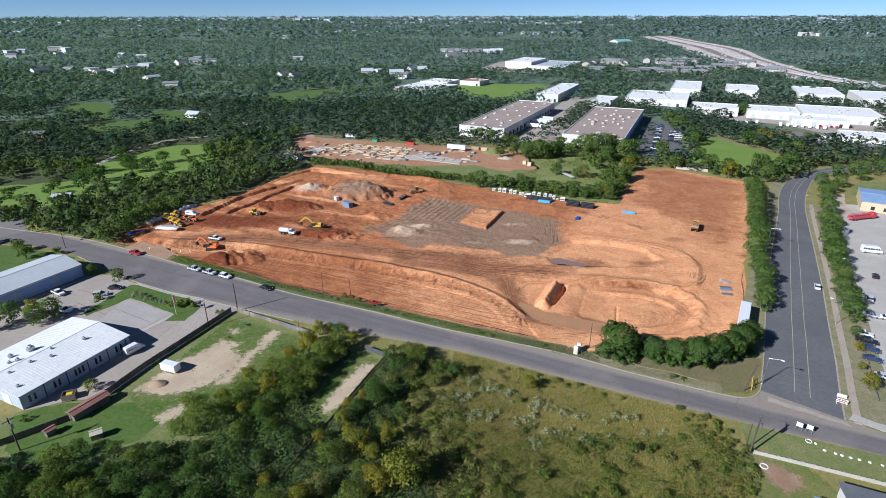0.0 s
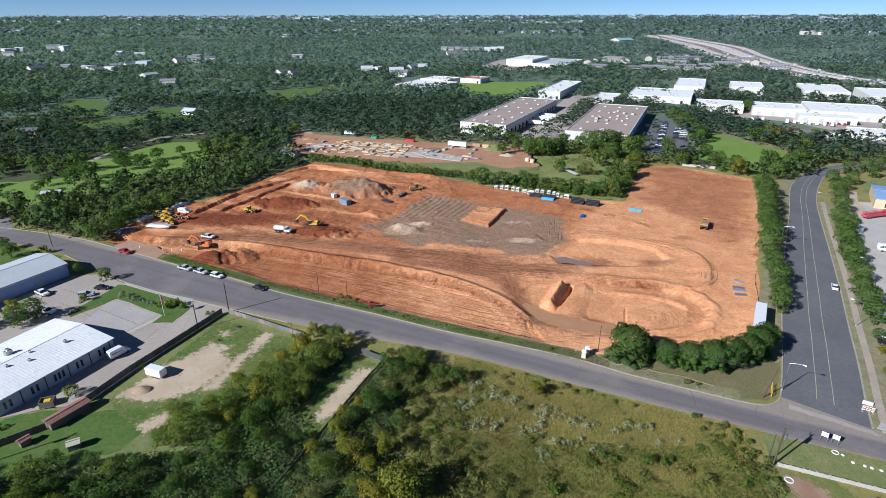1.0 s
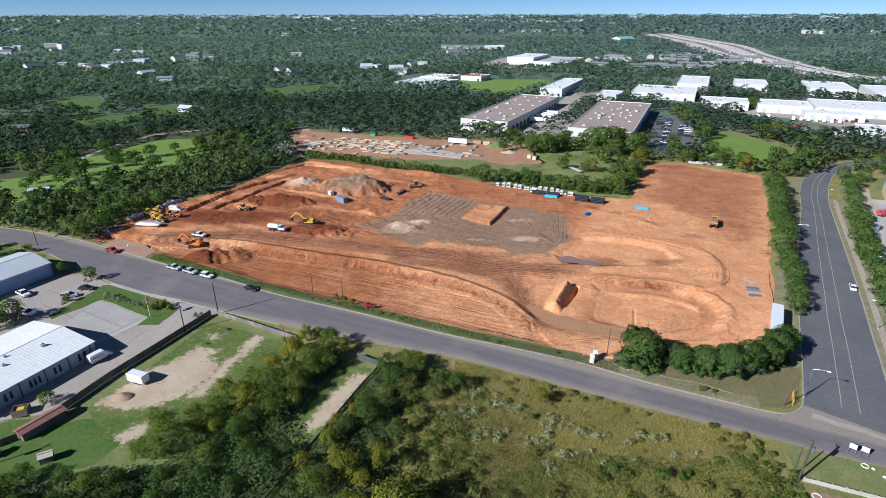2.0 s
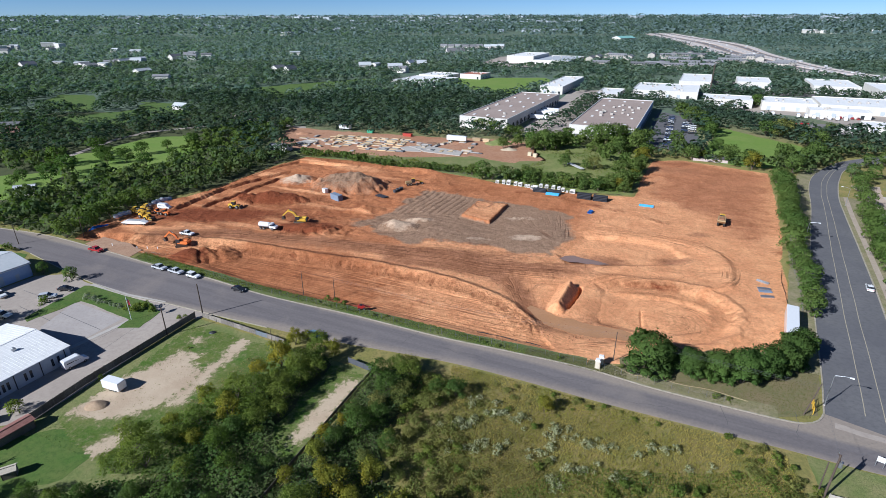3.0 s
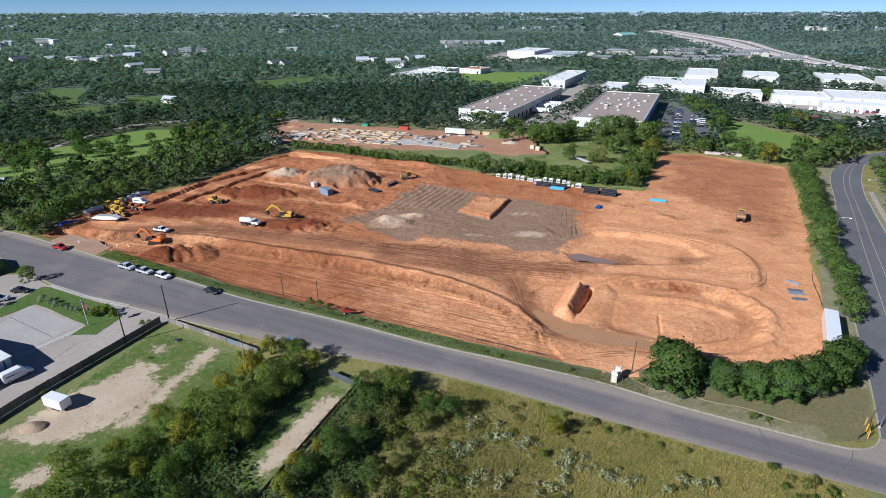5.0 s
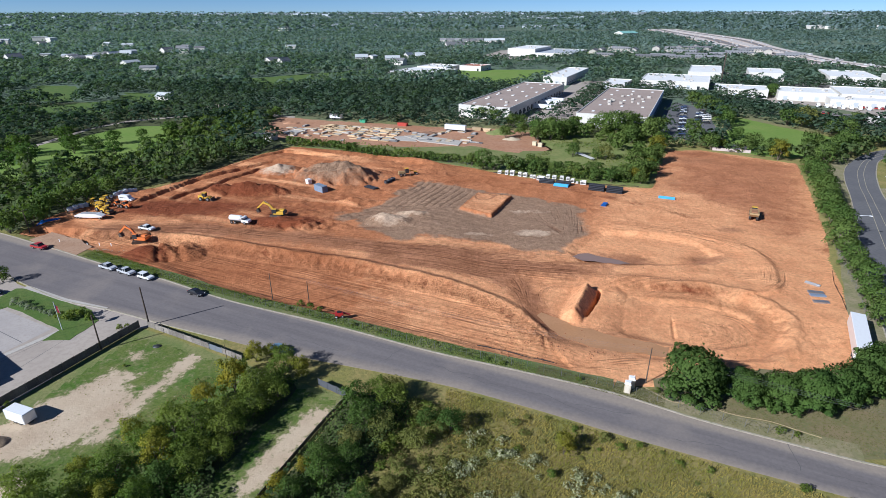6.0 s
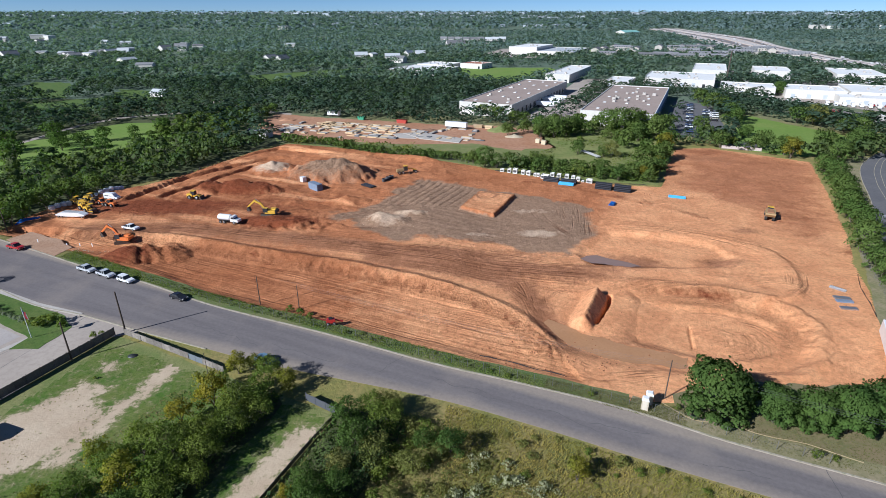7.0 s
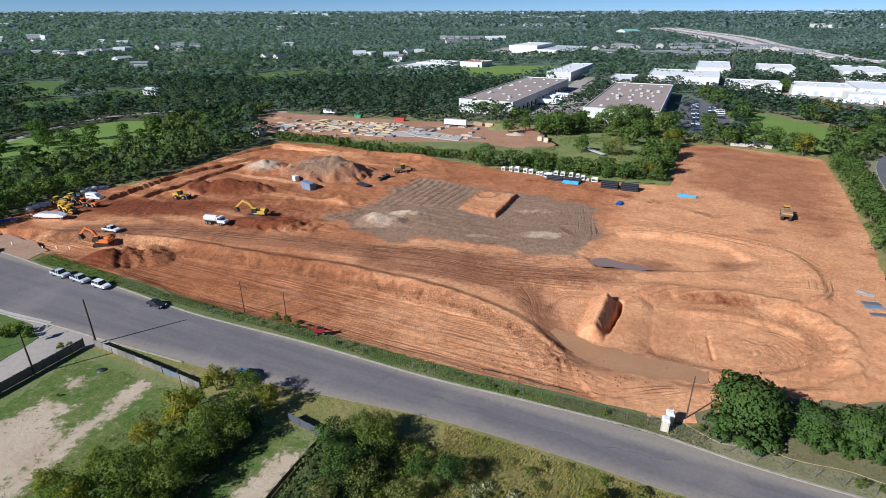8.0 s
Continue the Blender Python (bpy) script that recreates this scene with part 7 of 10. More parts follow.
def vehicle(kind, colour, x, y, turn, label, category="car", group="", z=None, pitch=0, plain=False):
    """A parked car, pickup, van or bus with body, glass, roof, lamps and wheels."""
    key = (kind, colour.name, plain)
    m = pose(x, y, land(x, y) + 0.06 if z is None else z, 0, pitch, turn)
    if key in _cars:
        return tagged(copy_thing(_cars[key], m), label, category, group)
    d = CARS[kind]
    name = {"sedan": "car", "suv": "car", "pickup": "pickup_truck", "van": "van", "bus": "minibus"}[kind]
    ob = tagged(new(name), label, category, group)
    h = d["w"] / 2
    bm = bmesh.new()
    profile(bm, d["body"], -h, h)
    if kind in ("van", "bus"):
        side_taper(bm, 1.2, 2.9, 0.09, h)
    bmesh.ops.bevel(bm, geom=[e for e in bm.edges], offset=0.06, segments=1, affect="EDGES")
    part("body", bm, colour, ob)
    bm = bmesh.new()
    k = 0.985 if kind in ("van", "bus") else 0.95
    profile(bm, d["cab"], -h * k, h * k)
    side_taper(bm, d["cab"][0][1], d["cab"][1][1], 0.05 if kind in ("van", "bus") else 0.16, h)
    part("window_glass", bm, M_glass_dark, ob)
    bm = bmesh.new()
    profile(bm, d["roof"], -h * 0.8, h * 0.8)
    part("roof_panel", bm, colour, ob)
    if plain:
        pass
    elif kind not in ("van", "bus"):
        for sx in (0.33, -0.12 if kind != "pickup" else -0.3):
            bm = bmesh.new()
            (x0, z0), (x1, z1) = d["cab"][0], d["cab"][1]
            px = d["cab"][0][0] + (d["cab"][3][0] - d["cab"][0][0]) * (0.5 + sx * 0.6)
            for s in (-1, 1):
                vs = [bm.verts.new(p) for p in ((px - 0.06, s * h * 0.955, z0), (px + 0.06, s * h * 0.955, z0), (px + 0.04, s * h * 0.805, z1 + 0.02), (px - 0.08, s * h * 0.805, z1 + 0.02))]
                bm.faces.new(vs)
            part("pillar", bm, colour, ob)
    else:
        windows = [(-2.9 + i * 0.9) for i in range(6)] if kind == "bus" else [-0.6]
        for px in windows:
            bm = bmesh.new()
            for s in (-1, 1):
                z0, z1 = d["cab"][0][1], d["cab"][1][1]
                box(bm, px, min(s * h * 0.9, s * h * 1.0), z0 - 0.02, px + 0.14, max(s * h * 0.9, s * h * 1.0), z1 + 0.02)
            part("pillar", bm, colour, ob)
    if kind == "pickup":
        bm = bmesh.new()
        box(bm, -2.65, -0.8, 1.0, -1.0, 0.8, 1.135)
        part("cargo_bed", bm, M_black, ob)
    fx, bx = d["body"][-1][0], d["body"][0][0]
    for s in (-1, 1):
        for ax in (-d["ax"], d["ax"]):
            wheel(ob, ax, s * (h - 0.1), d["r"], 0.24, not plain)
        if plain:
            continue
        bm = bmesh.new()
        box(bm, fx - 0.06, s * h * 0.72 - 0.18, 0.62, fx + 0.02, s * h * 0.72 + 0.18, 0.8)
        part("headlight", bm, M_lamp, ob)
        bm = bmesh.new()
        box(bm, bx - 0.02, s * h * 0.8 - 0.12, 0.7, bx + 0.05, s * h * 0.8 + 0.12, 0.95)
        part("tail_light", bm, M_tail, ob)
    ob.matrix_basis = m
    _cars[key] = ob
    return ob


ROAD_ANGLE = -26
vehicle("pickup", P_silver, -89.4, 184.7, ROAD_ANGLE, "silver pickup parked at the kerb by the site", "pickup truck", "kerbside vehicles")
vehicle("pickup", P_silver, -82.6, 181.7, ROAD_ANGLE - 1, "silver pickup parked at the kerb", "pickup truck", "kerbside vehicles")
vehicle("suv", P_white, -75.6, 178.5, ROAD_ANGLE, "white estate car parked at the kerb", "car", "kerbside vehicles")
vehicle("sedan", P_black, -58, 169.3, ROAD_ANGLE, "black saloon car parked at the kerb", "car", "kerbside vehicles")
vehicle("sedan", paint("paint_pale_blue", (0.12, 0.2, 0.27), 0.3, 0.0, 0.1, 0.5), -29.4, 143.6, ROAD_ANGLE, "pale blue car parked below a tree by the street", "car", "kerbside vehicles")
vehicle("pickup", P_red, -119, 199.6, ROAD_ANGLE + 4, "red pickup at the site entrance", "pickup truck")
vehicle("pickup", P_white, -92, 212.5, -20, "white pickup beside the orange excavator", "pickup truck")
vehicle("van", P_white, -84.3, 131.8, 60, "white utility van beside the workshop", "van")
for k, (kind, col, x, y, a, lab) in enumerate((("pickup", P_white, -128.2, 166.2, -30, "white pickup in the lot"), ("suv", P_silver, -113, 165, 20, "silver car in the lot"), ("sedan", P_black, -110.8, 170, 0, "dark car in the shade of a small tree"), ("pickup", P_white, -118.8, 154.2, -10, "white pickup by the shrubs"))):
    vehicle(kind, col, x, y, a, lab, "pickup truck" if kind == "pickup" else "car", "lot vehicles")
vehicle("sedan", P_white, 134, 168.3, 60, "white car on the avenue", "car")
for k, (kind, col, x, y, a) in enumerate((("suv", P_white, 128.4, 138.2, -33), ("pickup", P_black, 126.4, 134.4, -33), ("suv", P_blue, 124.4, 130.2, -33), ("sedan", P_blue, 121.6, 125.6, -33), ("sedan", P_silver, 138.6, 149, -33), ("sedan", P_white, 142.5, 147, -33), ("sedan", P_black, 160.4, 176.6, 55), ("sedan", P_silver, 118.8, 117.6, -33), ("suv", P_silver, 146, 160, 60))):
    vehicle(kind, col, x, y, a, "parked car in the pale concrete car park", "car", "car park vehicles")
vehicle("bus", P_white, 175, 198.3, -18, "white minibus with a row of windows", "minibus")
rv = np.random.RandomState(8)
for k in range(15):
    t = k / 15
    vehicle(rv.choice(["sedan", "suv"]), [P_white, P_silver, P_black, P_tan, P_blue][rv.randint(5)], 146 + 46 * t + 2.5, 366 + 106 * t, -25 + 180 * rv.randint(2), "car parked along the warehouse", "car", "warehouse cars", plain=True)
for k in range(12):
    t = k % 6
    vehicle(rv.choice(["sedan", "suv", "pickup"]), [P_black, P_silver, P_white, P_black, P_blue, P_tan][rv.randint(6)], 176 + 3.3 * t + (3.5 if k > 5 else 0), 405 + 7 * t - (0 if k < 6 else 4), 65 + 90, "car parked in the dark car park", "car", "warehouse cars", plain=True)
for k in range(7):
    vehicle("bus", P_white, 294.6 + 4.6 * k, 466 - 2.6 * k, -118, "white box van in a parked row", "van", "white van row", plain=True)
for k in range(3):
    vehicle("van", P_white, 263.6 + 9 * k, 479.7, 70, "white van in the yard", "van", "yard vans", plain=True)
for k in range(4):
    vehicle("suv", P_red, 325 + 3.4 * k, 460.4 - 2.1 * k, 62, "red rental car in a parked row", "car", "red car row", plain=True)
for k in range(3):
    vehicle("suv", P_red, 274.5 + 4.3 * k, 436 - 0.2 * k, 62, "red car in the yard", "car", "red car row", plain=True)
for k in range(10):
    vehicle("sedan", [P_white, P_silver, P_black, P_blue][k % 4], 330 + 7 * (k % 5), 672 - 12 * (k % 5) + 30 * (k // 5), -25, "car in the far yard", "car", "far cars", plain=True)
for k in range(14):
    vehicle(["sedan", "suv"][k % 2], [P_white, P_silver, P_black, P_tan][k % 4], 80 + 9 * (k % 9) + rv.uniform(-1, 1), 990 + 30 * (k // 9) - 4 * (k % 9), -60, "car parked by the civic building", "car", "civic cars", plain=True)


# ---- trailers and machines ----
def bar(bm, a, b, w, h):
    """A square beam from a to b, w wide and h high."""
    a, b = Vector(a), Vector(b)
    q = (b - a).to_track_quat("X", "Z").to_matrix().to_4x4()
    box(bm, 0, -w / 2, -h / 2, (b - a).length, w / 2, h / 2, Matrix.Translation(a) @ q)


def box_trailer(x, y, turn, l, w, h, colour, label, category="trailer", group="", z=None, clear=1.1):
    ob = empty("semi_trailer", x, y, land(x, y) if z is None else z, turn, label, category, group)
    bm = bmesh.new()
    box(bm, -l / 2, -w / 2, clear, l / 2, w / 2, h)
    bmesh.ops.bevel(bm, geom=bm.edges[:], offset=0.08, segments=1, affect="EDGES")
    part("cargo_box", bm, colour, ob)
    bm = bmesh.new()
    box(bm, -l / 2 + 0.3, -0.5, clear - 0.3, l / 2 - 0.3, 0.5, clear)
    part("chassis", bm, M_black, ob)
    for ax in (-l / 2 + 1.4, -l / 2 + 2.7):
        for s in (-1, 1):
            wheel(ob, ax, s * (w / 2 - 0.3), 0.5, 0.5)
    for s in (-1, 1):
        bm = bmesh.new()
        box(bm, l / 2 - 2.6, s * 0.7 - 0.08, 0, l / 2 - 2.4, s * 0.7 + 0.08, clear)
        part("landing_leg", bm, M_steel, ob)
    bm = bmesh.new()
    box(bm, -l / 2 - 0.03, -w / 2 + 0.1, clear + 0.1, -l / 2, -0.03, h - 0.12)
    box(bm, -l / 2 - 0.03, 0.03, clear + 0.1, -l / 2, w / 2 - 0.1, h - 0.12)
    part("rear_door", bm, colour, ob)
    return ob


box_trailer(95.6, 144.8, 58.7, 16.5, 2.9, 4.0, P_white, "long white box trailer beside the row trees")
box_trailer(-65.5, 419, -14, 9.2, 2.5, 3.8, P_white, "white lorry box at the far building site", z=0.05)
box_trailer(14.5, 378, -23, 13.5, 2.6, 4.0, P_white, "white semi trailer at the far building site", z=0.05)
for k, (x, y) in enumerate(((82, 458), (90, 476), (93, 482), (98, 491))):
    box_trailer(x, y, -25, 13.6, 2.6, 4.0, P_white, "white semi trailer at a loading dock", group="dock trailers", z=0.05)
box_trailer(-69.8, 122.6, 160, 4.9, 2.2, 2.5, P_white, "small white enclosed trailer on the dirt drive", clear=0.45)

container_blue = surface("container_blue", (0.15, 0.22, 0.31), (0.19, 0.26, 0.35), (0.25, 0.17, 0.12), 0.5, 3, 0.6, local=True)


def container(x, y, turn, l, w, h, material, label):
    ob = empty("shipping_container", x, y, land(x, y), turn, label, "container")
    bm = bmesh.new()
    side = [(-l / 2 + k * 0.15, 0.05 * ((k // 2) % 2)) for k in range(int(l / 0.15) + 1)]
    prism(bm, [(px, -w / 2 - q) for px, q in side] + [(px, w / 2 + q) for px, q in side[::-1]], -0.2, h)
    part("body", bm, material, ob)
    bm = bmesh.new()
    for s in (-1, 1):
        box(bm, l / 2, s * w / 4 - w / 4 + 0.06, 0.05, l / 2 + 0.05, s * w / 4 + w / 4 - 0.06, h - 0.08)
        tube(bm, (l / 2 + 0.07, s * 0.4, 0.1), (l / 2 + 0.07, s * 0.4, h - 0.1), 0.025, sides=6)
    part("door", bm, material, ob)
    return ob


container(-43.2, 255.2, -45, 6.1, 2.44, 2.6, container_blue, "blue-grey steel shipping container by the spoil heap")
container(-50.0, 264, -45, 2.1, 1.7, 1.7, P_white, "small white site office box")


def tracks(ob, l, w, gauge, h):
    for s in (-1, 1):
        bm = bmesh.new()
        y0, y1 = s * gauge / 2 - w / 2, s * gauge / 2 + w / 2
        profile(bm, [(-l / 2, h * 0.5), (-l / 2 + h * 0.3, h * 0.05), (l / 2 - h * 0.3, h * 0.05), (l / 2, h * 0.5), (l / 2 - h * 0.3, h), (-l / 2 + h * 0.3, h)], y0, y1)
        for k in range(int(l / 0.35)):
            px = -l / 2 + 0.3 + k * 0.35
            if px < l / 2 - 0.3:
                box(bm, px, y0 - 0.02, h, px + 0.12, y1 + 0.02, h + 0.05)
        part("track", bm, M_track, ob)


def excavator(x, y, turn, swing, colour, label, reach=1.0):
    ob = empty("excavator", x, y, land(x, y), turn, label, "excavator")
    tracks(ob, 4.6, 0.7, 2.6, 1.0)
    m = pose(0, 0, 0, 0, 0, swing)
    bm = bmesh.new()
    tube(bm, (0, 0, 0.6), (0, 0, 1.25), 0.8, 0.8, 12)
    part("turntable", bm, M_black, ob)

    def turned(name, draw, material, label=""):
        b = bmesh.new()
        draw(b)
        bmesh.ops.transform(b, matrix=m, verts=b.verts)
        return part(name, b, material, ob, label)

    turned("house", lambda b: (box(b, -2.6, -1.35, 1.2, 0.9, 1.35, 2.2, taper=0.04), box(b, -2.5, -1.3, 2.2, -0.6, 0.3, 2.55, taper=0.08)), colour)
    turned("counterweight", lambda b: profile(b, [(-2.6, 1.2), (-3.1, 1.4), (-3.1, 2.2), (-2.6, 2.35)], -1.3, 1.3), M_black if colour is P_yellow else colour)
    turned("cab", lambda b: box(b, -0.2, 0.35, 1.6, 1.5, 1.33, 3.05, taper=0.06), M_glass_dark)
    turned("cab_roof", lambda b: box(b, -0.15, 0.38, 3.05, 1.4, 1.3, 3.15, taper=0.05), colour)
    el, tip = (4.6 * reach, 0, 5.2), (6.9 * reach, 0, 3.0)
    turned("boom", lambda b: (bar(b, (0.6, 0, 1.7), (2.6 * reach, 0, 4.4), 0.55, 0.75), bar(b, (2.5 * reach, 0, 4.3), el, 0.5, 0.6)), colour)
    turned("stick", lambda b: bar(b, (4.1 * reach, 0, 5.5), tip, 0.42, 0.5), colour)
    turned("bucket", lambda b: profile(b, [(tip[0] - 0.2, tip[2] + 0.1), (tip[0] + 0.35, tip[2] - 0.6), (tip[0] + 0.1, tip[2] - 1.5), (tip[0] - 0.9, tip[2] - 1.4), (tip[0] - 0.6, tip[2] - 0.5)], -0.65, 0.65), M_track)
    for s in (-1, 1):
        turned("hydraulic_ram", lambda b: tube(b, (1.1, s * 0.45, 1.7), (2.5 * reach, s * 0.4, 3.8), 0.1, 0.07, 8), M_steel)
    turned("hydraulic_ram", lambda b: tube(b, (2.8 * reach, 0, 4.9), (4.0 * reach, 0, 5.75), 0.1, 0.07, 8), M_steel)
    return ob


excavator(-52.3, 224.8, -10, 185, P_yellow, "yellow tracked excavator digging dark red soil", 1.0)
excavator(-91.6, 206.4, 20, 150, P_orange, "orange tracked excavator beside a spoil heap", 0.95)


def wheel_loader(x, y, turn, colour, label, name="wheel_loader", s=1.0):
    ob = empty(name, x, y, land(x, y), turn, label, "loader" if name == "wheel_loader" else "roller")
    ob.scale = (s, s, s)
    for px, r in ((-1.4, 0.75), (1.5, 0.75)):
        for q in (-1, 1):
            wheel(ob, px, q * 1.0, r, 0.55)
    bm = bmesh.new()
    box(bm, -2.6, -0.85, 0.9, -0.4, 0.85, 2.0, taper=0.1)
    box(bm, -0.4, -0.55, 0.8, 2.0, 0.55, 1.4)
    part("body", bm, colour, ob)
    bm = bmesh.new()
    box(bm, -0.9, -0.75, 1.6, 0.6, 0.75, 3.0, taper=0.08)
    part("cab", bm, M_glass_dark, ob)
    bm = bmesh.new()
    box(bm, -1.0, -0.8, 3.0, 0.65, 0.8, 3.12)
    part("cab_roof", bm, colour, ob)
    bm = bmesh.new()
    for q in (-0.6, 0.6):
        bar(bm, (1.0, q, 1.6), (2.9, q, 0.8), 0.2, 0.35)
    part("lift_arm", bm, colour, ob)
    bm = bmesh.new()
    profile(bm, [(2.7, 1.3), (2.7, 0.25), (3.9, 0.15), (3.2, 0.5), (3.1, 1.4)], -1.3, 1.3)
    part("bucket", bm, M_track, ob)
    return ob


wheel_loader(-85, 243.4, -10, P_yellow, "yellow wheel loader by the red cut bank")


def water_truck(x, y, turn):
    ob = empty("water_truck", x, y, land(x, y), turn, "white water tanker truck on the haul road", "truck")
    for px in (-2.6, -1.3, 2.3):
        for q in (-1, 1):
            wheel(ob, px, q * 0.95, 0.5, 0.35)
    bm = bmesh.new()
    box(bm, -3.6, -0.5, 0.7, 3.4, 0.5, 1.0)
    part("chassis", bm, M_black, ob)
    bm = bmesh.new()
    for i, (px, k) in enumerate(((-3.5, 0.9), (-3.3, 1.0), (0.6, 1.0), (0.8, 0.9))):
        ring = [bm.verts.new((px, 1.1 * k * math.cos(a * math.tau / 16), 1.9 + 0.95 * k * math.sin(a * math.tau / 16))) for a in range(16)]
        if i:
            for a in range(16):
                bm.faces.new((last[a], last[(a + 1) % 16], ring[(a + 1) % 16], ring[a]))
        else:
            bm.faces.new(ring)
        last = ring
    bm.faces.new(last)
    bmesh.ops.recalc_face_normals(bm, faces=bm.faces)
    part("tank", bm, P_white, ob)
    bm = bmesh.new()
    profile(bm, [(1.1, 0.8), (1.1, 2.5), (1.4, 2.6), (2.2, 2.55), (2.6, 1.75), (3.7, 1.5), (3.8, 0.8)], -1.05, 1.05)
    part("cab", bm, P_white, ob)
    bm = bmesh.new()
    profile(bm, [(1.35, 1.75), (1.45, 2.4), (2.25, 2.4), (2.62, 1.75)], -1.07, 1.07)
    part("window_glass", bm, M_glass_dark, ob)


water_truck(-63.2, 218.2, -14)


def dump_truck(x, y, turn):
    ob = empty("dump_truck", x, y, land(x, y), turn, "dusty yellow articulated dump truck with a load of soil", "dump truck")
    for px in (-2.8, -1.2, 2.6):
        for q in (-1, 1):
            wheel(ob, px, q * 1.1, 0.85, 0.65)
    bm = bmesh.new()
    profile(bm, [(-4.3, 2.3), (-3.4, 1.35), (0.6, 1.3), (1.0, 2.9), (0.8, 2.9), (-4.2, 2.75)], -1.45, 1.45)
    part("dump_body", bm, P_grime, ob)
    bm = bmesh.new()
    box(bm, -3.9, -1.25, 2.5, 0.6, 1.25, 3.0, taper=0.3)
    part("soil_load", bm, M_soil_plain, ob)
    bm = bmesh.new()
    profile(bm, [(1.3, 1.0), (1.3, 2.0), (2.6, 2.0), (4.2, 1.7), (4.3, 1.0)], -1.2, 1.2)
    part("bonnet", bm, P_yellow, ob)
    bm = bmesh.new()
    box(bm, 1.3, -0.9, 1.9, 2.6, 0.9, 3.3, taper=0.06)
    part("cab", bm, M_glass_dark, ob)
    bm = bmesh.new()
    box(bm, 1.2, -0.95, 3.3, 2.6, 0.95, 3.42)
    part("cab_roof", bm, P_yellow, ob)


M_soil_plain = surface("loose_soil", (0.3, 0.14, 0.07), (0.36, 0.18, 0.09), None, 0.5, 3.0)
dump_truck(116, 225, 62)


def grader(x, y, turn):
    ob = empty("motor_grader", x, y, land(x, y), turn, "dark yellow motor grader working the upper pad", "grader")
    for px in (-3.0, -1.4, 4.2):
        for q in (-1, 1):
            wheel(ob, px, q * 0.95, 0.65, 0.4)
    bm = bmesh.new()
    box(bm, -4.0, -0.7, 0.9, -0.8, 0.7, 2.1, taper=0.08)
    part("engine_cover", bm, P_grime, ob)
    bm = bmesh.new()
    bar(bm, (-0.8, 0, 1.7), (2.0, 0, 2.1), 0.4, 0.4)
    bar(bm, (2.0, 0, 2.1), (4.6, 0, 1.2), 0.4, 0.4)
    part("frame", bm, P_yellow, ob)
    bm = bmesh.new()
    box(bm, -0.9, -0.75, 1.3, 0.7, 0.75, 3.2, taper=0.08)
    part("cab", bm, M_glass_dark, ob)
    bm = bmesh.new()
    box(bm, -1.0, -0.8, 3.2, 0.75, 0.8, 3.32)
    part("cab_roof", bm, P_yellow, ob)
    bm = bmesh.new()
    bar(bm, (0.9, -1.7, 0.45), (2.0, 1.7, 0.45), 0.12, 0.6)
    part("blade", bm, M_steel, ob)


grader(-9.6, 277, 20)


# machines parked at the wood's edge
def roller(x, y, turn, colour, label):
    ob = empty("roller", x, y, land(x, y), turn, label, "road roller", "parked machines")
    bm = bmesh.new()
    tube(bm, (1.6, -1.0, 0.75), (1.6, 1.0, 0.75), 0.75, 0.75, 16)
    part("drum", bm, M_track, ob)
    for q in (-1, 1):
        wheel(ob, -1.4, q * 0.85, 0.75, 0.55)
    bm = bmesh.new()
    box(bm, -2.4, -0.8, 0.9, -0.3, 0.8, 1.9, taper=0.12)
    box(bm, 0.6, -1.15, 0.7, 2.5, -1.02, 0.95)
    box(bm, 0.6, 1.02, 0.7, 2.5, 1.15, 0.95)
    box(bm, -0.3, -0.4, 0.8, 0.8, 0.4, 1.3)
    part("body", bm, colour, ob)
    bm = bmesh.new()
    for px in (-0.4, 0.5):
        for q in (-0.7, 0.7):
            tube(bm, (px, q, 1.3), (px, q, 2.8), 0.05, sides=6)
    part("canopy_post", bm, M_black, ob)
    bm = bmesh.new()
    box(bm, -0.6, -0.85, 2.8, 0.7, 0.85, 2.9)
    part("canopy", bm, colour, ob)


for x, y, a in ((-124.3, 237.5, -15), (-121.3, 240.8, -10), (-117.5, 231.2, -20), (-114, 228.2, -20), (-119.5, 235.5, 10)):
    roller(x, y, a, P_yellow, "yellow road roller parked at the wood's edge")
wheel_loader(-110.5, 234.4, 160, P_orange, "orange compact loader parked with the rollers", s=0.85)
wheel_loader(-114.5, 236.5, -30, P_orange, "orange compact loader parked with the rollers", s=0.75)
ob = empty("belly_trailer", -117.2, 223.6, land(-117.2, 223.6), -5, "long white bottom-dump trailer at the yard entrance", "trailer")
bm = bmesh.new()
profile(bm, [(-6, 1.1), (-6, 1.6), (-3.4, 2.6), (3.4, 2.6), (6, 1.6), (6, 1.1), (2, 0.7), (-2, 0.7)], -1.3, 1.3)
part("hopper", bm, P_white, ob)
ob.scale = (0.84, 0.84, 0.72)
bm = bmesh.new()
box(bm, -3.2, -1.1, 2.5, 3.2, 1.1, 2.63)
part("tarp", bm, paint("tarp_grey", (0.3, 0.3, 0.3), 0.8), ob)
for px in (-5.2, -4.0, 4.6):
    for q in (-1, 1):
        wheel(ob, px, q * 0.95, 0.5, 0.4)
vehicle("van", P_white, -114.8, 243, -10, "white service van parked by the tanks", "van")
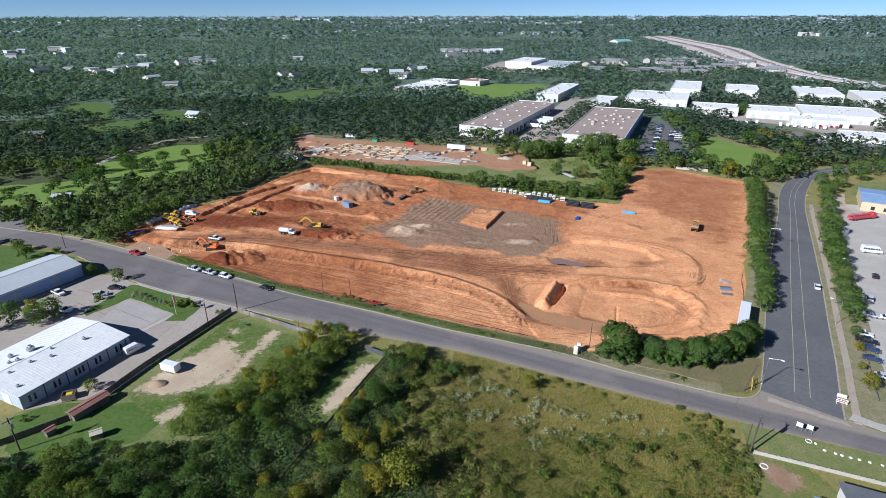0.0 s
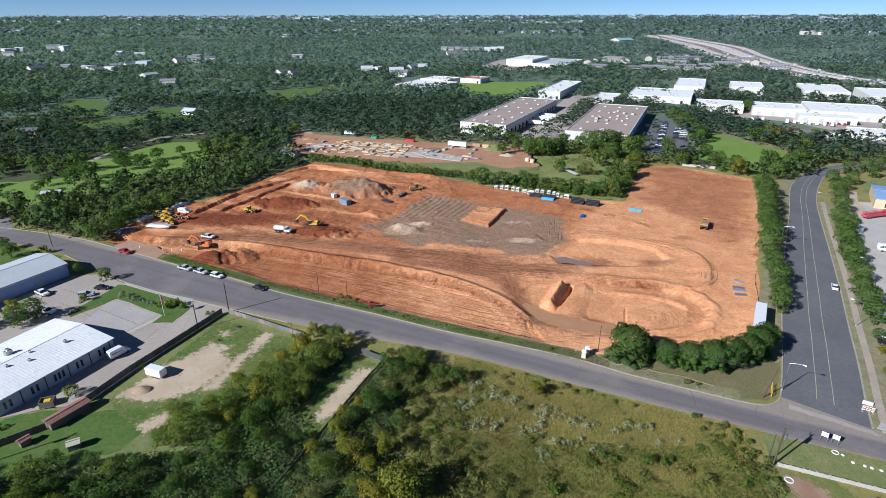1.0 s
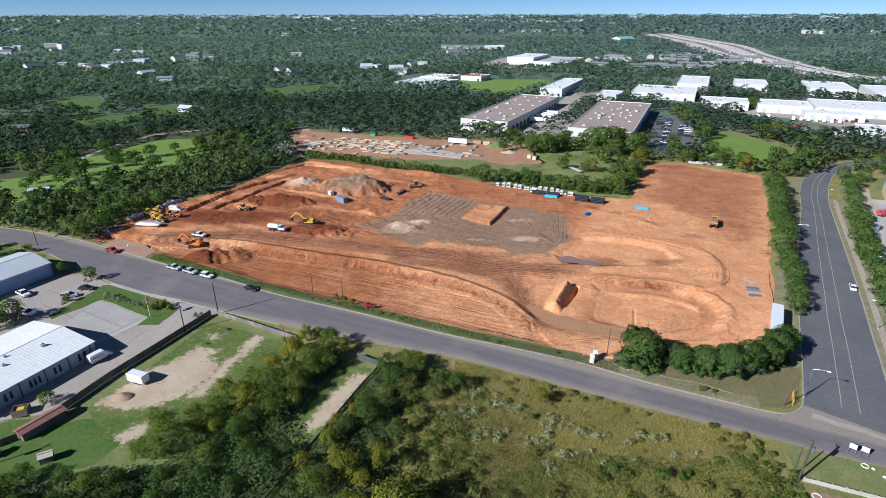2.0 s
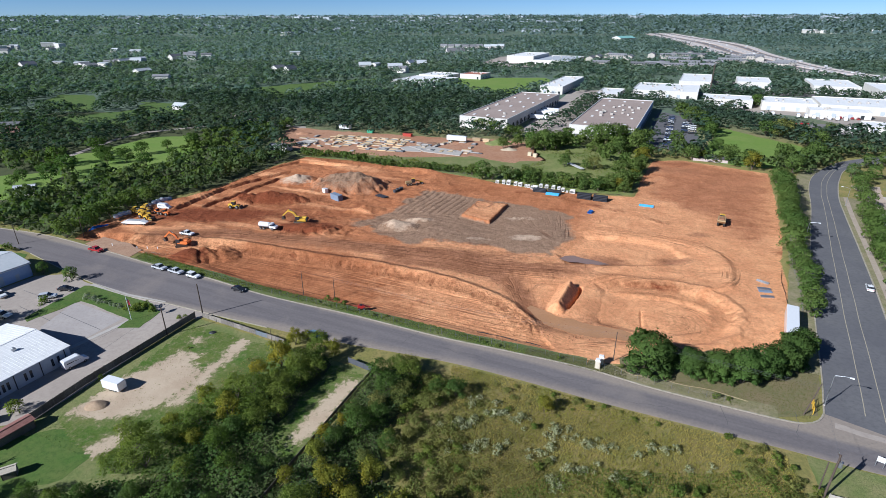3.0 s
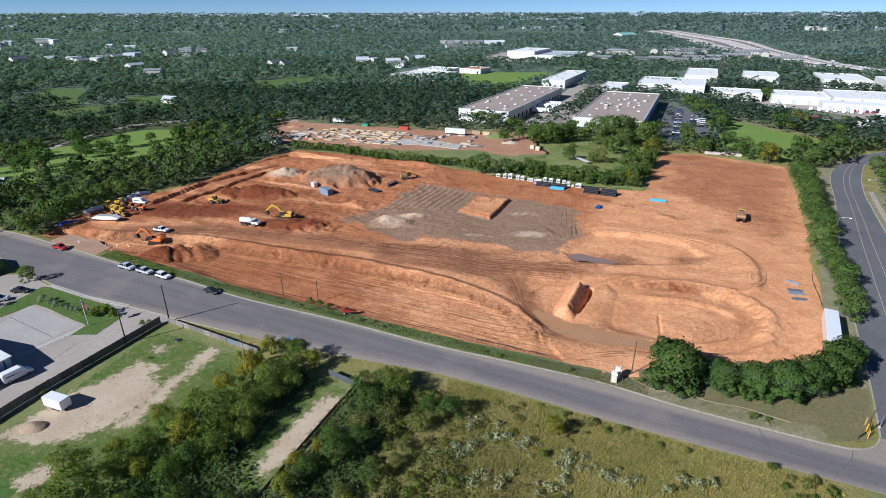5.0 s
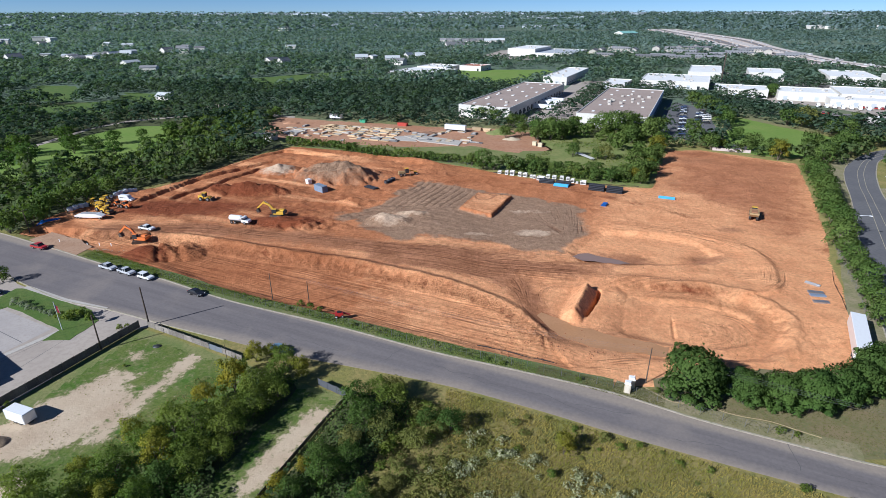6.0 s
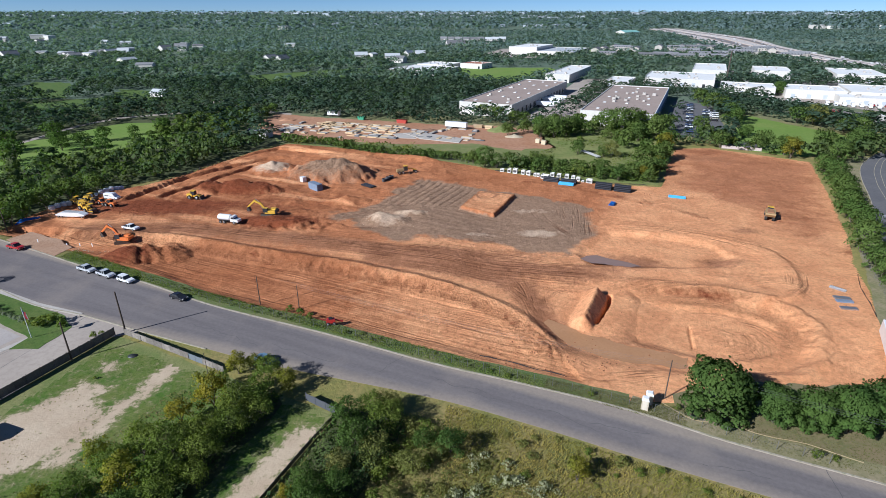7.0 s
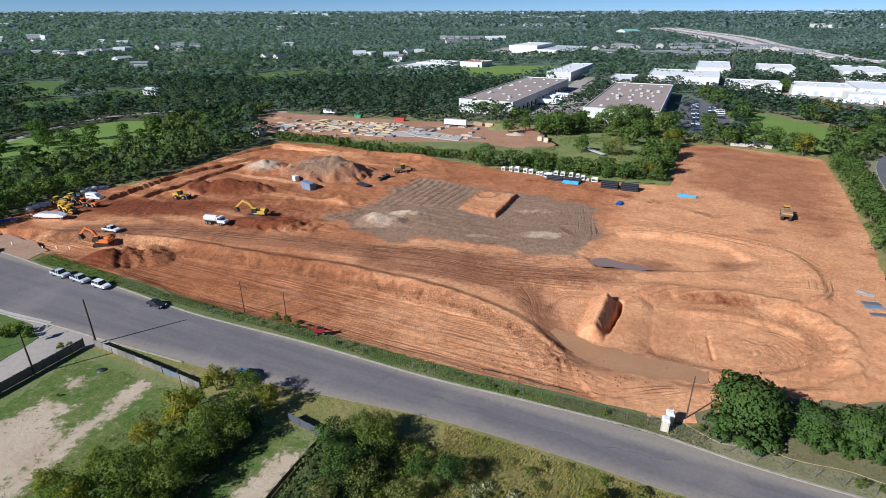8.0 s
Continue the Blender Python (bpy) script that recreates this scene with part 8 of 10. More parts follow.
for k in range(14):
    t = k / 13
    x, y = -129 + 10 * t, 231 + 25.5 * t
    ob = empty("storage_tank", x, y, land(x, y), -25, "white plastic storage tank at the wood's edge", "tank", "storage tanks")
    bm = bmesh.new()
    s = 0.6 if 3 < k < 9 else 0.95
    tube(bm, (0, 0, -0.2), (0, 0, 1.4 * s), s, s, 14)
    tube(bm, (0, 0, 1.4 * s), (0, 0, 1.7 * s), s, s * 0.3, 14)
    part("shell", bm, P_white, ob)
    bm = bmesh.new()
    tube(bm, (0, 0, 1.7 * s), (0, 0, 1.82 * s), s * 0.25, s * 0.25, 10)
    part("lid", bm, M_black, ob)
M_tarp = surface("blue_tarp", (0.02, 0.1, 0.42), (0.03, 0.15, 0.5), None, 0.5, 3, 0.5)
bm = bmesh.new()
rows = [[bm.verts.new((-133.4 + i * 0.9, 217.4 + j * 0.9 + i * 0.5, 0.5 + 0.5 * noise.noise(Vector((i * 0.5, j * 0.5, 1.0))) + (0.8 if 1 < j < 4 else 0))) for j in range(6)] for i in range(8)]
for i in range(7):
    for j in range(5):
        bm.faces.new((rows[i][j], rows[i + 1][j], rows[i + 1][j + 1], rows[i][j + 1]))
for v in list(bm.verts):
    if v.is_boundary:
        v.co.z = -0.05
tagged(obj("tarpaulin", bm, M_tarp), "crumpled blue tarpaulin over materials at the wood's edge", "tarpaulin")


# ---- materials stored on the site ----
def pipe_stack(x, y, turn, l, r, rows, colour, label, group):
    ob = empty("pipe_stack", x, y, land(x, y), turn, label, "pipe stack", group)
    for lvl, n in enumerate(rows):
        for k in range(n):
            py = (k - (n - 1) / 2) * 2.05 * r
            z = r + lvl * 1.75 * r
            bm = bmesh.new()
            outer, inner = [], []
            for px, rad in ((-l / 2, r), (l / 2, r), (l / 2, r * 0.85), (-l / 2, r * 0.85)):
                outer.append([bm.verts.new((px, py + rad * math.cos(a * math.tau / 12), z + rad * math.sin(a * math.tau / 12))) for a in range(12)])
            for i in range(4):
                for a in range(12):
                    bm.faces.new((outer[i][a], outer[(i + 1) % 4][a], outer[(i + 1) % 4][(a + 1) % 12], outer[i][(a + 1) % 12]))
            part("pipe", bm, colour, ob)
    bm = bmesh.new()
    w = max(rows) * 2.05 * r
    for px in (-l * 0.3, l * 0.3):
        box(bm, px - 0.06, -w / 2, -0.15, px + 0.06, w / 2, 0.02)
    part("bearer", bm, M_lumber, ob)
    return ob


P_pipe_blue = paint("pipe_blue", (0.08, 0.38, 0.68), 0.45, 0, 0.1)
P_pipe_dark = paint("pipe_black", (0.016, 0.018, 0.024), 0.4, 0, 0.15)
pipe_stack(69.2, 258, -24, 6.2, 0.33, (6, 5, 4, 3), P_pipe_dark, "stack of black drainage pipes", "black pipe stacks")
pipe_stack(75.8, 255.2, -24, 6.2, 0.33, (6, 5, 4, 3), P_pipe_dark, "stack of black drainage pipes", "black pipe stacks")
pipe_stack(50.6, 268.2, -24, 6.2, 0.3, (5, 4, 3), P_pipe_dark, "stack of black drainage pipes behind blue pipes", "black pipe stacks")
pipe_stack(57, 265, -24, 6.2, 0.3, (5, 4, 3), P_pipe_dark, "stack of black drainage pipes behind blue pipes", "black pipe stacks")
pipe_stack(55.6, 262.8, -24, 6, 0.16, (7, 6, 5), P_pipe_blue, "bundle of light blue plastic pipes", "blue pipes")
pipe_stack(93.6, 246.6, -24, 6, 0.17, (6, 5), P_pipe_blue, "bundle of light blue plastic pipes", "blue pipes")
pipe_stack(67, 238.6, 60, 3.4, 0.2, (5, 4), paint("pipe_deep_blue", (0.03, 0.18, 0.55), 0.45), "bundle of deep blue pipes", "blue pipes")
pipe_stack(-23.1, 257.8, -42, 6, 0.33, (4,), P_pipe_dark, "row of black drainage pipes on bare soil", "black pipe stacks")
for k in range(3):
    ob = empty("pipe_coil", -17.6 + k * 1.3, 265 + k * 1.6, land(-17.6 + k * 1.3, 265 + k * 1.6), 45, "black coil of plastic pipe", "pipe coil", "pipe coils")
    bm = bmesh.new()
    for j in range(4):
        z = 0.15 + j * 0.28
        pipe_path(bm, [(0.85 * math.cos(i * math.tau / 14), 0.85 * math.sin(i * math.tau / 14), z) for i in range(14)], 0.15, 6, True)
    part("coil", bm, P_pipe_dark, ob)


def manhole_box(x, y, turn, w, l, h, group):
    ob = empty("concrete_inlet", x, y, land(x, y), turn, "pale precast concrete inlet box with an open side", "precast box", group)
    bm = bmesh.new()
    t = 0.18
    box(bm, -l / 2, w / 2 - t, -0.1, l / 2, w / 2, h)
    box(bm, -l / 2, -w / 2, -0.1, -l / 2 + t, w / 2 - t, h)
    box(bm, l / 2 - t, -w / 2, -0.1, l / 2, w / 2 - t, h)
    box(bm, -l / 2 + t, -w / 2, h * 0.72, l / 2 - t, -w / 2 + t, h)
    box(bm, -l / 2 + t, -w / 2, -0.1, l / 2 - t, -w / 2 + t, h * 0.2)
    part("shell", bm, M_precast, ob)
    bm = bmesh.new()
    box(bm, -l / 2 + t, -w / 2 + t, 0.0, l / 2 - t, w / 2 - t, 0.1)
    part("floor_slab", bm, M_concrete, ob)


M_precast = surface("precast_concrete", (0.66, 0.63, 0.58), (0.72, 0.7, 0.65), (0.55, 0.52, 0.47), 0.5, 3, 0.9)
for x, y, w, l, h in ((32, 283, 1.5, 1.6, 1.3), (35, 281.6, 1.6, 1.3, 1.8), (37.4, 280.4, 1.6, 1.9, 2.1), (40.6, 278.7, 1.5, 1.5, 1.8), (42.8, 277.8, 1.5, 1.7, 1.7), (45.2, 275.8, 1.2, 1.1, 1.3), (46.4, 274.9, 1.2, 1.1, 1.5), (48.8, 272.3, 2.2, 3.2, 1.6), (52.5, 275.6, 1.5, 1.6, 1.5), (55, 274.2, 1.5, 1.7, 1.5), (58, 272.8, 1.6, 1.6, 1.6), (60.5, 271.8, 1.4, 1.4, 1.4), (61.8, 268.9, 1.5, 1.5, 1.5), (63.2, 266.8, 1.0, 1.0, 0.8), (65.6, 265.8, 1.8, 2.4, 1.6)):
    manhole_box(x, y, -24 + rv.uniform(-8, 8), w, l, h, "precast boxes")
for x, y, a, col in ((104.6, 173.8, -50, M_precast), (101.6, 167.2, -10, container_blue), (100.4, 164, -10, M_precast), (102.2, 169, -14, M_precast)):
    ob = empty("panel_pile", x, y, land(x, y), a, "pile of pale steel form panels at the site's edge", "form panels", "panel piles")
    for k in range(5):
        bm = bmesh.new()
        box(bm, -1.8, -0.6 + 0.25 * k - 0.1, -0.1, 1.8, -0.6 + 0.25 * k + 0.1, 0.35 + 0.05 * (k % 2))
        part("panel", bm, M_steel if col is M_precast else container_blue, ob)

# rubble and clods
M_rubble = surface("pale_rubble", (0.46, 0.33, 0.22), (0.52, 0.39, 0.27), (0.4, 0.29, 0.2), 0.5, 3, 0.95)
M_clod = surface("soil_clods", (0.24, 0.088, 0.04), (0.32, 0.13, 0.06), (0.16, 0.055, 0.025), 0.3, 2, 0.95)


def clods(name, spots, material, label, seed):
    """Loose lumps lying on the soil, past counting."""
    r = np.random.RandomState(seed)
    vs, fs, n = [], [], 0
    ico = np.array([(0, 0, 1), (0.9, 0, 0.2), (0.28, 0.85, 0.2), (-0.72, 0.53, 0.2), (-0.72, -0.53, 0.2), (0.28, -0.85, 0.2), (0.5, 0.4, -0.5), (-0.4, 0.4, -0.5), (0, -0.6, -0.5)])
    tri = np.array([(0, 1, 2), (0, 2, 3), (0, 3, 4), (0, 4, 5), (0, 5, 1), (1, 6, 2), (2, 7, 3), (4, 8, 5), (2, 6, 7), (3, 7, 4), (7, 8, 4), (5, 8, 1), (8, 6, 1)])
    for cx, cy, sx, sy, count, size in spots:
        px, py = cx + r.normal(0, 0.5, count) * sx, cy + r.normal(0, 0.5, count) * sy
        ok = inside(SITE, px, py)
        px, py = px[ok], py[ok]
        pz = site_height(px, py)
        for x, y, z in zip(px, py, pz):
            s = size * r.uniform(0.4, 1.4)
            vs.append(ico * s * r.uniform(0.6, 1.3, ico.shape) + (x, y, z + s * 0.2))
            fs.append(tri + n)
            n += len(ico)
    ob = new(name, mesh_from(name, np.concatenate(vs), np.concatenate(fs), material))
    return tagged(ob, label, "lumps", kind="stuff")


clods("rubble", ((-13, 221, 11, 7, 150, 0.12), (-4.5, 227.5, 8, 2.5, 40, 0.11), (-100, 199.2, 8, 2, 60, 0.16)), M_rubble, "broken pale rubble in low heaps", 4)
clods("soil_clods", ((-48, 219, 26, 7, 1000, 0.12), (-72, 252, 30, 7, 700, 0.12), (-80, 196, 18, 9, 500, 0.11), (-28, 240, 16, 5, 160, 0.13), (-95, 285, 16, 50, 200, 0.2), (60, 160, 50, 30, 100, 0.14), (28, 146, 16, 8, 120, 0.18), (60, 250, 60, 8, 100, 0.16)), M_clod, "clods of red soil on the heaps", 5)
clods("soil_clods", [(x - 1.3, y - 2.3, 2.5, 2.6, 52, 0.1) for x, y in SCARP[6:-3]], surface("bank_clods", (0.4, 0.16, 0.07), (0.47, 0.21, 0.1), (0.3, 0.115, 0.05), 0.3, 2, 0.95), "crumbled clods on the cut bank", 6)

# standing water
M_water = nodes_of("muddy_water")[0]
wp = M_water.node_tree.nodes["Principled BSDF"]
wp.inputs["Base Color"].default_value, wp.inputs["Roughness"].default_value = (0.26, 0.17, 0.13, 1), 0.18
M_mud = surface("wet_mud", (0.4, 0.21, 0.098), (0.44, 0.238, 0.115), (0.36, 0.182, 0.084), 0.2, 1.5, 0.4)


def pool(name, pts, z, material, label):
    bm = bmesh.new()
    bm.faces.new([bm.verts.new((x, y, z)) for x, y in rough_outline(pts, 1.2, 0.9)])
    bmesh.ops.recalc_face_normals(bm, faces=bm.faces)
    return tagged(obj(name, bm, material), label, "water", kind="structure")


pool("puddle", [(44.6, 192.4), (46.6, 194), (49.4, 194.2), (53, 192), (56.6, 189.6), (59.4, 187), (56, 186.4), (51.6, 188.2), (47, 189.8)], -0.06, M_water, "shallow grey puddle on the soil")
pool("puddle", [(27, 158.2), (30.4, 160.2), (36.5, 155), (45.5, 149.6), (56, 145.6), (53.4, 142.8), (46, 143.4), (38.5, 145.8), (33.4, 149), (30.4, 153.6)], -0.8, M_mud, "wet brown mud floor of the basin")


# ---- poles, lamps, wires ----
def utility_pole(x, y, h, turn, label, arms=True, transformer=False, lean=0.0, r=0.17, group="utility poles"):
    ob = empty("utility_pole", x, y, land(x, y), turn, label, "utility pole", group)
    bm = bmesh.new()
    tube(bm, (0, 0, -0.5), (lean, 0, h), r, r * 0.72, 10)
    part("pole", bm, M_pole, ob)
    if arms:
        bm = bmesh.new()
        box(bm, lean - 0.06, -1.15, h - 0.75, lean + 0.06, 1.15, h - 0.6)
        part("crossarm", bm, M_pole, ob)
        for q in (-1.05, 0.0, 1.05):
            bm = bmesh.new()
            tube(bm, (lean, q, h - 0.6), (lean, q, h - 0.32), 0.06, 0.045, 8)
            part("insulator", bm, M_steel, ob)
    if transformer:
        bm = bmesh.new()
        tube(bm, (lean + 0.45, 0.1, h - 2.6), (lean + 0.45, 0.1, h - 1.5), 0.32, 0.32, 12)
        part("transformer", bm, M_steel, ob)
    return ob


utility_pole(-62.9, 154.4, 10.0, -26, "dark wooden pole beside the yard fence", arms=False, r=0.2)
utility_pole(-68.3, 144.5, 8.6, -26, "dark wooden pole by the lot wall", arms=False, r=0.18)
utility_pole(-37.9, 167.4, 7.6, -26, "thin dark wooden pole at the site's edge", arms=False, r=0.13)
utility_pole(-28.2, 165.6, 6.4, -26, "thin dark wooden pole near the red machine", arms=False, r=0.12)
utility_pole(45.2, 132.2, 8.2, -26, "thin pole beside the corner trees", arms=False, r=0.12)
utility_pole(69.8, 91.8, 9.8, -26, "dark wooden pole with a transformer by the fence", arms=True, transformer=True, lean=0.2, r=0.2)
utility_pole(69.2, 92.6, 7.4, -26, "grey bracing pole beside the main pole", arms=False, r=0.14)
utility_pole(-89.8, 93.8, 9.0, -26, "wooden pole with a grey transformer behind the workshop", arms=True, transformer=True)
utility_pole(-131.6, 213.2, 8.5, -26, "wooden pole at the site entrance", arms=True, r=0.15)
utility_pole(-151.5, 206.5, 8.0, -26, "wooden pole by the street", arms=False, r=0.15)
utility_pole(79.4, 112.9, 8.4, -26, "leaning wooden pole at the street corner", arms=False, lean=1.4, r=0.14)
ob = empty("flagpole", -81.8, 152.4, 0.08, -26, "white flagpole with a hanging striped flag by the shrubs", "flagpole")
bm = bmesh.new()
tube(bm, (0, 0, -0.3), (0, 0, 7.2), 0.08, 0.05, 10)
part("pole", bm, P_white, ob)
bm = bmesh.new()
tube(bm, (0, 0, 7.2), (0, 0, 7.36), 0.09, 0.09, 10)
part("finial", bm, M_steel, ob)
for x0, x1, z0, z1, tint in ((0.06, 0.62, 5.7, 6.9, (0.03, 0.05, 0.18)), (0.6, 1.15, 5.0, 6.5, (0.45, 0.04, 0.06)), (1.12, 1.5, 4.7, 6.2, (0.6, 0.58, 0.56))):
    bm = bmesh.new()
    rows = [[bm.verts.new((x0 + (x1 - x0) * i / 4, 0.13 * math.sin(6.0 * (x0 + (x1 - x0) * i / 4) + 0.8 * k), z0 + (z1 - z0) * k / 3 - 0.25 * i / 4)) for k in range(4)] for i in range(5)]
    for i in range(4):
        for k in range(3):
            bm.faces.new((rows[i][k], rows[i + 1][k], rows[i + 1][k + 1], rows[i][k + 1]))
    bmesh.ops.solidify(bm, geom=bm.faces[:], thickness=0.02)
    part("flag", bm, paint("flag_cloth", tint, 0.8), ob)
utility_pole(-39.4, 139.8, 4.8, -26, "pale slender post by the yard fence", arms=False, r=0.07)
utility_pole(289, 610, 30, 0, "tall lattice mast behind the halls", arms=False, r=0.7)


def wire(name, a, b, sag, r=0.01, n=12):
    bm = bmesh.new()
    pts = [Vector(a).lerp(Vector(b), i / n) - Vector((0, 0, sag * 4 * (i / n) * (1 - i / n))) for i in range(n + 1)]
    pipe_path(bm, pts, r, 4)
    return tagged(obj(name, bm, M_wire), "thin overhead cable between poles", "cable", "overhead cables")


M_wire = paint("cable_grey", (0.12, 0.12, 0.125), 0.6)
for dz in (0.0, 0.35, 0.8):
    wire("cable", (45.2, 132.2, 7.9 - dz), (80.8, 112.4, 8.0 - dz), 0.5)
    wire("cable", (-28.2, 165.6, 6.2 - dz), (45.2, 132.2, 7.9 - dz), 1.4, n=20)
wire("cable", (-37.9, 167.4, 7.4), (-28.2, 165.6, 6.2), 0.2)
for q in (-1.0, 1.0):
    wire("cable", (70.1 + 0.4 * q, 91.9 + 0.9 * q, 9.4), (127 + 0.4 * q, 110 + 0.9 * q, 9.0), 0.9, n=16)
    wire("cable", (70.1 + 0.4 * q, 91.9 + 0.9 * q, 9.4), (81 + 0.4 * q, 112.5, 8.0), 0.5)
wire("cable", (81, 112.5, 7.6), (127, 112, 8.6), 0.8, n=16)
wire("cable", (-131.6, 213.2, 8.2), (-151.5, 206.5, 7.8), 0.4)
wire("cable", (-131.6, 213.2, 8.2), (-124, 222, 3.2), 0.2)
wire("cable", (-89.8, 93.8, 8.6), (-120, 100, 7.5), 0.8)


def street_lamp(x, y, turn, label, h=8.2, arm=2.6):
    ob = empty("street_lamp", x, y, 0.05, turn, label, "street lamp", "street lamps")
    bm = bmesh.new()
    tube(bm, (0, 0, 0), (0, 0, h - 0.4), 0.11, 0.07, 10)
    part("column", bm, M_steel, ob)
    bm = bmesh.new()
    last = Vector((0, 0, h - 0.4))
    for i in range(1, 7):
        p = Vector((arm * i / 6, 0, h - 0.4 + 0.5 * math.sin(i / 6 * math.pi / 2)))
        tube(bm, last, p, 0.05, sides=6)
        last = p
    part("arm", bm, M_steel, ob)
    bm = bmesh.new()
    box(bm, arm - 0.1, -0.16, h - 0.02, arm + 0.75, 0.16, h + 0.18, taper=0.15)
    part("lamp_head", bm, P_white, ob)
    bm = bmesh.new()
    tube(bm, (0, 0, -0.05), (0, 0, 0.35), 0.22, 0.18, 10)
    part("base", bm, M_concrete, ob)


street_lamp(85.6, 115.6, -32, "grey street lamp at the corner of the avenue")
street_lamp(124.4, 144.6, 150, "grey street lamp on the pavement")
street_lamp(137, 205, -32, "grey street lamp among the row trees")
street_lamp(180.6, 246, 148, "grey street lamp by the bend")
street_lamp(150, 178, 150, "grey street lamp behind the street trees", 6.5, 1.2)


# ---- fences ----
M_fence = paint("fence_steel", (0.2, 0.2, 0.2), 0.5, 0.5)
def chain_fence(line, h, label, gap=3.2, top=True, mesh=True):
    """A wire fence: posts one by one, a top rail and a wire net."""
    ob = empty("wire_fence", line[0][0], line[0][1], 0, 0, label, "fence")
    ox, oy = line[0]
    pts = smooth_line(line, gap)
    for p in pts:
        bm = bmesh.new()
        tube(bm, (p[0] - ox, p[1] - oy, -0.2), (p[0] - ox, p[1] - oy, h), 0.045, sides=6)
        part("post", bm, M_fence, ob)
    bm = bmesh.new()
    for a, c in zip(pts, pts[1:]):
        for z in (h - 0.03, h * 0.5):
            tube(bm, (a[0] - ox, a[1] - oy, z), (c[0] - ox, c[1] - oy, z), 0.01, sides=3)
        n = int(np.linalg.norm(c - a) / 0.4)
        for k in range(n):
            q = a + (c - a) * k / n
            tube(bm, (q[0] - ox, q[1] - oy, 0.05), (q[0] - ox, q[1] - oy, h), 0.007, sides=3)
    tagged(part("wire_net", bm, M_fence, ob), kind="stuff")
    return ob


chain_fence(offset(ROAD_N[5:14], 1.6), 1.8, "chain-link fence between the street and the site")
chain_fence([(-112, 252.5), (-103, 274.5), (-95, 302), (-78, 338), (-46, 330), (-10, 313), (18, 296)], 1.6, "wire fence along the wooded edge of the site", 5.0)
chain_fence([(103.5, 152), (112, 167), (122, 188), (134, 209)], 1.6, "wire fence below the row trees", 4.0)

# black silt fence along edges
M_silt = surface("silt_fabric", (0.03, 0.025, 0.022), (0.07, 0.045, 0.032), None, 0.5, 3, 0.8)
for line in ([(104, 160), (107, 166), (110.5, 174), (115, 181.5)], [(29, 284.5), (45, 277.3), (67, 267.2), (88, 262)], [(13, 146), (18.5, 144.3), (22.2, 142.2), (26, 140.7), (29, 139.4)]):
    pts = smooth_line(line, 1.6)
    ob = empty("silt_fence", *line[0], 0, 0, "sagging black silt fence on the soil", "silt fence", "silt fences")
    bm = bmesh.new()
    last = None
    for i, a in enumerate(pts):
        z, h = land(*a), 0.26 + 0.14 * math.sin(i * 1.9)
        q = (a[0] - line[0][0], a[1] - line[0][1])
        row = [bm.verts.new((q[0], q[1], z - 0.1)), bm.verts.new((q[0], q[1] + 0.03, z + h)), bm.verts.new((q[0] + 0.03, q[1] + 0.06, z - 0.1))]
        if last:
            for k in range(2):
                bm.faces.new((last[k], row[k], row[k + 1], last[k + 1]))
        last = row
    part("fabric", bm, M_silt, ob)


def board_fence(line, h, label, board=0.0, material=None, gap=2.4, rails=True):
    """A timber fence: posts, rails and panels of boards."""
    ob = empty("board_fence", *line[0], 0.04, 0, label, "fence")
    ox, oy = line[0]
    pts = []
    for a, c in zip(line, line[1:]):
        a, c = np.array(a, float), np.array(c, float)
        n = max(1, round(np.linalg.norm(c - a) / gap))
        pts += [a + (c - a) * k / n for k in range(n)]
    pts.append(np.array(line[-1], float))
    mt = material or M_wood_grey
    rr = np.random.RandomState(int(abs(ox * 10)))
    for i, p in enumerate(pts):
        bm = bmesh.new()
        box(bm, p[0] - ox - 0.07, p[1] - oy - 0.07, -0.3, p[0] - ox + 0.07, p[1] - oy + 0.07, h + 0.12)
        part("post", bm, mt, ob)
        if i + 1 < len(pts):
            c = pts[i + 1]
            ln = np.linalg.norm(c - p)
            u = (c - p) / ln
            m = Matrix.Translation((p[0] - ox, p[1] - oy, 0)) @ Matrix.Rotation(math.atan2(u[1], u[0]), 4, "Z")
            bm = bmesh.new()
            k = max(2, int(ln / 0.3))
            front, back = [], []
            for q in range(k + 1):
                for e in ((0.0, 0.012) if 0 < q < k else (0.0,)):
                    px, pz = 0.07 + q * (ln - 0.14) / k + e, h + rr.uniform(-0.08, 0.03)
                    front.append([bm.verts.new(m @ Vector((px, -0.03, z))) for z in (0.04, pz)])
                    back.append([bm.verts.new(m @ Vector((px, 0.03, z))) for z in (0.04, pz)])
            for q in range(len(front) - 1):
                f, g, b0, b1 = front[q], front[q + 1], back[q], back[q + 1]
                bm.faces.new((f[0], g[0], g[1], f[1]))
                bm.faces.new((b0[1], b1[1], b1[0], b0[0]))
                bm.faces.new((f[1], g[1], b1[1], b0[1]))
            part("panel", bm, mt, ob)
    return ob


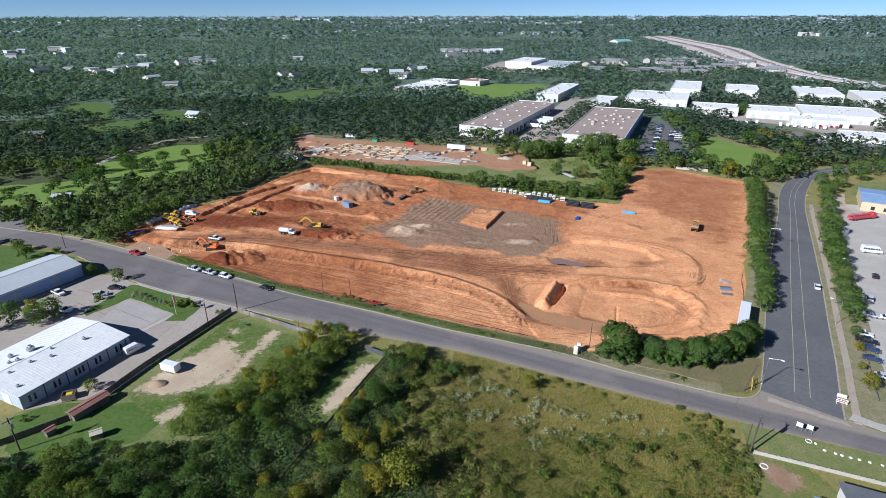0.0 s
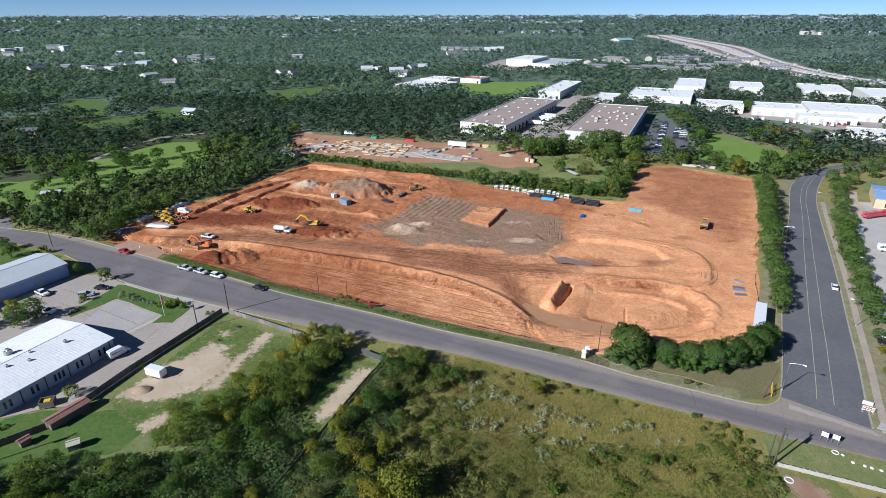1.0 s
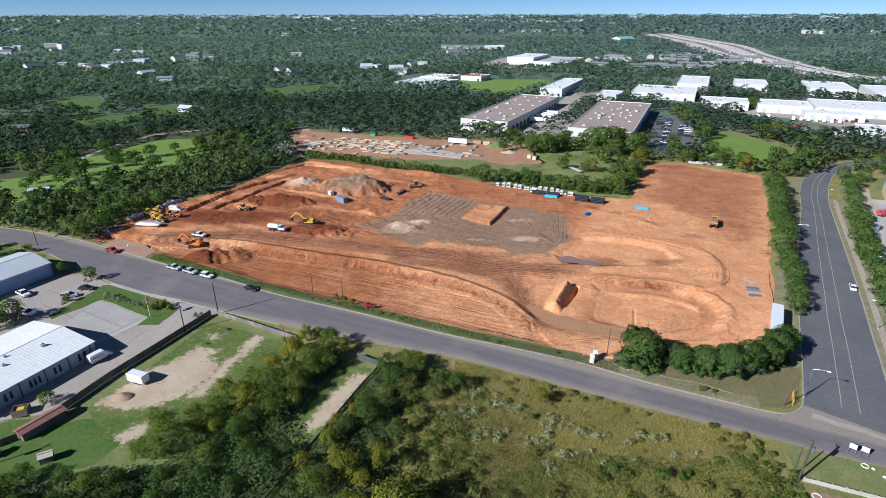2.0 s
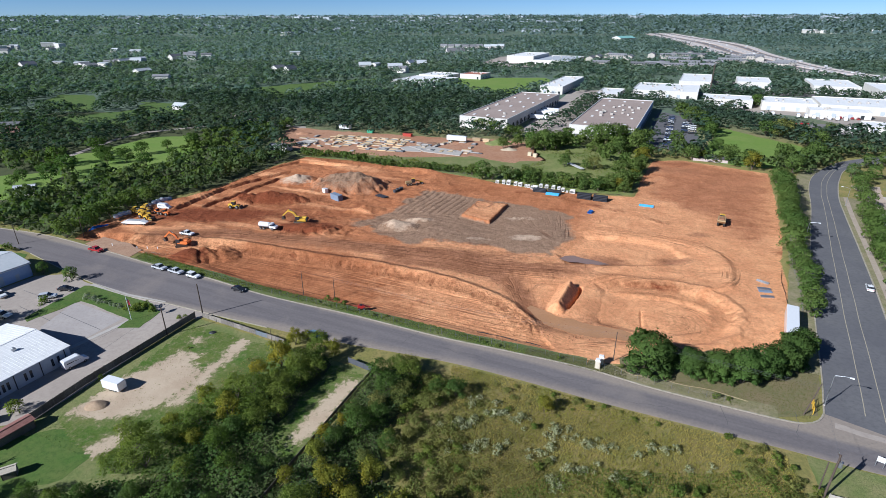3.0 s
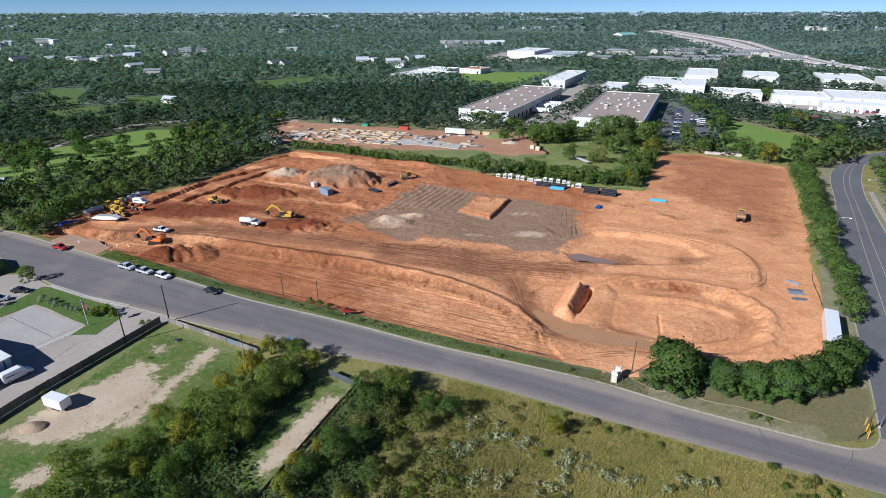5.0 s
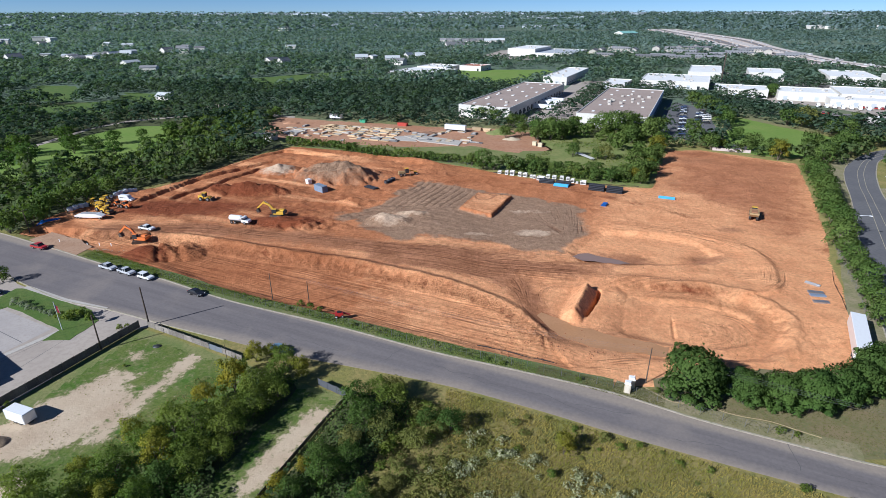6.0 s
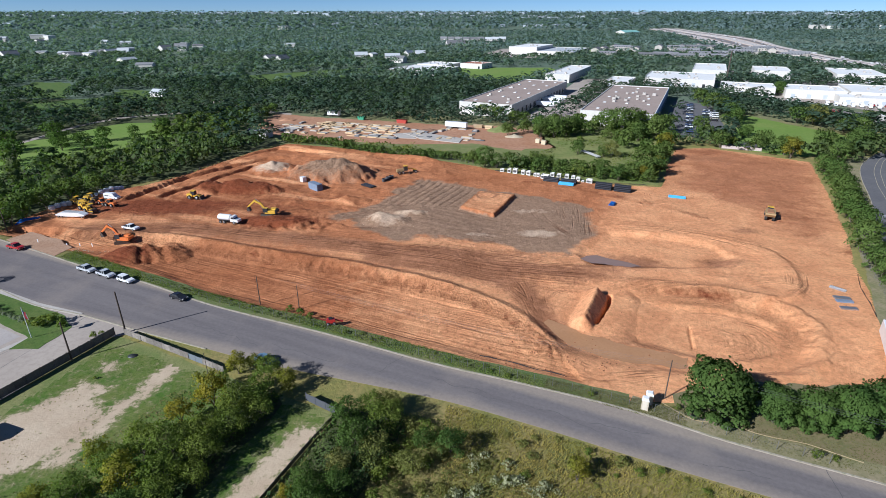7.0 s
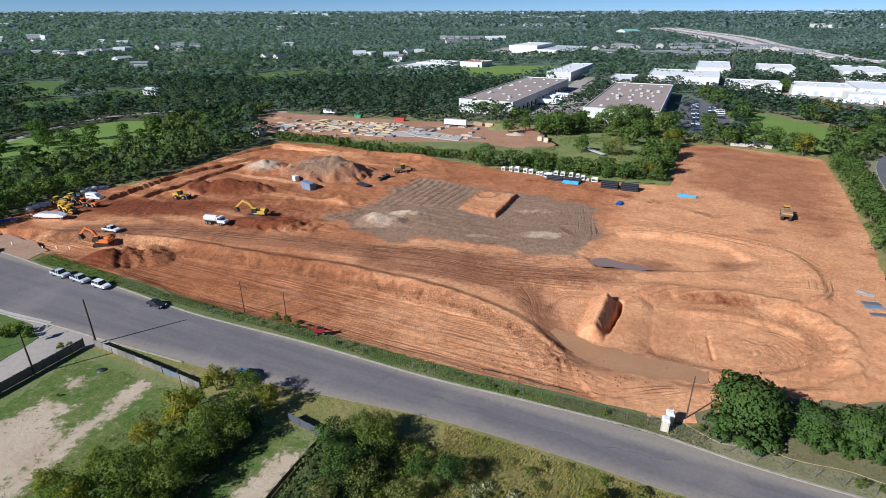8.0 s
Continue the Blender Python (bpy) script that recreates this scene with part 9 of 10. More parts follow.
board_fence([(-81.3, 112.2), (-77.2, 124.2), (-71.6, 137), (-64.6, 153.4)], 1.9, "dark weathered board fence along the lot", material=M_wood_dark)
board_fence([(-62.6, 153.6), (-52, 148.2), (-45, 144.6)], 1.5, "grey weathered board fence by the street")
board_fence([(-41.5, 142.8), (-36.4, 140)], 1.5, "grey weathered board fence by the street")
ob = board_fence([(-45, 144.6), (-41.5, 142.8)], 1.4, "pale blue-grey metal gate in the yard fence", material=paint("gate_grey", (0.15, 0.17, 0.19), 0.6))
board_fence([(-95.4, 95), (-85, 103.4)], 1.7, "dark board fence behind the workshop", material=M_wood_dark)
board_fence([(-18.8, 132), (-12.8, 128.2)], 1.6, "pale metal sheet gate beside the thicket", material=paint("gate_pale", (0.07, 0.075, 0.085), 0.8))
board_fence([(-12.8, 128), (-16.5, 119.6), (-23, 103.5), (-30, 86)], 0.95, "dark wire-and-board fence at the thicket", material=M_wood_dark, gap=3.0)
board_fence([(70.6, 91.6), (81, 87.4), (93, 82.4), (120, 71)], 1.0, "white painted board fence behind the lawn", material=surface("fence_white", (0.42, 0.38, 0.32), (0.5, 0.46, 0.4), (0.32, 0.28, 0.22), 0.4, 3))
board_fence([(148.5, 326.2), (165, 319.2)], 1.6, "pale rendered wall behind the site corner", material=surface("wall_pale_pink", (0.5, 0.4, 0.36), (0.56, 0.46, 0.41), (0.4, 0.3, 0.27), 0.3, 2), gap=4.0)
board_fence([(110.6, 108.6), (118.6, 122.5), (124, 132)], 0.5, "low dark timber edging beside the planted strip", material=M_wood_dark)


# ---- small street things ----
def toilet(x, y, turn):
    ob = empty("portable_toilet", x, y, 0.08, turn, "beige portable toilet with a white domed roof", "portable toilet")
    bm = bmesh.new()
    box(bm, -0.6, -0.6, 0, 0.6, 0.6, 2.0, taper=0.04)
    part("cabin", bm, paint("toilet_beige", (0.5, 0.42, 0.3), 0.5), ob)
    bm = bmesh.new()
    box(bm, -0.66, -0.66, 2.0, 0.66, 0.66, 2.35, taper=0.35)
    part("roof", bm, P_white, ob)
    bm = bmesh.new()
    box(bm, -0.4, -0.63, 0.1, 0.4, -0.58, 1.85)
    part("door", bm, paint("toilet_door", (0.6, 0.53, 0.42), 0.5), ob)
    bm = bmesh.new()
    tube(bm, (0.4, 0.4, 2.0), (0.4, 0.4, 2.55), 0.05, sides=6)
    part("vent_pipe", bm, P_white, ob)


toilet(40.7, 129.6, -26)
toilet(41.9, 131.0, -20)
# machine with red arms by the fence
ob = empty("trencher", -19, 157.6, 0.1, 10, "small red trenching machine by the fence", "trencher")
bm = bmesh.new()
box(bm, -1.2, -0.6, 0.5, 0.9, 0.6, 1.3, taper=0.15)
part("body", bm, P_red, ob)
bm = bmesh.new()
bar(bm, (0.8, 0.2, 1.0), (2.4, 0.2, 0.35), 0.25, 0.3)
bar(bm, (-1.0, -0.2, 1.1), (-2.3, -0.2, 1.6), 0.12, 0.12)
part("boom", bm, P_red, ob)
for px in (-0.8, 0.6):
    for q in (-1, 1):
        wheel(ob, px, q * 0.65, 0.38, 0.28)
bm = bmesh.new()
box(bm, -0.6, -0.35, 1.3, 0.2, 0.35, 1.6)
part("seat", bm, M_black, ob)


def barricade(x, y, turn):
    ob = empty("barricade", x, y, 0.06, turn, "white striped road barricade", "barricade", "barricades")
    for z in (0.35, 0.8, 1.25):
        bm = bmesh.new()
        box(bm, -1.2, -0.03, z, 1.2, 0.03, z + 0.22)
        rail = part("rail", bm, P_white, ob)
        bm = bmesh.new()
        for k in range(5):
            box(bm, -1.1 + k * 0.5, -0.04, z + 0.02, -0.9 + k * 0.5, -0.03, z + 0.2)
        part("stripe", bm, P_orange, rail)
    for s in (-1, 1):
        bm = bmesh.new()
        box(bm, s * 1.0 - 0.05, -0.5, -0.02, s * 1.0 + 0.05, 0.5, 0.06)
        box(bm, s * 1.0 - 0.04, 0.03, 0.06, s * 1.0 + 0.04, 0.09, 1.5)
        part("leg", bm, P_white, ob)


barricade(100.7, 107.6, -32)
ob = empty("drainage_barrier", 102.6, 110.2, 0.1, -32, "white plastic water barrier on the pavement", "barrier")
bm = bmesh.new()
profile(bm, [(-1, 0), (-1, 0.8), (1, 0.8), (1, 0)], -0.3, 0.3)
for v in bm.verts:
    if v.co.z > 0.5:
        v.co.y *= 0.45
part("shell", bm, P_white, ob)

# two pale sign boards on posts by the street
for x, y in ((84.4, 98.4), (86.2, 97.5)):
    ob = empty("sign_board", x, y, 0.05, -40, "white board sign on two posts by the street", "sign", "sign boards")
    bm = bmesh.new()
    box(bm, -0.62, -0.05, 1.2, 0.62, 0.05, 2.2, pose(0, 0, 0, -12, 0, 0))
    part("board", bm, P_white, ob)
    for s in (-0.6, 0.6):
        bm = bmesh.new()
        tube(bm, (s, 0.12, -0.2), (s, 0.5, 2.2), 0.05, sides=6)
        part("post", bm, M_steel, ob)
# white boulders set in the lawn
for i, (x, y) in enumerate(((85.9, 94.4), (86.6, 92.4), (88.4, 91.4), (89.4, 90.9), (90.8, 90.2), (92.3, 89.6), (94, 88.9), (96, 88))):
    bm = bmesh.new()
    bmesh.ops.create_icosphere(bm, subdivisions=2, radius=0.34)
    for v in bm.verts:
        v.co *= 1 + 0.35 * noise.noise(v.co * 2.2 + Vector((i * 3, 0, 0)))
        v.co.z *= 0.6
    ob = obj("boulder", bm, M_precast)
    ob.location = (x, y, 0.15)
    tagged(ob, "pale limestone boulder in the lawn", "boulder", "lawn boulders")
for x, y, rr_ in ((70.9, 88, 0.75), (84.9, 95.2, 0.6)):
    bm = bmesh.new()
    pipe_path(bm, [(rr_ * math.cos(i * math.tau / 16), rr_ * math.sin(i * math.tau / 16), 0.06) for i in range(16)], 0.12, 6, True)
    ob = obj("concrete_ring", bm, M_precast)
    ob.location = (x, y, 0.04)
    tagged(ob, "pale concrete ring round a utility cover", "utility cover", "utility rings")
# house corner behind the white fence
shed("house", 76.2, 69.4, -24, 14, 12, 3.2, 4.8, M_roof_grey, M_wall_house, "house with a grey shingle roof behind the fence", "house", 0, 0.6)
shed("porch", 72.6, 72.9, -24, 5.5, 5, 2.6, 3.2, blue_roof, M_wall_house, "small outbuilding with a blue metal roof", "outbuilding", 0.6, 0.4)
# sheds and skip behind the workshop
rust = surface("roof_rust", (0.24, 0.11, 0.085), (0.3, 0.15, 0.12), (0.18, 0.085, 0.065), 0.4, 2)
shed("stable", -83.2, 102.8, 62, 8.6, 2.6, 1.9, 2.3, rust, M_wood_dark, "long low stable with a rusty red roof", "stable", 0.5)
shed("garden_shed", -75.6, 96.4, 30, 2.2, 1.8, 1.5, 2.0, surface("roof_pale_board", (0.5, 0.44, 0.34), (0.56, 0.5, 0.4), None, 0.5, 3), M_wood_grey, "little wooden shed with a pale roof", "shed", 0, 0.2)
shed("garden_shed", -86.2, 97.6, 60, 2.0, 1.5, 1.4, 1.7, rust, M_wood_grey, "little shed with a brown roof by the fence", "shed", 0, 0.2)
ob = empty("waste_skip", -90, 111.6, 0.05, 20, "dark screened skip filled with yellow bags", "skip")
bm = bmesh.new()
for a in ((-1.5, -1.2, -1.4, 1.2), (1.4, -1.2, 1.5, 1.2), (-1.4, 1.1, 1.4, 1.2), (-1.4, -1.2, 1.4, -1.1)):
    box(bm, a[0], a[1], 0, a[2], a[3], 1.5)
part("screen", bm, M_wood_dark, ob)
bm = bmesh.new()
box(bm, -0.7, -0.55, 0.1, 0.8, 0.6, 1.3, taper=0.1)
part("load", bm, paint("yellow_lid", (0.72, 0.5, 0.02), 0.5), ob)
heap("heap_of_sand", -70.5, 116.5, 2.6, 1.8, 1.1, surface("sand_tan", (0.34, 0.24, 0.15), (0.4, 0.29, 0.19), (0.26, 0.18, 0.11), 0.4, 2.5, 0.95, 0.1, 3), "tan earth heap beside the worn yard", 6)
ob = heap("tarpaulin", -56.9, 145.6, 1.1, 0.8, 0.4, paint("tarp_black", (0.02, 0.025, 0.025), 0.5), "small black tarpaulin over a pile on the grass", 7)
tagged(ob, category="tarpaulin")
# hose along the verge
bm = bmesh.new()
hose = smooth_line([(44.3, 131), (47.1, 127.4), (49.1, 126.2), (52.5, 126), (54.5, 125), (56.8, 123.4), (59.5, 122.3), (63.6, 121), (67.2, 118.7), (70, 117)], 1.0)
pipe_path(bm, [(*a, 0.13) for a in hose], 0.06, 6)
tagged(obj("hose", bm, paint("hose_yellow", (0.36, 0.27, 0.14), 0.6)), "yellow-brown hose snaking along the verge", "hose")
# yellow pipe gate at the corner
ob = empty("pipe_gate", 82.4, 114.6, 0.06, 60, "yellow-painted pipe gate at the street corner", "gate")
for px in (-2.0, 0, 2.0):
    bm = bmesh.new()
    tube(bm, (px, 0, -0.2), (px, 0, 1.8), 0.07, sides=8)
    part("post", bm, P_yellow, ob)
for z in (0.4, 0.8, 1.2, 1.6):
    bm = bmesh.new()
    tube(bm, (-2, 0, z), (2, 0, z), 0.05, sides=8)
    part("rail", bm, P_yellow, ob)
# survey stakes at the entrance
for x, y in ((-106, 202.4), (-103, 203.5), (-99, 203), (-116, 204.5)):
    bm = bmesh.new()
    box(bm, -0.12, -0.03, -0.2, 0.12, 0.03, 1.0)
    ob = obj("marker_board", bm, P_white)
    ob.location = (x, y, land(x, y))
    tagged(ob, "pale marker board at the site entrance", "marker", "marker boards")
# street cracks sealed with tar
M_tar = surface("tar_seal", (0.1, 0.093, 0.09), (0.13, 0.12, 0.115), None, 0.5, 3, 0.7)
rk = np.random.RandomState(21)
for (x, y), ang, ln in (((-7, 140), 64, 9.5), ((3, 139), -28, 12), ((20, 130.5), -30, 14), ((30, 126), -22, 10), ((62, 110), 62, 7), ((74, 106), 62, 9), ((66, 109), -25, 12), ((-30, 150), -25, 16), ((-50, 158), -24, 20), ((45, 117), -26, 10), ((10, 134.5), -24, 8)):
    pts = [np.array((x, y), float)]
    for k in range(int(ln)):
        a = radians(ang + rk.uniform(-28, 28))
        pts.append(pts[-1] + np.array((math.cos(a), math.sin(a))) * 1.0)
    bm = bmesh.new()
    strip_mesh(bm, offset(pts, 0.05), offset(pts, -0.05), 0.052)
    tagged(obj("tar_seam", bm, M_tar), "dark tar-sealed crack in the street", "road crack", kind="structure")
patch("road_patch", [(84.2, 110.4), (97.4, 101.3), (97.9, 99.6), (83.4, 108.8)], 0.058, M_paving, "pale worn concrete apron across the avenue mouth", "road", 2, 0.3)

# red ladder truck and a tank before the ochre office
ob = empty("ladder_truck", 199, 236.5, 0.06, 14, "long red ladder truck parked before the ochre office", "truck")
P_fire = paint("fire_red", (0.52, 0.06, 0.08), 0.4)
bm = bmesh.new()
box(bm, -7.5, -1.2, 0.9, 4.2, 1.2, 1.9)
part("body", bm, P_fire, ob)
bm = bmesh.new()
profile(bm, [(4.4, 0.8), (4.4, 2.9), (6.6, 2.9), (7.1, 1.9), (7.1, 0.8)], -1.25, 1.25)
part("cab", bm, P_fire, ob)
bm = bmesh.new()
box(bm, 6.72, -1.05, 2.0, 6.95, 1.05, 2.7)
part("windscreen", bm, M_glass_dark, ob)
for px in (-5.4, -4.0, 5.6):
    for q in (-1, 1):
        wheel(ob, px, q * 0.98, 0.52, 0.36)
bm = bmesh.new()
for q in (-0.55, 0.55):
    for z in (2.5, 3.1):
        tube(bm, (-8.6, q, z), (5.4, q, z), 0.07, sides=6)
for k in range(22):
    x = -8.4 + k * 0.65
    tube(bm, (x, -0.55, 2.5), (x, 0.55, 2.5), 0.05, sides=5)
    for q in (-0.55, 0.55):
        tube(bm, (x, q, 2.5), (x + 0.65, q, 3.1), 0.045, sides=5)
part("ladder", bm, P_fire, ob)
bm = bmesh.new()
tube(bm, (-5.5, 0, 1.8), (-5.5, 0, 2.5), 0.6, 0.5, 12)
part("turntable", bm, M_steel, ob)
ob = empty("storage_tank", 179, 219.5, 0.06, 0, "white round tank under the street trees", "tank")
bm = bmesh.new()
tube(bm, (0, 0, 0), (0, 0, 1.9), 1.5, 1.5, 20)
tube(bm, (0, 0, 1.9), (0, 0, 2.3), 1.5, 0.5, 20)
part("shell", bm, P_white, ob)
bm = bmesh.new()
tube(bm, (0, 0, 2.3), (0, 0, 2.45), 0.4, 0.4, 12)
part("lid", bm, M_steel, ob)


# ---- shrubs, grass and weeds ----
SAGE = Kind(foliage("silver_leaf", (0.22, 0.24, 0.18), (0.26, 0.27, 0.21), (0.18, 0.21, 0.15), 0.3), 2.0, 2.8, 0.05, 420, 0.26, 2, 191, 0.05, 9, 0.05, 0.4)
for x, y, s in ((-100.9, 164.4, 0.85), (-98.1, 163.1, 0.75), (-95.8, 161.9, 0.7), (-94, 161.4, 0.45), (-92, 160.6, 0.5), (-90.2, 159.6, 0.5), (-88.6, 159.2, 0.6), (-83, 156.6, 0.9), (-82.4, 158.2, 1.0), (-80.6, 158.4, 1.1), (-78.2, 156.8, 0.8), (-85.4, 157.6, 0.8), (-68.6, 152.6, 0.6), (-67.4, 153.4, 0.5), (-75, 126, 0.5)):
    (SAGE if x < -86 else BUSH).plant("shrub", x, y, s * 1.15, rng, "silvery round shrub on the lawn strip" if x < -86 else "clipped green shrub on the lawn strip", "shrub", "lawn shrubs")
for x, y, k, s in ((-113.3, 176.6, ROW_TREE, 0.62), (-125.5, 181.5, ROW_TREE, 0.55), (-112, 161.8, BUSH, 1.3), (-126, 151.5, AUTUMN, 1.1), (-119.5, 150.5, ROW_TREE, 0.95), (-131, 148.5, ROW_TREE, 0.9), (-122.5, 147, ROW_TREE, 0.8), (-86.6, 115, BUSH, 1.5), (-60, 138.2, BUSH, 0.35), (-95.5, 103.2, BUSH, 0.8), (-134, 143, OAK, 0.9), (-160, 196, OAK, 0.8), (-150, 200, BUSH, 1.6), (-168, 203, OAK, 0.7)):
    k.plant("tree" if k is not BUSH else "shrub", x, y, s, rng, "leafy tree beside the workshops" if k is not BUSH else "green shrub beside the lot", "tree" if k is not BUSH else "shrub", "lot plants")
for x, y, s in ((-133.5, 218, 1.1), (-134.5, 226, 1.3), (-133, 234, 1.2), (-130, 243, 1.2), (-126, 252, 1.1), (-137, 212, 1.1)):
    OAK.plant("tree", x, y, s, rng, "leafy green oak at the edge of the wood by the machines", group="wood edge trees")
for x, y in ((215, 291), (201, 267), (187, 243), (164.5, 208.5), (236, 309), (223, 287), (178, 226.5), (211, 276), (194, 255), (172, 217), (153, 191), (247, 311), (257, 314), (268, 316), (244, 300)):
    ROW_TREE.plant("tree", x, y, rng.uniform(0.9, 1.15), rng, "leafy street tree on the outside of the avenue bend", group="bend trees")
AUTUMN.plant("tree", 25.2, 113.8, 0.75, rng, "yellow-green young tree standing in the meadow")
scrub_green, scrub_olive = [], []
MEADOW_OPEN = [(6, 130.6), (21, 124.3), (35, 117.6), (48, 111.8), (60, 106.3), (69, 101.8), (66, 88), (58, 66), (18, 66), (14, 80), (4, 98)]
for x, y in scatter(MEADOW_OPEN, 2.6, 15, 1600):
    if field_noise(x, y, 9.0) < 0.72:
        continue
    (scrub_green if rng.rand() < 0.4 else scrub_olive).append((x, y, rng.uniform(0.3, 0.8)))
for cx, cy, n in ((26, 88, 9), (33, 92, 12), (40, 88, 14), (47, 91, 12), (54, 88, 10), (36, 82, 12), (46, 80, 12), (28, 78, 10), (56, 80, 8), (38, 73, 10), (50, 73, 8), (26, 70, 8), (20, 97, 6), (58, 96, 4), (24, 106, 4)):
    for _ in range(n // 3):
        kind = BUSH if rng.rand() < 0.6 else SCRUB
        kind.plant("shrub", cx + rng.normal(0, 2.6), cy + rng.normal(0, 1.8), rng.uniform(0.5, 1.25), rng, "leafy green shrub in the rough meadow thicket", "shrub", "meadow thicket", sz=rng.uniform(0.6, 1.1))
for x, y in scatter([(-102, 198), (-101, 195.5), (-57, 171.5), (-20, 154.5), (40, 129), (40, 131), (-20, 157), (-57, 174)], 3.0, 17, 900)[:26]:
    BUSH.plant("shrub", x, y, rng.uniform(0.25, 0.5), rng, "weedy green shrub on the verge", "shrub", "verge shrubs")
for x, y, s in ((-30, 164.5, 0.8), (-27, 162, 0.9), (-24.5, 160.5, 0.7), (63.5, 118.3, 0.7), (66, 117.5, 0.5), (46.5, 129.5, 0.5)):
    BUSH.plant("shrub", x, y, s, rng, "rank green shrub by the fence", "shrub", "verge shrubs")
# trees standing before the woods along the north edge of the site
for x, y, k, s in ((25, 290, ROW_TREE, 1.25), (30, 288.5, ROW_TREE, 0.9), (20, 296, OAK, 0.9), (78, 268, OAK, 0.9), (84, 270, OAK, 0.95), (72, 271, OAK, 0.8), (90, 266, OAK, 0.8), (97, 276, OAK, 1.1), (101, 286, AUTUMN, 1.1), (104, 296, OAK, 1.1), (110, 303, OAK, 1.2), (61, 354, ROW_TREE, 1.55), (68, 352, ROW_TREE, 1.7), (76, 355, ROW_TREE, 1.5), (70, 364, ROW_TREE, 1.4), (103, 374, ROW_TREE, 1.6), (107, 364, ROW_TREE, 1.9), (115, 368, ROW_TREE, 1.8), (122, 375, OAK, 1.6), (129, 366, OAK, 1.5), (117, 321, AUTUMN, 1.7), (124, 350, OAK, 1.7), (111, 343, OAK, 1.3), (150, 335, OAK, 1.1), (156, 330, BUSH, 2.4), (172, 312, OAK, 1.2), (164, 322, OAK, 1.1), (50, 287, OAK, 0.8), (42, 288, OAK, 0.8), (36, 292, OAK, 0.9), (57, 284, OAK, 0.75), (48, 296, OAK, 0.8)):
    k.plant("tree" if k is not BUSH else "shrub", x, y, s, rng, "leafy green tree behind the stored pipes" if y < 300 else "broad green tree between site and warehouses", "tree", "north edge trees")
for x, y, k, s in ((35, 421, OAK, 1.2), (41, 404, OAK, 1.3), (51, 391, OAK, 1.2), (57, 392, OAK, 1.1), (30, 424, OAK, 1.0), (87, 308, MESQUITE, 1.5), (96, 294, OAK, 1.2), (80, 342.5, BUSH, 1.6), (72, 314, OAK, 1.0), (88, 270, AUTUMN, 1.1), (92, 274, OAK, 1.2), (107, 300, OAK, 1.2), (124, 333, OAK, 1.2), (112, 351, OAK, 1.4), (60, 352, OAK, 1.2), (83, 308, OAK, 0.8), (43, 358, OAK, 1.0), (53, 364, OAK, 1.1), (76, 358, OAK, 1.3), (82, 362, ROW_TREE, 1.3), (290, 521, ROW_TREE, 1.5), (292, 526, ROW_TREE, 1.3), (235, 389, MESQUITE, 2.6), (228, 394, OAK, 1.5), (205, 424, OAK, 1.2), (198, 412, OAK, 1.2), (194, 404, OAK, 1.2), (190, 402, ROW_TREE, 1.5), (205, 458, OAK, 1.5), (203, 477, OAK, 1.5), (199, 432, OAK, 1.6), (187, 389, ROW_TREE, 1.4), (178, 357, ROW_TREE, 0.8), (172, 351, ROW_TREE, 0.8), (152, 359, OAK, 1.5), (196, 446, OAK, 1.3), (245, 370, OAK, 1.4), (238, 366, OAK, 1.2), (272, 394, OAK, 1.2), (240, 356, OAK, 1.5), (134, 364, OAK, 1.5)):
    k.plant("tree" if k is not BUSH else "shrub", x, y, s, rng, "leafy tree on the rough field before the warehouses" if y < 400 and x < 140 else "leafy tree round the car park and the yards", "tree" if k is not BUSH else "shrub", "field edge trees")
for x, y, k, s in ((156, 330, AUTUMN, 0.9), (146, 345, OAK, 1.0), (171, 305, AUTUMN, 1.9), (169, 325, OAK, 1.3), (183, 331, OAK, 0.8), (188, 297, ROW_TREE, 1.4), (214, 320, ROW_TREE, 1.6), (198, 324, OAK, 1.4), (206, 314, ROW_TREE, 1.4), (189, 312, OAK, 1.1), (161, 322, BUSH, 1.8), (148, 327, OAK, 1.2), (200, 321, OAK, 1.1), (222, 336, OAK, 0.9), (168, 316, BUSH, 1.6), (196, 318, BUSH, 2.0), (150, 338, OAK, 0.9)):
    k.plant("tree" if k is not BUSH else "shrub", x, y, s, rng, "leafy tree at the edge of the mown lawn" if k is not BUSH else "round green shrub at the edge of the mown lawn", "tree" if k is not BUSH else "shrub", "lawn edge trees")
for x, y in scatter([(60, 106), (66, 103), (70, 94), (68, 84), (62, 78), (60, 96)], 1.9, 19, 600)[:34]:
    (BUSH if rng.rand() < 0.5 else SCRUB).plant("shrub", x, y, rng.uniform(0.5, 1.0), rng, "leafy shrub at the meadow's edge", "shrub", "meadow edge shrubs", sz=rng.uniform(0.6, 1.1))
for x, y in scatter([(-1, 126), (6, 125), (5, 112), (9, 98), (16, 86), (20, 66), (2, 66), (2, 80), (-6, 97), (-8, 107)], 2.1, 20, 1500):
    u = rng.rand()
    if u < 0.85:
        (scrub_green if u < 0.3 else scrub_olive).append((x, y, rng.uniform(0.7, 1.3)))
    else:
        MESQUITE.plant("tree", x, y, 0.5, rng, "small mesquite between thicket and meadow", group="scrub trees")
belt("scrub", BUSH, scrub_green, "scattered low green bushes of the rough meadow", 78, "scrub", 0.5, 1.0)
belt("scrub", SCRUB, scrub_olive, "scattered low olive bushes of the rough meadow", 79, "scrub", 0.5, 1.0)
PEAR = Kind(foliage("cactus_pads", (0.36, 0.36, 0.22), (0.43, 0.42, 0.27), (0.29, 0.31, 0.17), 0.3), 1.0, 2.2, 0.05, 90, 0.3, 3, 171, 0.04, 8, 0.05)
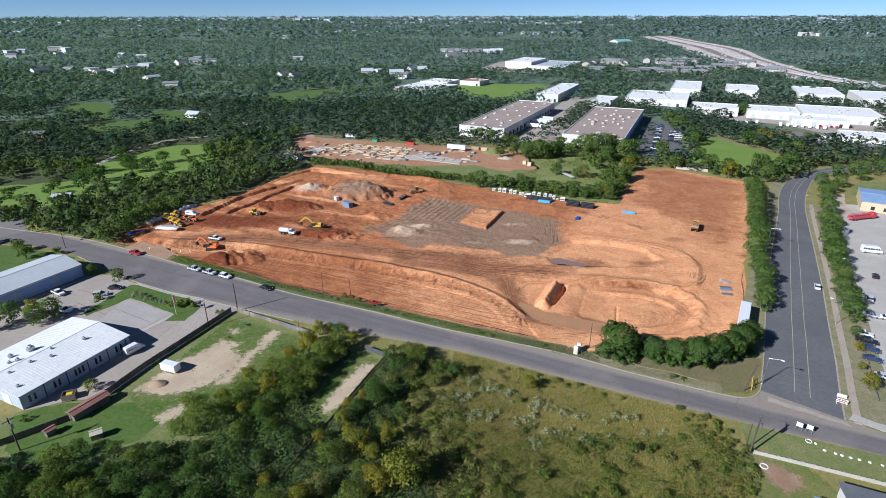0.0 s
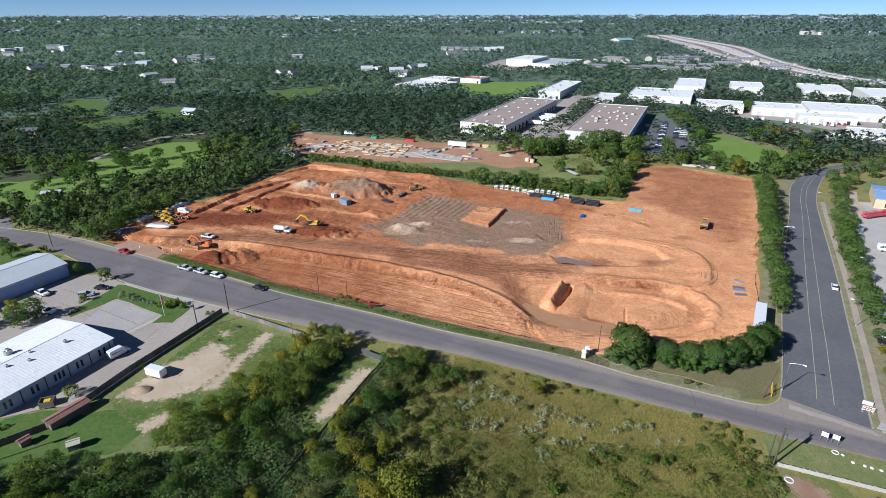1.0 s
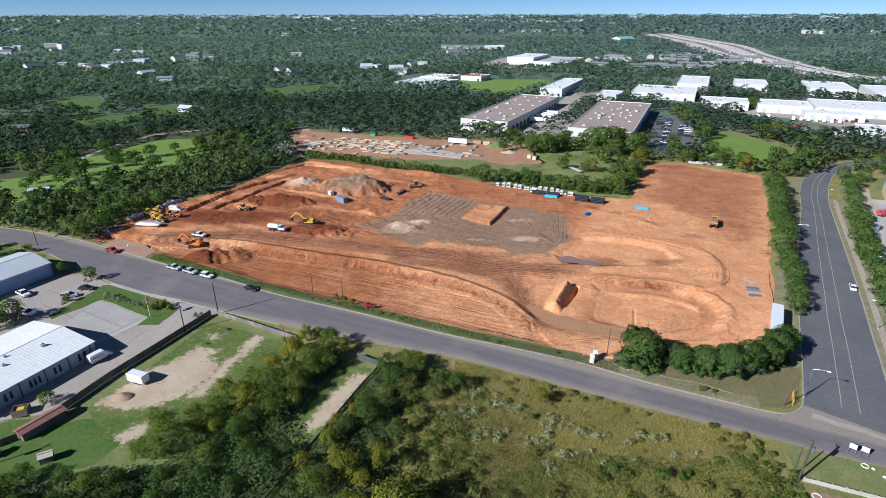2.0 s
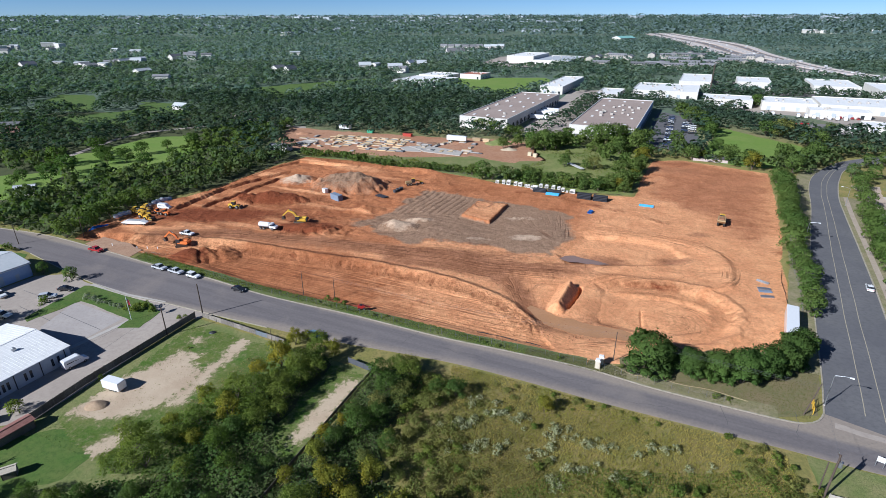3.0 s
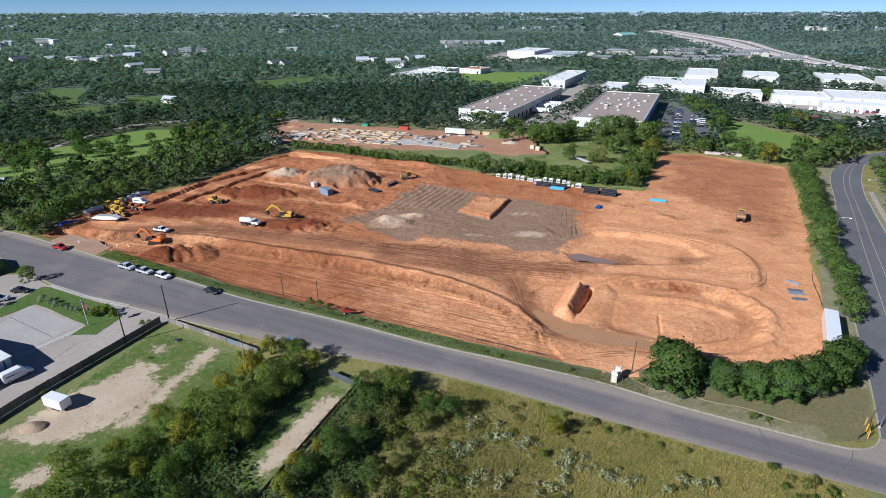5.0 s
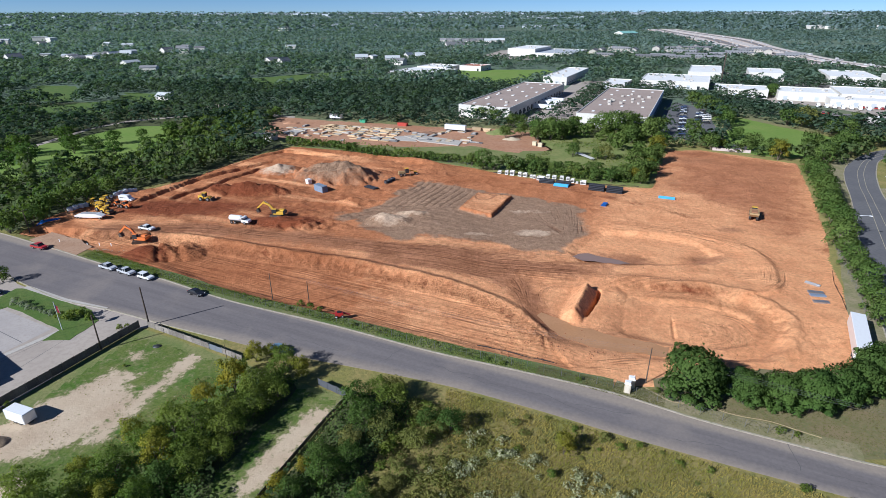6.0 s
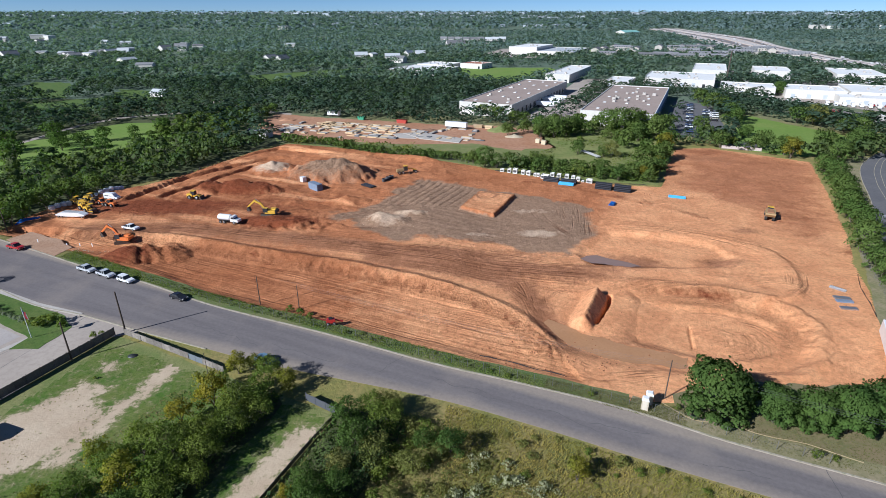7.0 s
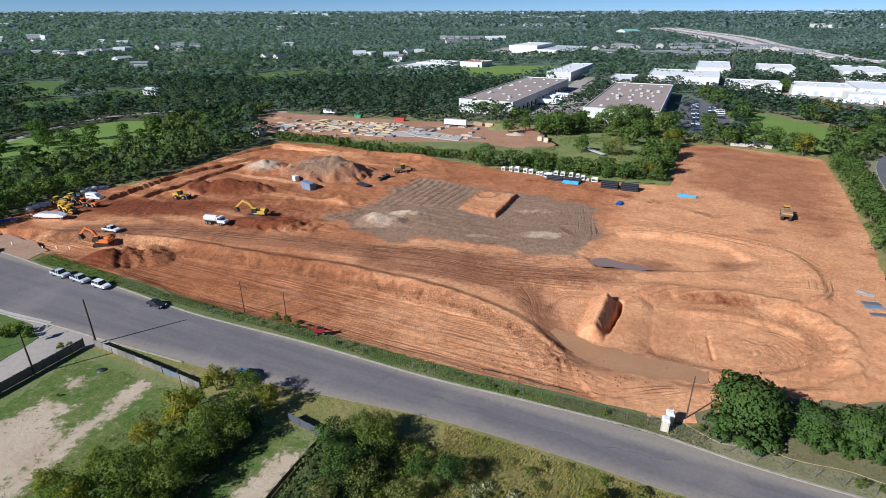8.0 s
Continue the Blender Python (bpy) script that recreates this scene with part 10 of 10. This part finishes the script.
for cx, cy, n in ((8, 111, 9), (14, 114, 8), (20, 112, 9), (27, 108, 10), (33, 104, 8), (13, 104, 7), (21, 103, 9), (29, 98, 8), (36, 96, 5), (10, 118, 5), (24, 95, 6), (45, 103, 4), (5, 104, 4), (52, 98, 3)):
    for _ in range(n):
        PEAR.plant("prickly_pear", cx + rng.normal(0, 2.3), cy + rng.normal(0, 1.1), rng.uniform(0.6, 1.25), rng, "pale prickly-pear clump in the rough meadow", "cactus", "prickly pears", sz=rng.uniform(0.7, 1.2))
hedge = []
for k in range(44):
    t = k / 43
    x, y = -78 + 104 * t, 339 - 49 * t + 3 * math.sin(9 * t)
    hedge.append((x + rng.uniform(-1, 1), y + 2.5 + rng.uniform(-1, 1.5), rng.uniform(0.42, 0.7)))
for x, y, s in ((-232, 268, 1.0), (-222, 272, 0.8), (-205, 278, 0.85), (-209, 290, 0.8), (-176, 345, 1.1), (-190, 330, 1.2), (-168, 360, 0.8), (-240, 286, 1.0), (-250, 262, 1.1), (-184, 322, 1.0), (-196, 336, 0.9), (-209, 318, 1.5), (-193.6, 303, 1.4), (-203, 346, 1.4), (-175.5, 326, 1.2), (-160.5, 318, 1.1), (-154.7, 368, 1.2), (-152.8, 335, 0.9), (-194, 289, 1.3)):
    FIELD_OAK.plant("tree", x, y, s, rng, "solitary dark oak on the mown field", group="field oaks")


for x, y in scatter([(34, 288), (66, 271), (92, 266), (102, 290), (84, 283), (60, 288), (40, 298)], 3.6, 41, 900)[:46]:
    hedge.append((x, y, rng.uniform(0.4, 0.75)))
for x, y in scatter([(108, 306), (122, 332), (134, 366), (92, 388), (62, 374), (64, 352), (90, 350)], 6.5, 42, 900)[:34]:
    hedge.append((x, y, rng.uniform(0.7, 1.2)))
for x, y in scatter([(-152, 345), (-118, 360), (-112, 392), (-108, 432), (-150, 440), (-160, 400)], 5.5, 43, 900):
    hedge.append((x, y, rng.uniform(0.6, 1.0)))
belt("hedge", HEDGE_TREE, hedge, "uneven hedge of small green trees along the rough field", 77)


def brush(name, poly, density, height, size, material, label, seed, cover=0.0, lump=3.5, avoid=(), category="undergrowth"):
    """A carpet of undergrowth past counting: leaf clumps over an uneven, lumpy surface; cover leaves gaps in it."""
    r = np.random.RandomState(seed)
    xs, ys = [p[0] for p in poly], [p[1] for p in poly]
    n = int((max(xs) - min(xs)) * (max(ys) - min(ys)) * density)
    x, y = r.uniform(min(xs), max(xs), n), r.uniform(min(ys), max(ys), n)
    top = lambda u, v: height * (0.25 + 0.85 * field_noise(u + 31 * seed, v, lump) ** 1.4 + 0.35 * field_noise(u, v + 17 * seed, lump * 0.4))
    thick = field_noise(x + 13 * seed, y, lump * 2.2) + 0.45 * field_noise(x, y + 7 * seed, lump * 0.6)
    ok = inside(poly, x, y) & (thick + 0.25 * r.rand(n) > cover)
    for q in avoid:
        ok &= ~inside(q, x, y)
    x, y, thick = x[ok], y[ok], thick[ok]
    k = fade(thick, cover - 0.1, cover + 0.3) if cover else np.ones(len(x))
    z = top(x, y) * k * r.uniform(0.55, 1.05, len(x)) + 0.05
    slope = np.stack([(top(x - 0.3, y) - top(x + 0.3, y)) / 0.6, (top(x, y - 0.3) - top(x, y + 0.3)) / 0.6, np.full(len(x), 0.8)], -1)
    slope /= np.linalg.norm(slope, axis=1)[:, None]
    v, f, nv = leaf_cards(np.stack([x, y, z], -1), slope, size, r, 0.5)
    return tagged(new(name, mesh_from(name, v, f, material, normals=nv)), label, category, kind="stuff")


brush("undergrowth", [(36, 291), (66, 272), (92, 264), (106, 292), (124, 330), (134, 364), (92, 386), (62, 372), (64, 330)], 0.9, 0.7, 0.7, M_leaf, "rough green weeds of the field behind the stored pipes", 209, 0.82, 7.0)
brush("undergrowth", [(34, 289), (66, 270), (92, 264), (104, 290), (98, 296), (84, 283), (60, 287), (40, 299)], 1.6, 3.2, 0.8, M_leaf, "dense green saplings behind the stored pipes", 210, 0.42, 4.5)
brush("undergrowth", [(-80, 338), (-46, 331), (-10, 314), (18, 297), (22, 303), (-8, 322), (-44, 338), (-78, 345)], 1.3, 3.0, 0.9, M_leaf_olive, "tall weeds and saplings between the two building sites", 211, 0.4, 5.0)
brush("undergrowth", [(-72, 335.5), (-46, 330.5), (-10, 313.5), (18, 296.5), (20, 299), (-8, 318), (-44, 335), (-72, 341)], 1.2, 4.2, 0.95, M_leaf, "green saplings between the two building sites", 212, 0.62, 6.0)
M_brush_dry = foliage("dry_brush", (0.19, 0.17, 0.062), (0.26, 0.205, 0.09), (0.15, 0.15, 0.05), 0.2, 0.15)
# dark weedy sheets with the shade of the trees painted in
patch("wood_floor", WOODS_A, 0.075, M_shaded_floor, "dark weeds under the lot trees, tree shade put into their colour", "wood floor", 3, 1.0)
patch("wood_floor", WOODS_B, 0.03, M_shaded_floor, "dark weeds under the thicket, tree shade put into their colour", "wood floor", 3, 1.0)
brush("undergrowth", [(-101, 195.4), (-57, 172), (-20, 155), (20, 137), (21, 138.8), (-20, 157.2), (-57, 174.2), (-100, 198)], 9.0, 1.0, 0.3, M_leaf, "rank green weeds along the site fence", 216, 0.72, 2.4)
brush("undergrowth", WOODS_A, 9.0, 2.3, 0.46, M_leaf_wood, "dense green undergrowth below the lot trees", 201, 0.0, 4.0, [PATH_DIRT])
brush("undergrowth", [(-70, 88), (-50, 100), (-40, 117), (-33, 116), (-30, 100), (-28, 58), (-120, 58), (-120, 80)], 7.0, 3.0, 0.42, M_leaf_dark, "dark green brambles and saplings below the lot trees", 202, 0.42, 5.0, [PATH_DIRT])
brush("undergrowth", WOODS_B, 8.0, 1.9, 0.42, M_leaf_wood, "grey-green brush of the meadow thicket", 203, 0.0, 3.5)
brush("undergrowth", [(-12, 128), (-5, 130), (0, 124), (-4, 112), (-10, 100), (-6, 90), (2, 76), (2, 58), (-38, 58), (-30, 86)], 6.5, 2.2, 0.38, M_leaf_dark, "dark green saplings of the meadow thicket", 204, 0.62, 4.0)
brush("undergrowth", [(-5, 128), (8, 128), (16, 112), (24, 98), (30, 84), (28, 60), (0, 60), (0, 84), (-8, 104)], 9.0, 0.9, 0.22, M_brush_dry, "dry grey-brown brush between thicket and meadow", 205, 0.5, 3.0)
brush("undergrowth", [(-4, 128), (6, 128), (18, 112), (26, 96), (32, 80), (30, 60), (0, 60), (0, 84), (-8, 104)], 8.0, 1.2, 0.24, M_leaf_olive, "olive weeds between thicket and meadow", 206, 0.62, 3.4)
brush("undergrowth", [(13, 93), (31, 98), (62, 96), (66, 90), (64, 74), (10, 74)], 11.0, 1.5, 0.28, M_leaf, "rank green weeds of the lower meadow", 207, 0.4, 4.5)
brush("undergrowth", [(13, 92), (31, 96), (62, 94), (66, 88), (64, 74), (10, 74)], 7.0, 1.9, 0.26, M_leaf_dark, "dark green saplings of the lower meadow", 213, 0.78, 4.0)
brush("undergrowth", BARE[0] + [], 1.6, 0.22, 0.26, M_brush_dry, "scattered dry weeds on the bare dirt of the yard", 214, 0.9, 1.6)
brush("undergrowth", [(-54, 112), (-48, 124), (-44, 134), (-38, 136), (-38, 124), (-46, 108)], 7.0, 0.22, 0.26, M_brush_dry, "straw-brown weeds between the yard and its trees", 215, 0.6, 1.8)
brush("undergrowth", [(4, 128), (34, 116), (62, 104), (66, 92), (60, 66), (18, 66), (6, 100)], 6.0, 0.5, 0.2, M_brush_dry, "low dry weeds of the rough meadow", 208, 0.72, 2.6)


def tufts(name, poly, count, height, width, material, label, seed, blades=3, avoid=()):
    """Rough grass past counting: crossed blades in small tufts."""
    r = np.random.RandomState(seed)
    xs, ys = [p[0] for p in poly], [p[1] for p in poly]
    x, y = r.uniform(min(xs), max(xs), count), r.uniform(min(ys), max(ys), count)
    ok = inside(poly, x, y) & (field_noise(x, y, 6) + 0.8 * r.rand(count) > 0.42)
    for q in avoid:
        ok &= ~inside(q, x, y)
    x, y = x[ok], y[ok]
    n = len(x)
    out = []
    for b in range(blades):
        a = r.uniform(0, math.tau, n)
        h, w = height * r.uniform(0.5, 1.3, n), width * r.uniform(0.5, 1.3, n)
        lx, ly = (r.normal(0, 0.35, n) + 0.45) * h, (r.normal(0, 0.35, n) + 0.2) * h
        c, s = np.cos(a) * w / 2, np.sin(a) * w / 2
        z = np.zeros(n)
        out.append(np.stack([np.stack([x - c, y - s, z], -1), np.stack([x + c, y + s, z], -1), np.stack([x + c * 0.7 + lx, y + s * 0.7 + ly, h], -1), np.stack([x - c * 0.7 + lx, y - s * 0.7 + ly, h * 0.85], -1)], 1).reshape(-1, 3))
    v = np.concatenate(out)
    ob = new(name, mesh_from(name, v, np.arange(len(v)).reshape(-1, 4), material))
    return tagged(ob, label, "grass", kind="stuff")


M_straw = foliage("straw_grass", (0.25, 0.225, 0.055), (0.36, 0.28, 0.09), (0.22, 0.205, 0.05), 0.12)
M_dull = foliage("dull_grass", (0.135, 0.128, 0.052), (0.18, 0.155, 0.075), (0.12, 0.125, 0.045), 0.2)
M_lawn_blade = foliage("lawn_blades", (0.085, 0.14, 0.024), (0.125, 0.16, 0.034), (0.09, 0.135, 0.026), 0.2)
M_blade = foliage("green_grass", (0.15, 0.2, 0.045), (0.21, 0.22, 0.07), (0.13, 0.175, 0.04), 0.2)
tufts("meadow_grass", MEADOW_OPEN + [], 62000, 0.3, 0.11, M_straw, "tall dry olive grass of the rough meadow", 61, 2)
# darker lawn blades here put the shade below the trees into the colour
tufts("meadow_grass", [(-60, 110), (-20, 130), (6, 127), (14, 80), (20, 60), (-60, 60)], 12000, 0.25, 0.16, M_lawn_blade, "green grass under the thicket", 62, 2, [PATH_DIRT])
tufts("meadow_grass", [(-78, 108), (-64, 150), (-38, 139), (-30, 110), (-60, 100)], 9000, 0.14, 0.12, M_lawn_blade, "short green grass of the yard", 63, 2, [[(-79, 112), (-70, 132), (-44, 144), (-44, 134), (-52, 122), (-67, 109)]])
tufts("verge_grass", [(-103, 194), (-57, 171.6), (-20, 154.8), (3, 144), (24, 134.8), (25, 137.5), (3, 148), (-57, 174.5), (-101, 198.5)], 110000, 0.24, 0.15, M_blade, "long green grass on the verge", 64)
tufts("verge_grass", [(24, 135), (46, 125), (48, 129), (25, 138)], 9000, 0.2, 0.14, M_dull, "thin dry grass on the verge", 67, 2)
tufts("verge_grass", [(46, 125), (64, 116.5), (80, 111.5), (92, 127), (60, 128)], 9000, 0.16, 0.14, M_dull, "dry grass under the corner trees", 65, 2)
tufts("lawn_grass", [(-110, 155), (-106, 171), (-80.5, 160.6), (-76.5, 156), (-78, 149.5), (-83, 149), (-82, 152.6), (-102, 164), (-106, 157)], 9000, 0.12, 0.12, M_lawn_blade, "short green grass of the lawn strip", 66, 2)
